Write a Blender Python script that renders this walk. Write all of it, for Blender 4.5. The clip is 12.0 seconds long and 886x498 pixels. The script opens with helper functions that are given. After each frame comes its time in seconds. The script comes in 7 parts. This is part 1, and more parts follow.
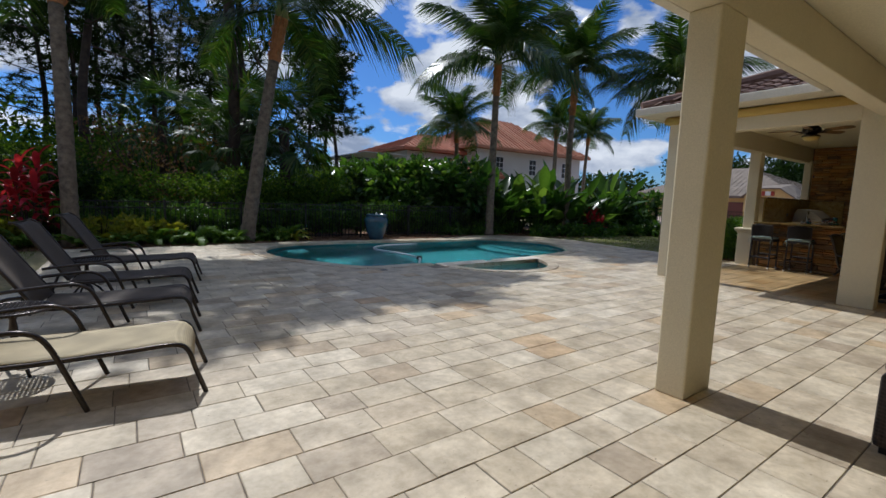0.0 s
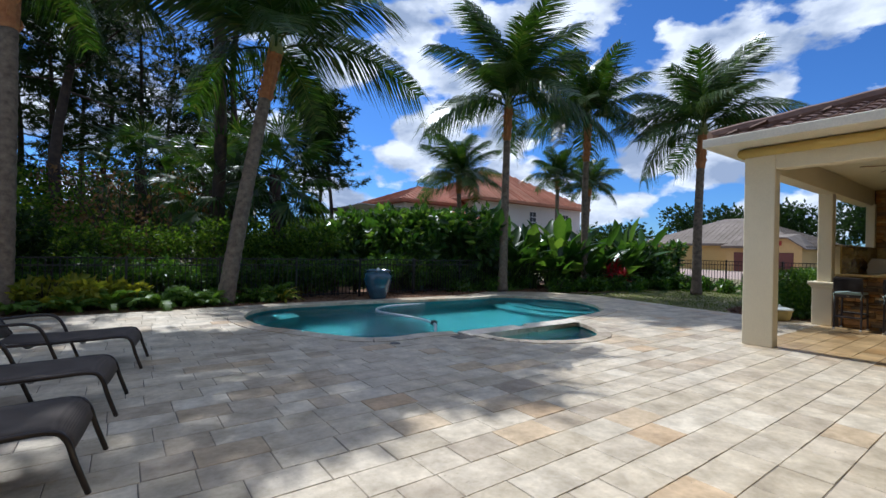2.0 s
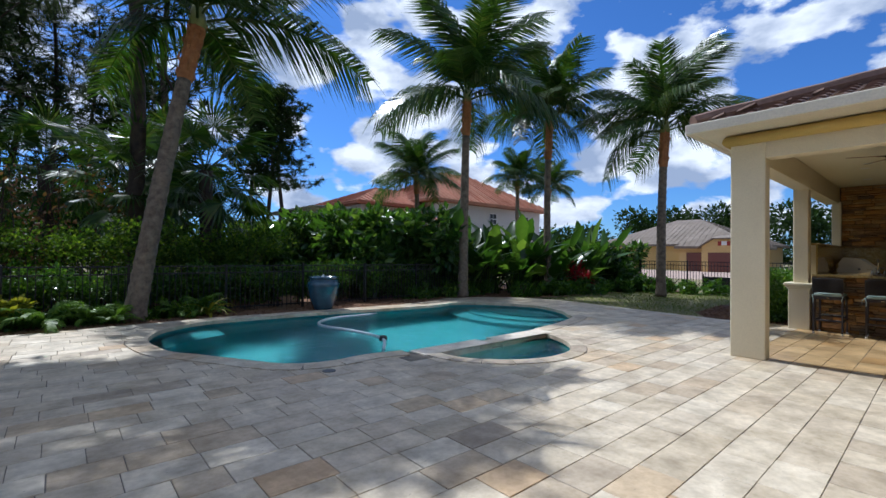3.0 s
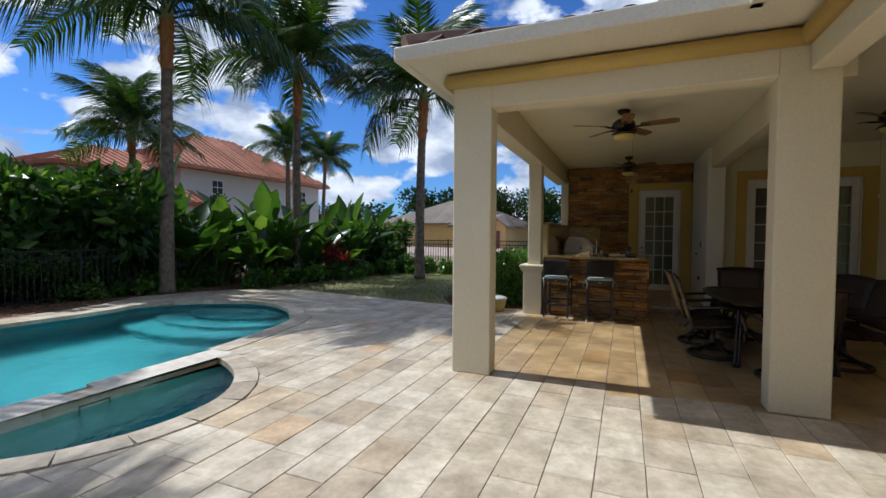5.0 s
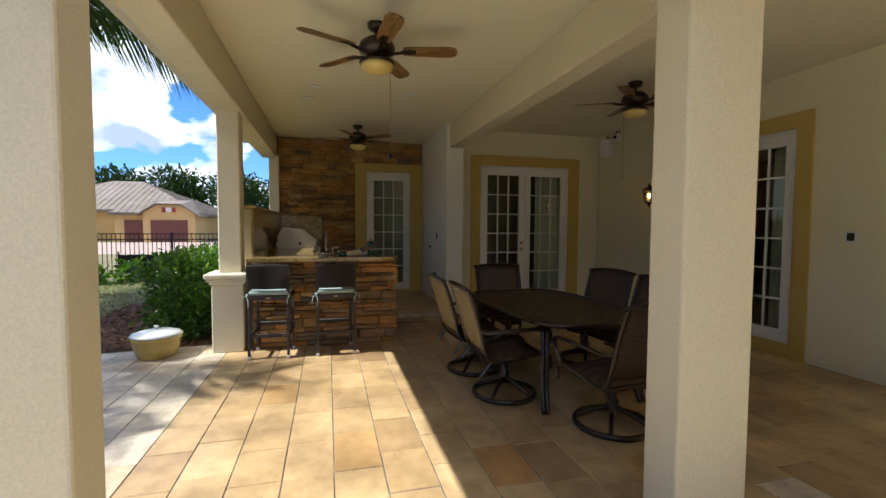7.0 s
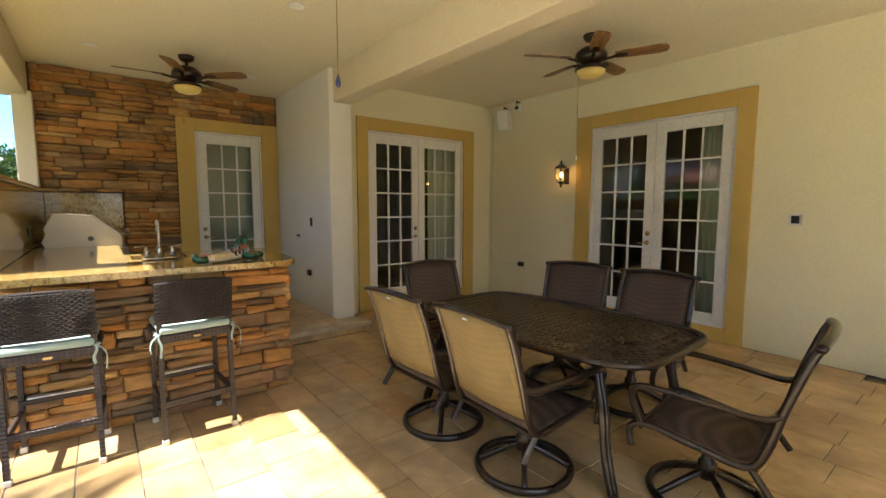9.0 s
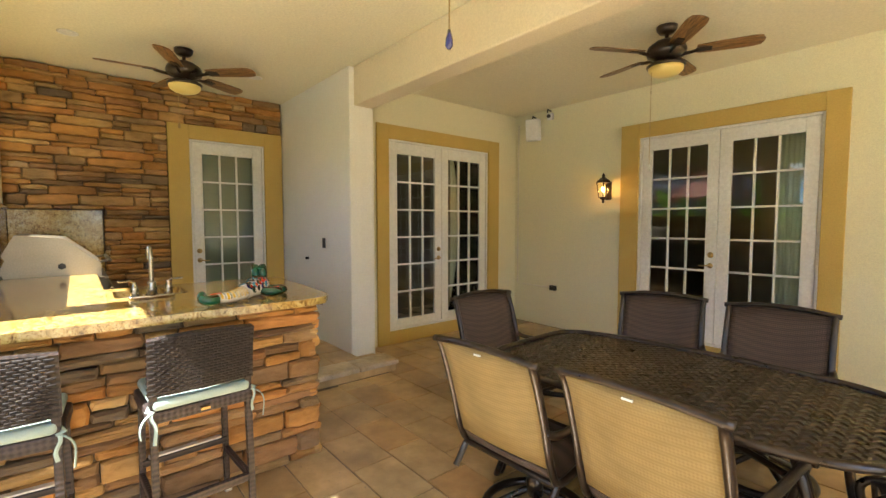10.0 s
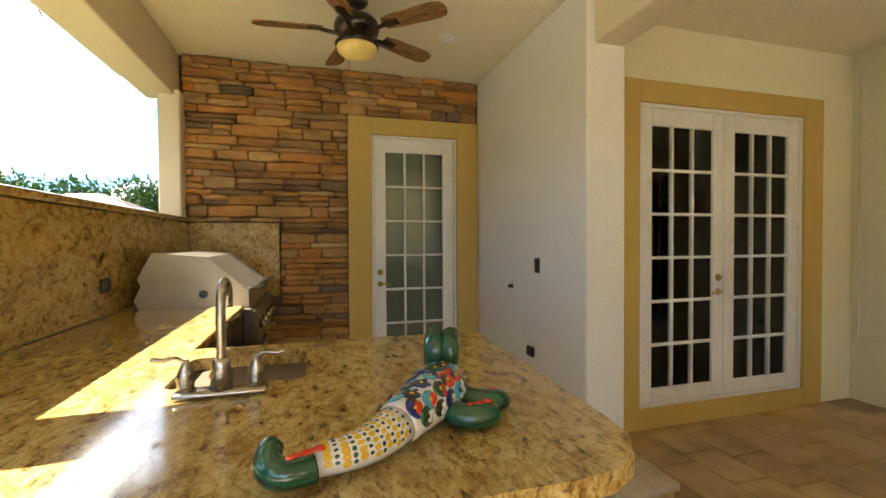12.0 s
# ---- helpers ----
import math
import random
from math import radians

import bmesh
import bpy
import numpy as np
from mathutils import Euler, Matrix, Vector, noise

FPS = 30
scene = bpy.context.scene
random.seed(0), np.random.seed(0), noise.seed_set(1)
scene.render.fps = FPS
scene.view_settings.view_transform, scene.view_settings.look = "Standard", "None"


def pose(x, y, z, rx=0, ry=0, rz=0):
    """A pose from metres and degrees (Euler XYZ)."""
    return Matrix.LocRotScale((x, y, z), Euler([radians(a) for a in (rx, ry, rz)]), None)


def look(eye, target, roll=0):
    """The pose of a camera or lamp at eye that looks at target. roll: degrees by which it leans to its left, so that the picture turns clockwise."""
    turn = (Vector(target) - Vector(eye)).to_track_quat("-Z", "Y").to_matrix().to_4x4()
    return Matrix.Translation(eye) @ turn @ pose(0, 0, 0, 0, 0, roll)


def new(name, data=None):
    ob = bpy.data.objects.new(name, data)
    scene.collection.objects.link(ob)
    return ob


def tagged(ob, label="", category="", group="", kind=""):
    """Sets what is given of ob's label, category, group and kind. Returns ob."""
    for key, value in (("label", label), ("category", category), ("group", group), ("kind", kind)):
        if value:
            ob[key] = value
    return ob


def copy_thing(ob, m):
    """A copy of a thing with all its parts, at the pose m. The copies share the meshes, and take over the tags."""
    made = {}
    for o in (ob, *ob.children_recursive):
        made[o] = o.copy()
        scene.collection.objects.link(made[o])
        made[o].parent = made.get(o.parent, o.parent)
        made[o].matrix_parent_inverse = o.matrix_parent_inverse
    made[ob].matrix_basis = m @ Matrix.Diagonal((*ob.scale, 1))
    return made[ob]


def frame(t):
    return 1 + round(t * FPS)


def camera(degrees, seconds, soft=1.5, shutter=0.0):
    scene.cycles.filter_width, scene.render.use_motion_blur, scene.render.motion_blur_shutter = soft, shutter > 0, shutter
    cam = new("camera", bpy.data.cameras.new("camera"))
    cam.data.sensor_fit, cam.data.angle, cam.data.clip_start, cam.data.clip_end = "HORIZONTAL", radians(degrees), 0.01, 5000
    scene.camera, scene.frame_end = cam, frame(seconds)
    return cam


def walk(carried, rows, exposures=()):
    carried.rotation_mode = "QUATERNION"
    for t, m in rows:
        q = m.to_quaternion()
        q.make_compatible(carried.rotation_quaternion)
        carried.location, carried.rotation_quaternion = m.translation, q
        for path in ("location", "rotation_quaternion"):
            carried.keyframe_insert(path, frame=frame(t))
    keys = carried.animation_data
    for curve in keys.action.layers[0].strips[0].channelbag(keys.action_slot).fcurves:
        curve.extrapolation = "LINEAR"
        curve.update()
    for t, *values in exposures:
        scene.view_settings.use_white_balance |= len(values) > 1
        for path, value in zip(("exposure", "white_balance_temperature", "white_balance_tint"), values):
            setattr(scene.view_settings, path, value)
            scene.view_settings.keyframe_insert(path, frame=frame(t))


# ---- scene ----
cam = camera(90.4, 12.0)
PATH = [
    (0, (0.488, 1.041, 1.463), (1.639, 2.66, 1.229), 1.9),
    (0.5, (0.501, 1.411, 1.477), (1.568, 3.1, 1.392), 1.9),
    (1, (0.622, 1.865, 1.462), (1.701, 3.548, 1.429), 1.7),
    (1.5, (0.845, 2.402, 1.43), (1.974, 4.052, 1.415), 1.5),
    (2, (1.153, 2.915, 1.414), (2.331, 4.531, 1.422), 1.3),
    (2.5, (1.521, 3.405, 1.412), (2.759, 4.976, 1.44), 0.9),
    (4.5, (4.171, 4.212, 1.481), (5.868, 5.27, 1.428), 0.7),
    (5, (4.965, 4.126, 1.494), (6.812, 4.892, 1.428), 0.4),
    (5.5, (5.721, 4.139, 1.5), (7.676, 4.553, 1.415), 0.3),
    (6, (6.427, 4.268, 1.493), (8.424, 4.349, 1.425), 0.2),
    (6.5, (7.091, 4.45, 1.498), (9.079, 4.235, 1.469), 0.2),
    (7, (7.724, 4.601, 1.491), (9.657, 4.097, 1.39), 0.3),
    (7.5, (8.26, 4.735, 1.497), (10.102, 3.98, 1.308), 0.1),
    (9.5, (10.144, 5.007, 1.547), (11.674, 3.728, 1.393), -0.0),
    (10, (10.621, 4.959, 1.56), (12.154, 3.681, 1.442), 0.0),
    (10.5, (11.099, 4.848, 1.558), (12.68, 3.626, 1.475), -0.0),
    (11, (11.553, 4.697, 1.575), (13.245, 3.633, 1.508), -0.1),
    (11.5, (11.991, 4.547, 1.568), (13.809, 3.714, 1.511), -0.1),
    (12, (12.415, 4.389, 1.527), (14.335, 3.831, 1.488), -0.3),
]
EXPOSURES = [(0.0, -0.4, 5750, 10), (1.5, -0.1, 5600, 10), (2.5, 0.05, 5500, 10), (4.5, -0.12, 5550, 10), (5.5, 0.08, 5700, 10), (6.5, 0.6, 5750, 10), (7.7, 1.2, 6000, 9), (9.5, 2.75, 6350, 8), (10.5, 3.2, 6400, 8), (11.2, 3.25, 6400, 8), (12.0, 2.85, 6400, 8)]
walk(cam, [(t, look(eye, target, roll)) for t, eye, target, roll in PATH], EXPOSURES)

# ---- world, sun ----
SUN = Vector((-0.03, 1.0, 1.34)).normalized()
world = bpy.data.worlds.new("sky")
scene.world = world
world.use_nodes = True
wn, wl = world.node_tree.nodes, world.node_tree.links
wn.clear()
w_out = wn.new("ShaderNodeOutputWorld")
w_sky = wn.new("ShaderNodeTexSky")
w_sky.sky_type = "NISHITA"
w_sky.sun_disc = False
w_sky.sun_elevation = math.asin(SUN.z)
w_sky.sun_rotation = math.atan2(SUN.x, SUN.y)
w_sky.dust_density, w_sky.ozone_density, w_sky.air_density = 0.3, 3.0, 1.0
w_bg = wn.new("ShaderNodeBackground")
w_bg.inputs["Strength"].default_value = 0.085
w_tint = wn.new("ShaderNodeMix")
w_tint.data_type, w_tint.blend_type = "RGBA", "MULTIPLY"
w_tint.inputs[0].default_value = 1.0
w_tint.inputs[7].default_value = (0.60, 0.92, 1.36, 1)
wl.new(w_sky.outputs[0], w_tint.inputs[6])
# cumulus: noise on a flat layer overhead
w_co = wn.new("ShaderNodeTexCoord")
w_sep = wn.new("ShaderNodeSeparateXYZ")
wl.new(w_co.outputs["Generated"], w_sep.inputs[0])


def wmath(op, a, b=None, clamp=False):
    n = wn.new("ShaderNodeMath")
    n.operation, n.use_clamp = op, clamp
    for i, v in enumerate((a, b)):
        if v is None:
            continue
        if isinstance(v, (int, float)):
            n.inputs[i].default_value = v
        else:
            wl.new(v, n.inputs[i])
    return n.outputs[0]


w_vec = wn.new("ShaderNodeCombineXYZ")
wl.new(w_sep.outputs[0], w_vec.inputs[0])
wl.new(w_sep.outputs[1], w_vec.inputs[1])
wl.new(wmath("MULTIPLY", w_sep.outputs[2], 1.9), w_vec.inputs[2])
w_n1 = wn.new("ShaderNodeTexNoise")
w_n1.inputs["Scale"].default_value, w_n1.inputs["Detail"].default_value, w_n1.inputs["Roughness"].default_value = 6.2, 10.0, 0.52
wl.new(w_vec.outputs[0], w_n1.inputs["Vector"])
w_rmp = wn.new("ShaderNodeValToRGB")
w_rmp.color_ramp.elements[0].position, w_rmp.color_ramp.elements[1].position = 0.465, 0.53
wl.new(w_n1.outputs[0], w_rmp.inputs[0])
w_n2 = wn.new("ShaderNodeTexNoise")
w_n2.inputs["Scale"].default_value, w_n2.inputs["Detail"].default_value = 8.5, 7.0
wl.new(w_vec.outputs[0], w_n2.inputs["Vector"])
w_shade = wn.new("ShaderNodeValToRGB")
w_shade.color_ramp.elements[0].position, w_shade.color_ramp.elements[0].color = 0.38, (4.4, 5.1, 6.5, 1)
w_shade.color_ramp.elements[1].position, w_shade.color_ramp.elements[1].color = 0.60, (11.8, 11.8, 11.8, 1)
wl.new(w_n2.outputs[0], w_shade.inputs[0])
w_mix = wn.new("ShaderNodeMix")
w_mix.data_type = "RGBA"
wl.new(w_rmp.outputs[0], w_mix.inputs[0])
wl.new(w_tint.outputs[2], w_mix.inputs[6])
wl.new(w_shade.outputs[0], w_mix.inputs[7])
wl.new(w_mix.outputs[2], w_bg.inputs[0])
wl.new(w_bg.outputs[0], w_out.inputs[0])

sun_data = bpy.data.lights.new("sun", "SUN")
sun_data.energy, sun_data.angle, sun_data.color = 4.6, radians(0.53), (1.0, 0.95, 0.87)
sun_ob = new("sun", sun_data)
sun_ob.matrix_world = look((0, 20, 40), Vector((0, 20, 40)) - SUN)

# ---- materials ----


def nodes_of(name):
    m = bpy.data.materials.new(name)
    m.use_nodes = True
    n, l = m.node_tree.nodes, m.node_tree.links
    return m, n, l, n["Principled BSDF"]


def noise_node(n, l, scale, detail=5.0, rough=0.55, coord="Object", stretch=None, dist=0.0):
    c = n.new("ShaderNodeTexCoord")
    t = n.new("ShaderNodeTexNoise")
    t.inputs["Scale"].default_value, t.inputs["Detail"].default_value = scale, detail
    t.inputs["Roughness"].default_value, t.inputs["Distortion"].default_value = rough, dist
    src = n.new("ShaderNodeNewGeometry").outputs["Position"] if coord == "World" else c.outputs[coord]
    if stretch:
        mp = n.new("ShaderNodeMapping")
        mp.inputs["Scale"].default_value = stretch
        l.new(src, mp.inputs[0])
        src = mp.outputs[0]
    l.new(src, t.inputs["Vector"])
    return t


def ramp(n, l, src, stops):
    r = n.new("ShaderNodeValToRGB")
    while len(r.color_ramp.elements) < len(stops):
        r.color_ramp.elements.new(0.5)
    for e, (p, c) in zip(r.color_ramp.elements, stops):
        e.position, e.color = p, (*c, 1)
    l.new(src, r.inputs[0])
    return r


def mixed(n, l, mode, fac, a, b):
    x = n.new("ShaderNodeMix")
    x.data_type, x.blend_type = "RGBA", mode
    for i, v in ((0, fac), (6, a), (7, b)):
        if isinstance(v, (int, float)):
            x.inputs[i].default_value = v
        elif isinstance(v, tuple):
            x.inputs[i].default_value = (*v, 1)
        else:
            l.new(v, x.inputs[i])
    return x.outputs[2]


def piece_random(n, l):
    """A number that differs from piece to piece, whether objects or islands of one mesh."""
    oi, ge = n.new("ShaderNodeObjectInfo"), n.new("ShaderNodeNewGeometry")
    a, f = n.new("ShaderNodeMath"), n.new("ShaderNodeMath")
    a.operation, f.operation = "ADD", "FRACT"
    l.new(oi.outputs["Random"], a.inputs[0])
    l.new(ge.outputs["Random Per Island"], a.inputs[1])
    l.new(a.outputs[0], f.inputs[0])
    return f.outputs[0]


def bumped(n, l, p, src, strength, dist=0.01):
    b = n.new("ShaderNodeBump")
    b.inputs["Strength"].default_value, b.inputs["Distance"].default_value = strength, dist
    l.new(src, b.inputs["Height"])
    l.new(b.outputs[0], p.inputs["Normal"])


def plain(name, c1, c2, rough=0.5, metal=0.0, scale=6.0, fine=60.0, bump=0.15, coat=0.0, spec=0.5):
    """A surface of two close tones at a coarse scale, with a fine grain."""
    m, n, l, p = nodes_of(name)
    a, b = noise_node(n, l, scale), noise_node(n, l, fine, 3.0)
    col = ramp(n, l, a.outputs[0], ((0.3, c1), (0.7, c2))).outputs[0]
    g = ramp(n, l, b.outputs[0], ((0.3, (0.86, 0.86, 0.86)), (0.7, (1, 1, 1)))).outputs[0]
    l.new(mixed(n, l, "MULTIPLY", 1.0, col, g), p.inputs["Base Color"])
    r = n.new("ShaderNodeMapRange")
    r.inputs[3].default_value, r.inputs[4].default_value = max(rough - 0.08, 0.02), min(rough + 0.08, 1)
    l.new(a.outputs[0], r.inputs[0])
    l.new(r.outputs[0], p.inputs["Roughness"])
    p.inputs["Metallic"].default_value, p.inputs["Coat Weight"].default_value = metal, coat
    p.inputs["Specular IOR Level"].default_value = spec
    if bump:
        bumped(n, l, p, b.outputs[0], bump)
    return m


def pieces(name, stops, rough, fine=14.0, bump=0.4, pits=0.0, grain=(0.75, 1.08), dist=0.012, spec=0.4, stretch=None):
    """A surface of separate pieces, each with its own tone."""
    m, n, l, p = nodes_of(name)
    base = ramp(n, l, piece_random(n, l), stops).outputs[0]
    a = noise_node(n, l, fine * 0.22, 4.0, coord="World", stretch=stretch)
    b = noise_node(n, l, fine, 8.0, 0.65, coord="World", stretch=stretch)
    lo, hi = grain
    g1 = ramp(n, l, a.outputs[0], ((0.3, (lo, lo * 0.97, lo * 0.92)), (0.72, (hi, hi, hi)))).outputs[0]
    g2 = ramp(n, l, b.outputs[0], ((0.28, (0.80, 0.77, 0.72)), (0.6, (1.03, 1.03, 1.03)))).outputs[0]
    col = mixed(n, l, "MULTIPLY", 1.0, mixed(n, l, "MULTIPLY", 1.0, base, g1), g2)
    if pits:
        v = noise_node(n, l, 30.0, 3.0, 0.6, coord="World", stretch=(0.5, 1.5, 1))
        k = ramp(n, l, v.outputs[0], ((0.26, (1, 1, 1)), (0.32, (0, 0, 0)))).outputs[0]
        col = mixed(n, l, "MIX", k, col, (0.22, 0.17, 0.12))
    l.new(col, p.inputs["Base Color"])
    p.inputs["Roughness"].default_value, p.inputs["Specular IOR Level"].default_value = rough, spec
    bumped(n, l, p, b.outputs[0], bump, dist)
    return m


def leafy(name, c1, c2, rough=0.45, through_light=0.35, c3=None, spec=0.3):
    m, n, l, p = nodes_of(name)
    base = ramp(n, l, piece_random(n, l), ((0.0, c1), (0.75, c2), (1.0, c3 or c2))).outputs[0]
    a = noise_node(n, l, 3.0)
    g = ramp(n, l, a.outputs[0], ((0.3, (0.7, 0.75, 0.65)), (0.7, (1.15, 1.12, 1.0)))).outputs[0]
    col = mixed(n, l, "MULTIPLY", 1.0, base, g)
    l.new(col, p.inputs["Base Color"])
    p.inputs["Roughness"].default_value, p.inputs["Specular IOR Level"].default_value = rough, spec
    t = n.new("ShaderNodeBsdfTranslucent")
    l.new(mixed(n, l, "MULTIPLY", 1.0, col, (1.5, 1.6, 0.7)), t.inputs[0])
    s = n.new("ShaderNodeMixShader")
    s.inputs[0].default_value = through_light
    l.new(p.outputs[0], s.inputs[1])
    l.new(t.outputs[0], s.inputs[2])
    l.new(s.outputs[0], n["Material Output"].inputs[0])
    return m


M = {}
M["stucco"] = plain("stucco_cream", (0.71, 0.63, 0.44), (0.76, 0.68, 0.49), 0.85, scale=1.2, fine=90, bump=0.05)
M["stucco_wall"] = plain("stucco_wall", (0.78, 0.735, 0.50), (0.82, 0.775, 0.54), 0.85, scale=0.8, fine=110, bump=0.2)
M["return_wall"] = plain("stucco_pale", (0.78, 0.77, 0.70), (0.83, 0.82, 0.75), 0.8, scale=0.8, fine=110, bump=0.15)
M["ceiling"] = plain("ceiling_paint", (0.77, 0.72, 0.53), (0.81, 0.76, 0.57), 0.85, scale=0.7, fine=55, bump=0.14)
M["ochre"] = plain("ochre_stucco", (0.56, 0.39, 0.10), (0.62, 0.44, 0.13), 0.8, scale=1.5, fine=90, bump=0.12)
M["white"] = plain("white_paint", (0.78, 0.78, 0.75), (0.83, 0.83, 0.80), 0.4, scale=2, fine=40, bump=0.04)
M["gutter"] = plain("cream_metal", (0.70, 0.64, 0.50), (0.75, 0.69, 0.55), 0.45, scale=2, fine=40, bump=0.05)
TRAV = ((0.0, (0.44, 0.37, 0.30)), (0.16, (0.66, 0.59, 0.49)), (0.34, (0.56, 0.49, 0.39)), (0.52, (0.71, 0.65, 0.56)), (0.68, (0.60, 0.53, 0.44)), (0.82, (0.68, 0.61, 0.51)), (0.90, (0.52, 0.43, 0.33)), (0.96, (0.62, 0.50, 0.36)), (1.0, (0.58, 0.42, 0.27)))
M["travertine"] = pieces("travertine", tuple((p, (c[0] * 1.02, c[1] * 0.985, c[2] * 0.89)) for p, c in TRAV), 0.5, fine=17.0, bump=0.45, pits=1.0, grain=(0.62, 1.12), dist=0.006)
# Same travertine, glossier, with warm roof shade put into its colour
M["roof_shade_tile"] = pieces("travertine_roof_shade", tuple((p, (c[0] * 0.86, c[1] * 0.67, c[2] * 0.40)) for p, c in TRAV), 0.3, fine=8.0, bump=0.2, pits=1.0, grain=(0.55, 1.2), dist=0.006, spec=0.5)
M["mortar"] = plain("sand_joint", (0.10, 0.083, 0.066), (0.28, 0.24, 0.19), 0.95, scale=8, fine=120, bump=0.4)
M["coping"] = pieces("travertine_coping", ((0, (0.66, 0.60, 0.50)), (1, (0.72, 0.66, 0.56))), 0.6, fine=9.0, bump=0.25, pits=1.0, grain=(0.85, 1.05), dist=0.006)
STONE = ((0.0, (0.36, 0.18, 0.055)), (0.18, (0.58, 0.29, 0.08)), (0.34, (0.22, 0.14, 0.075)), (0.5, (0.64, 0.38, 0.13)), (0.64, (0.17, 0.13, 0.09)), (0.78, (0.54, 0.24, 0.06)), (0.9, (0.42, 0.28, 0.14)), (1.0, (0.68, 0.46, 0.19)))
M["ledgestone"] = pieces("ledgestone", STONE, 0.8, fine=11.0, bump=0.8, grain=(0.55, 1.15), dist=0.02, stretch=(1, 1, 2.2))
M["stone_bed"] = plain("stone_mortar", (0.08, 0.055, 0.032), (0.14, 0.095, 0.055), 0.95, scale=9, fine=60, bump=0.5)
M["bronze"] = plain("dark_bronze", (0.020, 0.013, 0.009), (0.046, 0.030, 0.020), 0.30, 0.5, scale=9, fine=80, bump=0.08, coat=0.35)
M["black_metal"] = plain("black_metal", (0.012, 0.012, 0.013), (0.022, 0.022, 0.023), 0.45, 0.3, scale=9, fine=80, bump=0.05)
M["steel"] = plain("stainless_steel", (0.19, 0.16, 0.115), (0.27, 0.23, 0.17), 0.42, 1.0, scale=3, fine=90, bump=0.03)
M["hood_steel"] = plain("hood_steel", (0.34, 0.30, 0.22), (0.42, 0.37, 0.28), 0.45, 1.0, scale=3, fine=90, bump=0.02)
# Pale base tone stands in for light reflecting off the stool metal
M["rail_steel"] = plain("pale_sheen_metal", (0.62, 0.60, 0.56), (0.72, 0.70, 0.66), 0.4, 0.4, scale=20, fine=90, bump=0.05)
M["nickel"] = plain("brushed_nickel", (0.40, 0.36, 0.30), (0.50, 0.45, 0.38), 0.25, 1.0, scale=20, fine=120, bump=0.03)
M["brass"] = plain("satin_brass", (0.45, 0.33, 0.15), (0.55, 0.40, 0.19), 0.3, 1.0, scale=20, fine=90, bump=0.03)
M["black_plastic"] = plain("black_plastic", (0.012, 0.012, 0.012), (0.02, 0.02, 0.02), 0.4, scale=10, fine=60, bump=0.02)
M["white_plastic"] = plain("white_plastic", (0.70, 0.70, 0.68), (0.76, 0.76, 0.74), 0.45, scale=5, fine=60, bump=0.02)
M["teal_cushion"] = plain("pale_teal_fabric", (0.30, 0.40, 0.38), (0.36, 0.46, 0.43), 0.95, scale=8, fine=300, bump=0.3)
M["barrel_tile"] = pieces("roof_tile_brown", ((0, (0.10, 0.055, 0.04)), (0.5, (0.17, 0.095, 0.07)), (1, (0.22, 0.14, 0.105))), 0.8, fine=9, bump=0.4)
M["terracotta"] = pieces("roof_tile_terracotta", ((0, (0.38, 0.13, 0.07)), (0.5, (0.46, 0.18, 0.10)), (1, (0.50, 0.24, 0.15))), 0.8, fine=2, bump=0.4)
M["grey_roof"] = pieces("roof_tile_grey", ((0, (0.19, 0.155, 0.125)), (1, (0.29, 0.245, 0.20))), 0.85, fine=2, bump=0.3)
M["house_white"] = plain("far_stucco_white", (0.62, 0.60, 0.56), (0.68, 0.66, 0.62), 0.85, scale=0.5, fine=10)
M["house_yellow"] = plain("far_stucco_yellow", (0.60, 0.40, 0.15), (0.66, 0.46, 0.19), 0.85, scale=0.5, fine=10)
M["garage_door"] = plain("garage_brown", (0.14, 0.05, 0.035), (0.17, 0.06, 0.045), 0.6, scale=1, fine=20)
M["trunk"] = plain("palm_trunk", (0.10, 0.073, 0.05), (0.25, 0.195, 0.135), 0.9, scale=9, fine=40, bump=0.6)
M["boot"] = plain("palm_boot_brown", (0.30, 0.11, 0.035), (0.46, 0.20, 0.07), 0.85, scale=9, fine=50, bump=0.6)
M["shaft"] = plain("palm_crownshaft", (0.16, 0.20, 0.05), (0.26, 0.26, 0.08), 0.5, scale=4, fine=30, bump=0.1)
M["bark"] = plain("pine_bark", (0.03, 0.021, 0.016), (0.085, 0.058, 0.04), 0.95, scale=6, fine=25, bump=0.8)
M["frond"] = leafy("palm_frond", (0.018, 0.048, 0.008), (0.048, 0.098, 0.015), 0.35, 0.34, (0.10, 0.12, 0.03), 0.5)
M["needle"] = leafy("pine_needles", (0.012, 0.026, 0.008), (0.030, 0.050, 0.014), 0.7, 0.2, None, 0.12)
M["scrub"] = leafy("scrub_leaves", (0.028, 0.062, 0.008), (0.085, 0.150, 0.018), 0.55, 0.45, (0.20, 0.26, 0.03), 0.18)
M["hedge"] = leafy("hedge_leaves", (0.028, 0.080, 0.008), (0.075, 0.16, 0.016), 0.3, 0.38, (0.17, 0.27, 0.03), 0.5)
# Wild shrub green with shade put into its colour; far trees share it
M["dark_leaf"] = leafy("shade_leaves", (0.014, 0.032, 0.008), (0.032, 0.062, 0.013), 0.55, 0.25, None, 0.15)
M["banana"] = leafy("paddle_leaves", (0.020, 0.052, 0.010), (0.062, 0.130, 0.022), 0.28, 0.42, (0.16, 0.24, 0.05), 0.5)
M["fern"] = leafy("fern_fronds", (0.075, 0.15, 0.02), (0.13, 0.22, 0.035), 0.5, 0.4)
M["yellow_leaf"] = leafy("croton_leaves", (0.15, 0.18, 0.02), (0.32, 0.30, 0.03), 0.45, 0.4)
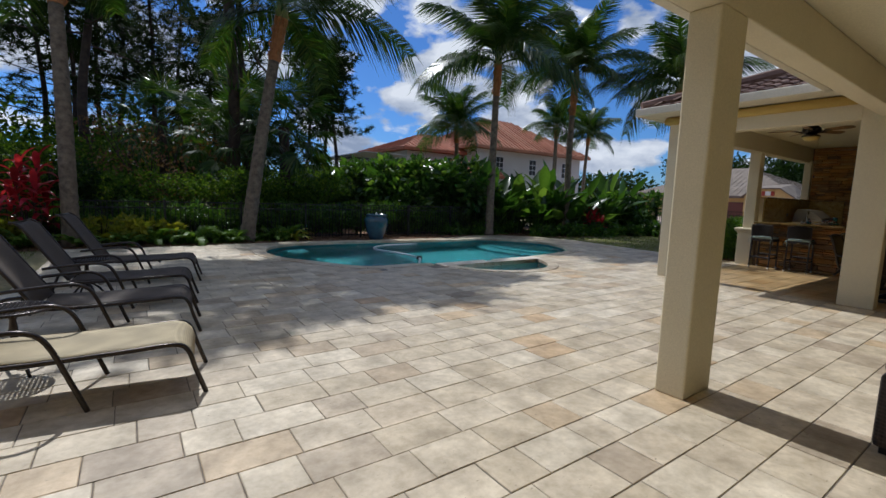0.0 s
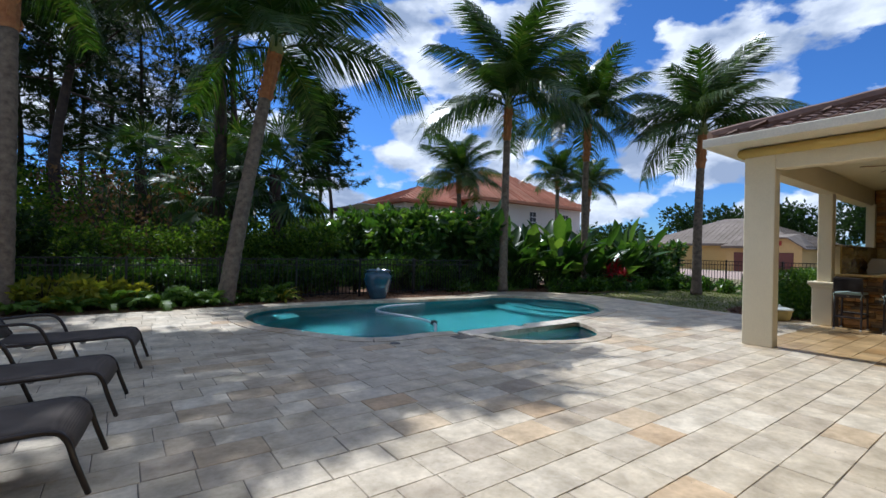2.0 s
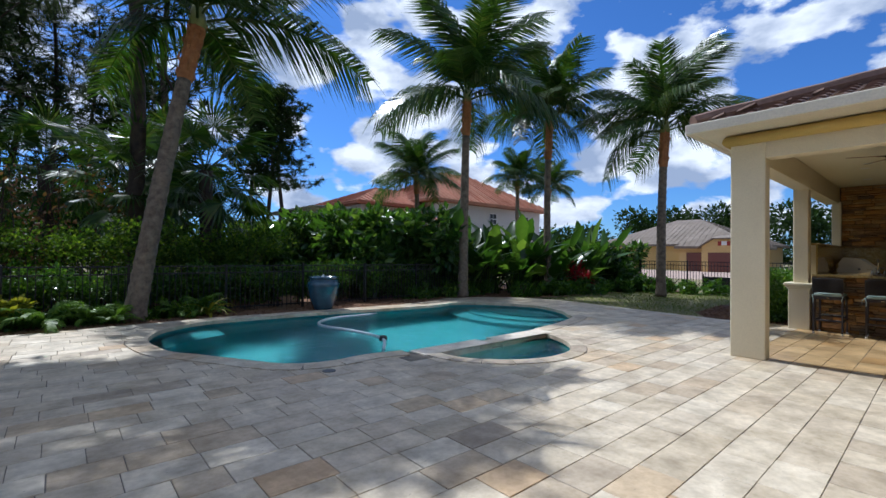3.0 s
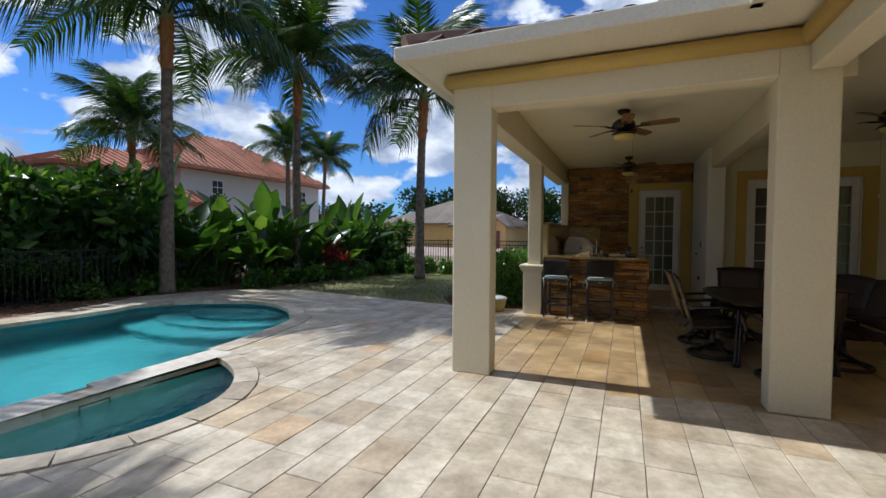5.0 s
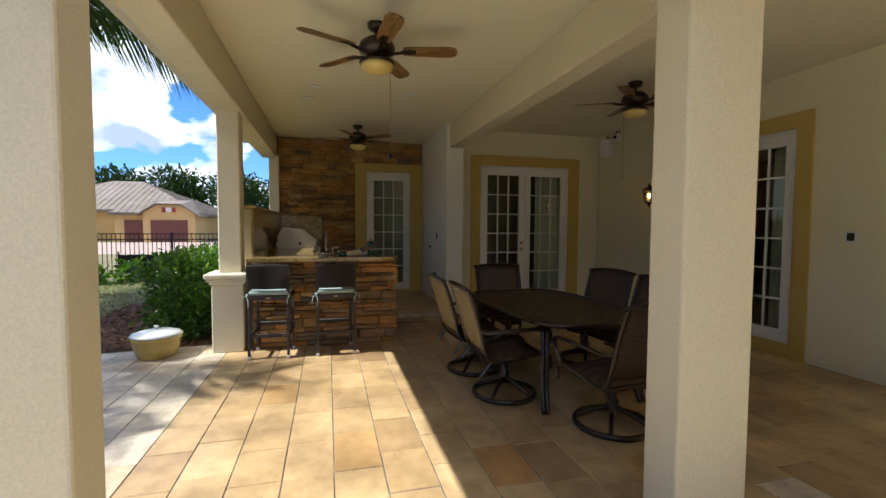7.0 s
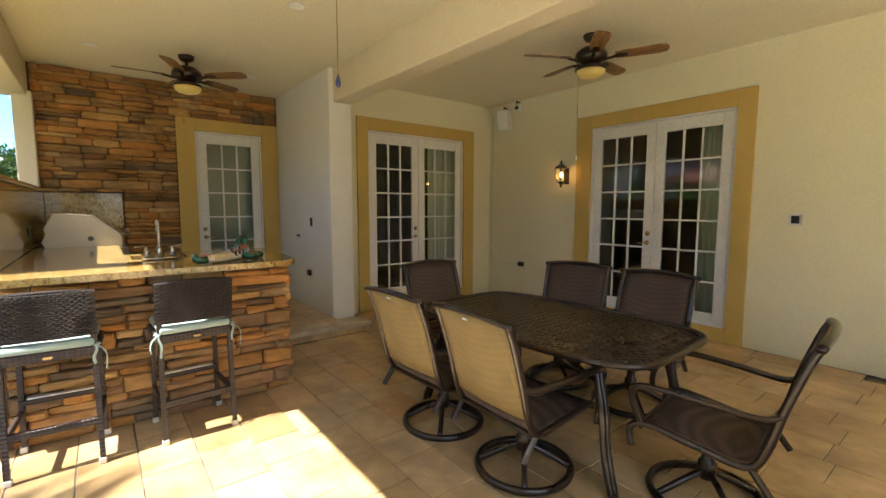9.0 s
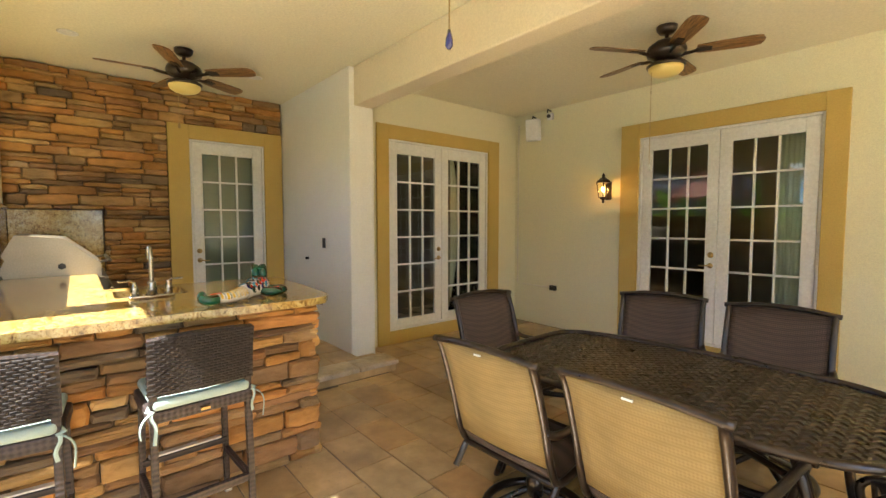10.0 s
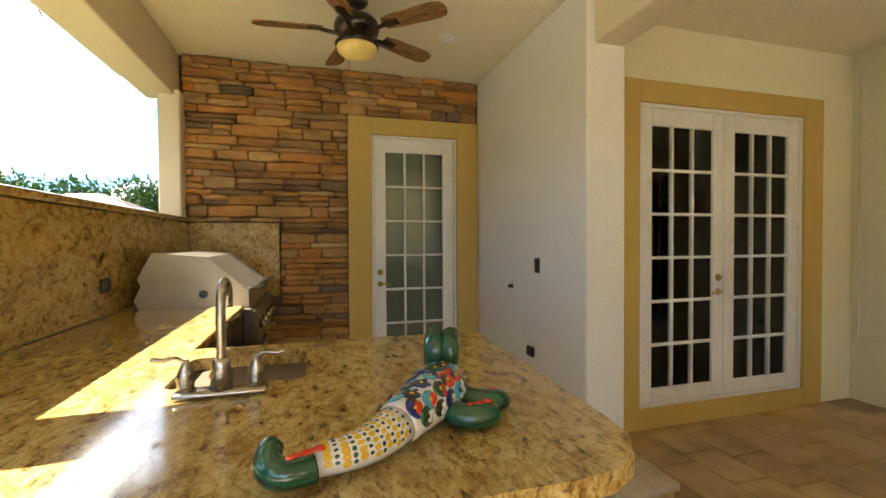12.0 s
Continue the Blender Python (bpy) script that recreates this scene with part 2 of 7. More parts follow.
M["red_leaf"] = leafy("ti_plant_leaves", (0.30, 0.012, 0.03), (0.52, 0.03, 0.07), 0.35, 0.4, (0.16, 0.01, 0.02))
M["dead_leaf"] = leafy("dry_branches", (0.12, 0.06, 0.03), (0.20, 0.11, 0.06), 0.8, 0.2)
M["grass"] = leafy("grass_blades", (0.08, 0.14, 0.02), (0.17, 0.22, 0.045), 0.6, 0.35, (0.30, 0.27, 0.12))
M["mulch"] = pieces("mulch_chips", ((0, (0.10, 0.045, 0.02)), (0.5, (0.20, 0.10, 0.05)), (1, (0.32, 0.20, 0.12))), 0.95, fine=30, bump=0.3)
M["glaze_blue"] = plain("blue_glaze", (0.022, 0.065, 0.10), (0.042, 0.115, 0.165), 0.18, scale=5, fine=30, bump=0.08, coat=0.6)
M["glaze_yellow"] = plain("mustard_glaze", (0.46, 0.33, 0.08), (0.56, 0.42, 0.12), 0.2, scale=6, fine=30, bump=0.05, coat=0.6)
M["glaze_white"] = plain("white_glaze", (0.70, 0.74, 0.70), (0.78, 0.80, 0.76), 0.15, scale=6, fine=30, bump=0.03, coat=0.6)
M["hose"] = plain("pale_hose", (0.55, 0.60, 0.60), (0.66, 0.70, 0.70), 0.4, scale=12, fine=50, bump=0.1)
M["road"] = plain("paver_drive", (0.36, 0.26, 0.21), (0.44, 0.33, 0.27), 0.9, scale=0.6, fine=6)
M["shutter_red"] = plain("shutter_red", (0.30, 0.035, 0.02), (0.36, 0.05, 0.03), 0.6)
# Room walls coloured dark in place of unlit interior shade
M["room"] = plain("room_coloured_dim", (0.16, 0.14, 0.11), (0.20, 0.17, 0.14), 0.8, scale=1)
M["curtain"] = plain("sheer_curtain", (0.66, 0.70, 0.54), (0.74, 0.77, 0.60), 0.9, scale=3, fine=120)
M["shade_cloth"] = plain("shade_cloth", (0.20, 0.225, 0.165), (0.25, 0.275, 0.205), 0.9, scale=2, fine=150)
M["screen_roof"] = plain("screen_roof_panel", (0.48, 0.50, 0.52), (0.56, 0.58, 0.60), 0.5, scale=0.6, fine=10)


def wood_mat():
    m, n, l, p = nodes_of("oak_blade")
    a = noise_node(n, l, 3.0, 6.0, 0.6, stretch=(1.5, 14, 14), dist=1.2)
    c = ramp(n, l, a.outputs[0], ((0.40, (0.06, 0.028, 0.010)), (0.5, (0.22, 0.115, 0.038)), (0.64, (0.34, 0.19, 0.065)))).outputs[0]
    l.new(c, p.inputs["Base Color"])
    p.inputs["Roughness"].default_value = 0.4
    bumped(n, l, p, a.outputs[0], 0.1)
    return m


def granite_mat():
    m, n, l, p = nodes_of("gold_granite")
    a = noise_node(n, l, 7.5, 8.0, 0.68, stretch=(1.0, 1.9, 1.6), dist=1.2)
    b = noise_node(n, l, 28.0, 6.0, 0.7, stretch=(0.8, 1.6, 1.2), dist=0.6)
    c = noise_node(n, l, 120.0, 2.0, 0.5)
    base = ramp(n, l, a.outputs[0], ((0.28, (0.12, 0.06, 0.02)), (0.41, (0.32, 0.205, 0.062)), (0.55, (0.45, 0.34, 0.125)), (0.72, (0.46, 0.39, 0.20)))).outputs[0]
    k = ramp(n, l, b.outputs[0], ((0.33, (0.22, 0.16, 0.11)), (0.46, (0.92, 0.86, 0.76)), (0.62, (1.1, 1.1, 1.1)))).outputs[0]
    col = mixed(n, l, "MULTIPLY", 1.0, base, k)
    d = ramp(n, l, c.outputs[0], ((0.3, (0.45, 0.40, 0.34)), (0.45, (1, 1, 1)))).outputs[0]
    l.new(mixed(n, l, "MULTIPLY", 0.8, col, d), p.inputs["Base Color"])
    p.inputs["Roughness"].default_value, p.inputs["Coat Weight"].default_value, p.inputs["Coat Roughness"].default_value = 0.12, 0.2, 0.05
    bumped(n, l, p, b.outputs[0], 0.02, 0.002)
    return m


def woven(name, c1, c2, rough=0.7, per=160.0, bump=0.5):
    """Strands crossing at right angles."""
    m, n, l, p = nodes_of(name)
    c = n.new("ShaderNodeTexCoord")
    waves = []
    for axis in ("X", "Y", "Z"):
        w = n.new("ShaderNodeTexWave")
        w.bands_direction, w.inputs["Scale"].default_value = axis, 0.31416 / per
        w.inputs["Distortion"].default_value, w.inputs["Detail"].default_value = 0.4, 1.0
        l.new(c.outputs["Object"], w.inputs["Vector"])
        waves.append(w.outputs["Fac"])
    s = n.new("ShaderNodeMath")
    s.operation = "MULTIPLY"
    l.new(waves[0], s.inputs[0])
    l.new(waves[1], s.inputs[1])
    s2 = n.new("ShaderNodeMath")
    s2.operation = "ADD"
    l.new(s.outputs[0], s2.inputs[0])
    l.new(waves[2], s2.inputs[1])
    a = noise_node(n, l, 5.0)
    f = n.new("ShaderNodeMath")
    f.operation = "MULTIPLY"
    l.new(s2.outputs[0], f.inputs[0])
    f.inputs[1].default_value = 0.6
    col = ramp(n, l, f.outputs[0], ((0.1, c1), (0.8, c2))).outputs[0]
    g = ramp(n, l, a.outputs[0], ((0.3, (0.85, 0.85, 0.85)), (0.7, (1.1, 1.1, 1.1)))).outputs[0]
    l.new(mixed(n, l, "MULTIPLY", 1.0, col, g), p.inputs["Base Color"])
    p.inputs["Roughness"].default_value = rough
    bumped(n, l, p, s2.outputs[0], bump, 0.004)
    return m


def glass_mat(name, tint=(1, 1, 1), rough=0.0, ior=1.5):
    """Clear sheet: passes light straight through, mirrors by Fresnel."""
    m, n, l, p = nodes_of(name)
    t, g, s, f = (n.new(k) for k in ("ShaderNodeBsdfTransparent", "ShaderNodeBsdfGlossy", "ShaderNodeMixShader", "ShaderNodeFresnel"))
    t.inputs[0].default_value = (*tint, 1)
    g.inputs["Roughness"].default_value = rough
    f.inputs["IOR"].default_value = ior
    l.new(f.outputs[0], s.inputs[0])
    l.new(t.outputs[0], s.inputs[1])
    l.new(g.outputs[0], s.inputs[2])
    l.new(s.outputs[0], n["Material Output"].inputs[0])
    return m, n, l, g, f


def water_mat():
    m, n, l, g, f = glass_mat("pool_water", (1, 1, 1), 0.02, 1.33)
    r = n.new("ShaderNodeBsdfRefraction")
    r.inputs["Color"].default_value, r.inputs["IOR"].default_value, r.inputs["Roughness"].default_value = (0.62, 0.93, 0.95, 1), 1.33, 0.0
    mix = [x for x in n if x.bl_idname == "ShaderNodeMixShader"][0]
    l.new(r.outputs[0], mix.inputs[1])
    a = noise_node(n, l, 5.5, 4.0, 0.6, dist=0.5)
    b = n.new("ShaderNodeBump")
    b.inputs["Strength"].default_value, b.inputs["Distance"].default_value = 0.6, 0.05
    l.new(a.outputs[0], b.inputs["Height"])
    l.new(b.outputs[0], g.inputs["Normal"])
    l.new(b.outputs[0], r.inputs["Normal"])
    return m


def plaster_mat():
    m, n, l, p = nodes_of("pool_plaster")
    a = noise_node(n, l, 1.2, 4.0)
    # Bright cell edges put rippling water light into the plaster colour
    v = n.new("ShaderNodeTexVoronoi")
    v.feature, v.inputs["Scale"].default_value = "DISTANCE_TO_EDGE", 3.6
    w = noise_node(n, l, 2.0, 3.0)
    c = n.new("ShaderNodeTexCoord")
    l.new(mixed(n, l, "ADD", 0.25, c.outputs["Object"], w.outputs[1]), v.inputs["Vector"])
    base = ramp(n, l, a.outputs[0], ((0.3, (0.045, 0.25, 0.28)), (0.7, (0.08, 0.33, 0.345)))).outputs[0]
    k = ramp(n, l, v.outputs[0], ((0.0, (1.12, 1.12, 1.1)), (0.16, (0.97, 0.97, 0.97)))).outputs[0]
    l.new(mixed(n, l, "MULTIPLY", 1.0, base, k), p.inputs["Base Color"])
    p.inputs["Roughness"].default_value = 0.7
    return m


def ground_mat():
    m, n, l, p = nodes_of("turf_ground")
    a, b = noise_node(n, l, 0.35, 5.0), noise_node(n, l, 14.0, 6.0)
    base = ramp(n, l, a.outputs[0], ((0.35, (0.12, 0.115, 0.04)), (0.5, (0.21, 0.18, 0.085)), (0.65, (0.31, 0.25, 0.15)))).outputs[0]
    g = ramp(n, l, b.outputs[0], ((0.3, (0.6, 0.6, 0.6)), (0.7, (1.2, 1.2, 1.15)))).outputs[0]
    l.new(mixed(n, l, "MULTIPLY", 1.0, base, g), p.inputs["Base Color"])
    p.inputs["Roughness"].default_value = 0.95
    bumped(n, l, p, b.outputs[0], 0.7, 0.03)
    return m


def glow(name, colour, strength, base=(0.8, 0.6, 0.2)):
    m, n, l, p = nodes_of(name)
    p.inputs["Base Color"].default_value = (*base, 1)
    p.inputs["Roughness"].default_value = 0.35
    p.inputs["Emission Color"].default_value = (*colour, 1)
    p.inputs["Emission Strength"].default_value = strength
    return m


M["oak"] = wood_mat()
M["granite"] = granite_mat()
M["wicker"] = woven("dark_wicker", (0.010, 0.007, 0.007), (0.042, 0.028, 0.026), 0.5, 0.024, 0.5)
# Chair backs on the sun side: brown sling lightened to a sunlit tan
M["chair_sling_lit"] = woven("lit_chair_sling", (0.20, 0.145, 0.056), (0.25, 0.185, 0.075), 0.8, 0.013, 0.08)
# Lit copy of the lounger sling: sunshine put into its colour
M["lounger_sling_lit"] = woven("lit_lounger_sling", (0.34, 0.28, 0.17), (0.44, 0.36, 0.22), 0.8, 0.011, 0.2)
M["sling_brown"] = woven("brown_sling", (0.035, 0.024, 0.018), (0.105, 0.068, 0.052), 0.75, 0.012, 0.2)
# Shaded copy of the lounger sling, its colour darkened for shade
M["lounger_sling_shade"] = woven("shaded_lounger_sling", (0.065, 0.048, 0.036), (0.10, 0.077, 0.058), 0.8, 0.011, 0.2)
M["strand"] = pieces("wicker_strand", ((0, (0.010, 0.007, 0.007)), (1, (0.022, 0.015, 0.013))), 0.62, fine=40, bump=0.2)
M["glass"] = glass_mat("clear_glass", (0.93, 0.96, 0.94))[0]
M["water"] = water_mat()
M["plaster"] = plaster_mat()
M["ground"] = ground_mat()
M["amber"] = glow("amber_shade", (1.0, 0.62, 0.12), 0.012, (0.62, 0.49, 0.17))
M["flame"] = glow("warm_bulb", (1.0, 0.48, 0.12), 14.0)
M["downlight"] = plain("downlight_lens", (0.75, 0.74, 0.70), (0.80, 0.79, 0.75), 0.4)
for key, col in (("g_green", (0.004, 0.07, 0.032)), ("g_red", (0.62, 0.045, 0.015)), ("g_yellow", (0.68, 0.42, 0.015)), ("g_white", (0.72, 0.68, 0.60)), ("g_navy", (0.015, 0.02, 0.13)), ("g_aqua", (0.08, 0.30, 0.42)), ("g_black", (0.015, 0.012, 0.012))):
    M[key] = plain("glaze_" + key[2:], tuple(c * 0.85 for c in col), tuple(c * 1.1 for c in col), 0.14, scale=14, fine=40, bump=0.04, coat=0.7)

# ---- tools ----


def thing(name, m=None, label="", category="", group="", kind=""):
    ob = new(name)
    ob.empty_display_size = 0.1
    if m is not None:
        ob.matrix_world = m
    return tagged(ob, label, category, group, kind)


def mesh_of(name, bm, material, smooth=False):
    me = bpy.data.meshes.new(name)
    if not any(e.is_boundary for e in bm.edges):
        bmesh.ops.recalc_face_normals(bm, faces=bm.faces[:])
    bm.to_mesh(me)
    bm.free()
    me.materials.append(material)
    if smooth:
        me.polygons.foreach_set("use_smooth", [True] * len(me.polygons))
    return me


def raw_mesh(name, verts, faces, material, smooth=False):
    me = bpy.data.meshes.new(name)
    me.from_pydata(verts, [], faces)
    me.materials.append(material)
    if smooth:
        me.polygons.foreach_set("use_smooth", [True] * len(me.polygons))
    me.update()
    return me


def part(name, bm, material, parent=None, label="", smooth=False):
    ob = new(name, bm if isinstance(bm, bpy.types.Mesh) else mesh_of(name, bm, material, smooth))
    if parent is not None:
        ob.parent = parent
    return tagged(ob, label)


def solid(name, bm, material, label, category="", kind="structure", smooth=False):
    return tagged(part(name, bm, material, None, "", smooth), label, category, "", kind)


def box(bm, x0, x1, y0, y1, z0, z1, bevel=0.0, seg=2, m=None):
    t = Matrix.LocRotScale(((x0 + x1) / 2, (y0 + y1) / 2, (z0 + z1) / 2), None, (abs(x1 - x0), abs(y1 - y0), abs(z1 - z0)))
    r = bmesh.ops.create_cube(bm, size=1.0, matrix=t)
    vs = r["verts"]
    if bevel:
        es = list({e for v in vs for e in v.link_edges})
        b = bmesh.ops.bevel(bm, geom=es, offset=bevel, segments=seg, profile=0.5, affect="EDGES")
        vs = list({v for v in b["verts"]} | {v for v in vs if v.is_valid})
    if m is not None:
        bmesh.ops.transform(bm, matrix=m, verts=[v for v in vs if v.is_valid])
    return bm


def boxed(*a, **k):
    return box(bmesh.new(), *a, **k)


def tube(bm, pts, r, n=8, r_end=None, caps=True, flat=1.0):
    """A round bar along points; r may be a list. flat squeezes it vertically."""
    pts = [Vector(p) for p in pts]
    k = len(pts)
    rs = list(r) if isinstance(r, (list, tuple)) else [r + ((r_end if r_end is not None else r) - r) * i / max(k - 1, 1) for i in range(k)]
    rings, side = [], None
    for i, p in enumerate(pts):
        d = (pts[min(i + 1, k - 1)] - pts[max(i - 1, 0)]).normalized()
        if side is None:
            side = d.orthogonal().normalized() if abs(d.z) > 0.9 else d.cross(Vector((0, 0, 1))).normalized()
        side = (side - d * side.dot(d)).normalized()
        up = side.cross(d)
        rings.append([bm.verts.new(p + side * (rs[i] * math.cos(a)) + up * (rs[i] * flat * math.sin(a))) for a in (2 * math.pi * j / n for j in range(n))])
    for a, b in zip(rings, rings[1:]):
        for j in range(n):
            bm.faces.new((a[j], a[(j + 1) % n], b[(j + 1) % n], b[j]))
    if caps:
        bm.faces.new(rings[0][::-1])
        bm.faces.new(rings[-1])
    return bm


def tubed(pts, r, n=8, **k):
    return tube(bmesh.new(), pts, r, n, **k)


def lathe(bm, profile, n=24, m=None):
    """Turned shape: profile of (radius, z)."""
    rings, made = [], []
    for r, z in profile:
        ring = [bm.verts.new((r * math.cos(2 * math.pi * j / n), r * math.sin(2 * math.pi * j / n), z)) for j in range(n)]
        rings.append(ring)
        made += ring
    for a, b in zip(rings, rings[1:]):
        for j in range(n):
            bm.faces.new((a[j], a[(j + 1) % n], b[(j + 1) % n], b[j]))
    bm.faces.new(rings[0][::-1])
    bm.faces.new(rings[-1])
    if m is not None:
        bmesh.ops.transform(bm, matrix=m, verts=made)
    return bm


def lathed(profile, n=24, m=None):
    return lathe(bmesh.new(), profile, n, m)


def smooth_path(pts, steps=6, closed=False):
    """Catmull-Rom through the points."""
    pts = [Vector(p) for p in pts]
    k, out = len(pts), []
    for i in range(k if closed else k - 1):
        a, b, c, d = (pts[j % k] if closed else pts[min(max(j, 0), k - 1)] for j in (i - 1, i, i + 1, i + 2))
        for s in range(steps):
            t = s / steps
            out.append(0.5 * (2 * b + (c - a) * t + (2 * a - 5 * b + 4 * c - d) * t * t + (3 * b - a - 3 * c + d) * t ** 3))
    if not closed:
        out.append(pts[-1])
    return out


def sheet(bm, rows, thick=0.006):
    """A cloth or panel from rows of points, with thickness."""
    grid = [[bm.verts.new(p) for p in row] for row in rows]
    faces = [bm.faces.new((a[i], a[i + 1], b[i + 1], b[i])) for a, b in zip(grid, grid[1:]) for i in range(len(a) - 1)]
    bmesh.ops.recalc_face_normals(bm, faces=faces)
    bmesh.ops.solidify(bm, geom=faces, thickness=thick)
    return bm


def prism(bm, pts, z0, z1):
    """An upright block on a plan outline."""
    a, b = [bm.verts.new((x, y, z0)) for x, y in pts], [bm.verts.new((x, y, z1)) for x, y in pts]
    k = len(pts)
    bm.faces.new(a[::-1])
    bm.faces.new(b)
    for i in range(k):
        bm.faces.new((a[i], a[(i + 1) % k], b[(i + 1) % k], b[i]))
    return bm


def inside(p, poly):
    x, y, hit = p[0], p[1], False
    for (x0, y0), (x1, y1) in zip(poly, poly[1:] + poly[:1]):
        if (y0 > y) != (y1 > y) and x < (x1 - x0) * (y - y0) / (y1 - y0) + x0:
            hit = not hit
    return hit


def offset_outline(poly, d):
    """The outline moved outwards by d (counter-clockwise outline)."""
    out, k = [], len(poly)
    for i in range(k):
        a, b = Vector(poly[i - 1]), Vector(poly[(i + 1) % k])
        t = (b - a).normalized()
        out.append((poly[i][0] + t.y * d, poly[i][1] - t.x * d))
    return out


def sheet_with_holes(outer, holes, z):
    bm = bmesh.new()
    edges = []
    for loop in [outer] + holes:
        vs = [bm.verts.new((x, y, z)) for x, y in loop]
        edges += [bm.edges.new((vs[i], vs[(i + 1) % len(vs)])) for i in range(len(vs))]
    bmesh.ops.triangle_fill(bm, use_beauty=True, use_dissolve=False, edges=edges, normal=(0, 0, 1))
    for f in bm.faces:
        if f.normal.z < 0:
            f.normal_flip()
    return bm

# ---- plan ----
FLOOR_JOINT = -0.006
POOL = [(p.x, p.y) for p in smooth_path([(3.07, 12.14, 0), (3.18, 11.07, 0), (3.47, 10.54, 0), (3.79, 9.97, 0), (4.21, 9.3, 0), (4.7, 9.08, 0), (5.34, 9.11, 0), (5.98, 8.99, 0), (6.71, 8.96, 0), (7.69, 8.95, 0), (8.76, 8.98, 0), (9.94, 9.14, 0), (11.06, 9.46, 0), (11.35, 9.78, 0), (11.88, 10.35, 0), (12.27, 11.46, 0), (11.77, 12.67, 0), (10.89, 13.39, 0), (10.16, 13.27, 0), (8.64, 13.38, 0), (6.97, 13.64, 0), (5.02, 13.76, 0), (4.14, 13.67, 0), (3.41, 13.1, 0)], 5, True)]
SPA = [(p.x, p.y) for p in smooth_path([(6.15, 8.66, 0), (6.18, 8.24, 0), (6.45, 7.81, 0), (6.89, 7.5, 0), (7.4, 7.39, 0), (7.94, 7.5, 0), (8.42, 7.89, 0), (8.73, 8.4, 0), (8.79, 8.63, 0)], 4)]
BASIN = offset_outline(POOL, 0.03)
DECK = [(-12, 2.6), (-12, -0.3), (17.2, -0.3), (17.2, 5.75), (13.75, 5.85), (13.59, 7.1), (13.75, 8.64), (13.99, 10.19), (14.22, 12.02), (13.82, 13.28), (12.84, 14.16), (11.57, 14.56), (10.59, 14.14), (9.42, 13.96), (7.07, 14.08), (4.72, 14.25), (3.16, 14.12), (1.59, 13.99), (0.22, 14), (-0.85, 14.11), (-0.87, 9.95), (-1.2, 6.2), (-12, 6.0)]


def slab(z, hole_grow=0.0):
    return sheet_with_holes(DECK, [offset_outline(POOL, hole_grow), offset_outline(SPA, hole_grow)], z)


solid("floor", slab(FLOOR_JOINT, 0.03), M["mortar"], "sandy mortar joints of the travertine pool deck", "floor")
ground_hole = [(-11.5, 0.2), (16.5, 0.2), (16.5, 5.3), (13.2, 5.5), (13.14, 12.23), (12.55, 13.68), (3.16, 13.87), (-0.56, 13.62), (-0.9, 5.5), (-11.5, 5.5)]
bm = sheet_with_holes([(-900, -900), (900, -900), (900, 900), (-900, 900)], [ground_hole], -0.035)
solid("ground", bm, M["ground"], "patchy green and tan lawn ground", "ground")
beds = [(-19.34, 14.3), (-0.75, 14.11), (1.59, 14.01), (4.72, 14.25), (7.07, 14.08), (9.42, 13.96), (10.59, 14.14), (11.57, 14.56), (12.84, 14.16), (13.82, 13.28), (15.49, 12.68), (17.25, 12.76), (19.31, 12.26), (21.66, 10.88), (22.35, 10.87), (22.3, 18.42), (-19.36, 18.84)]
solid("ground_bed", sheet_with_holes(beds, [], -0.02), M["mulch"], "brown mulch planting bed behind the pool", "ground")
bed2 = [(13.72, 5.86), (16.9, 5.86), (17.4, 8.3), (14.6, 8.1), (13.78, 7.6), (13.70, 6.7)]
solid("ground_bed_side", sheet_with_holes(bed2, [], -0.02), M["mulch"], "brown mulch under the clipped hedge", "ground")


# pool shell
def shell(outline, z_floor, z_top):
    bm = bmesh.new()
    k = len(outline)
    top = [bm.verts.new((x, y, z_top)) for x, y in outline]
    low = [bm.verts.new((x, y, z_floor)) for x, y in outline]
    for i in range(k):
        bm.faces.new((top[i], low[i], low[(i + 1) % k], top[(i + 1) % k]))
    bm.faces.new(low)
    return bm


solid("pool_shell", shell(BASIN, -1.25, -0.02), M["plaster"], "teal plaster shell of the free-form pool", "pool")
solid("spa_shell", shell(offset_outline(SPA, 0.03), -0.95, -0.02), M["plaster"], "teal plaster shell of the small spa", "pool")
for i, r in enumerate((2.3, 1.75, 1.2)):
    bm = bmesh.new()
    c = Vector((12.27, 11.65))
    pts = [(c.x + r * math.cos(a), c.y + r * 1.1 * math.sin(a)) for a in (math.pi * 2 * j / 28 for j in range(28))]
    keep = [p for p in pts if inside(p, POOL)]
    far = [p for p in POOL if (Vector(p) - c).length < r * 1.03 and p[0] > 10.35]
    ring = sorted(keep + far, key=lambda p: math.atan2(p[1] - 11.5, p[0] - 11.43))
    if len(ring) > 3:
        prism(bm, ring, -1.25, -0.78 + 0.22 * i)
        solid("pool_step_%d" % (i + 1), bm, M["plaster"], "curved underwater entry step in teal plaster", "pool step")
bm = bmesh.new()
prism(bm, [(3.32, 12.04), (3.66, 12.42), (4.44, 12.85), (4.48, 13.67), (4.14, 13.62), (3.46, 13.05)], -1.25, -0.3)
solid("pool_bench", bm, M["plaster"], "shallow underwater bench of the pool", "pool step")
solid("water", sheet_with_holes(POOL, [], -0.11), M["water"], "rippled clear turquoise pool water", "water").visible_shadow = False
solid("water_spa", sheet_with_holes(SPA, [], -0.09), M["water"], "still teal water in the spa", "water").visible_shadow = False


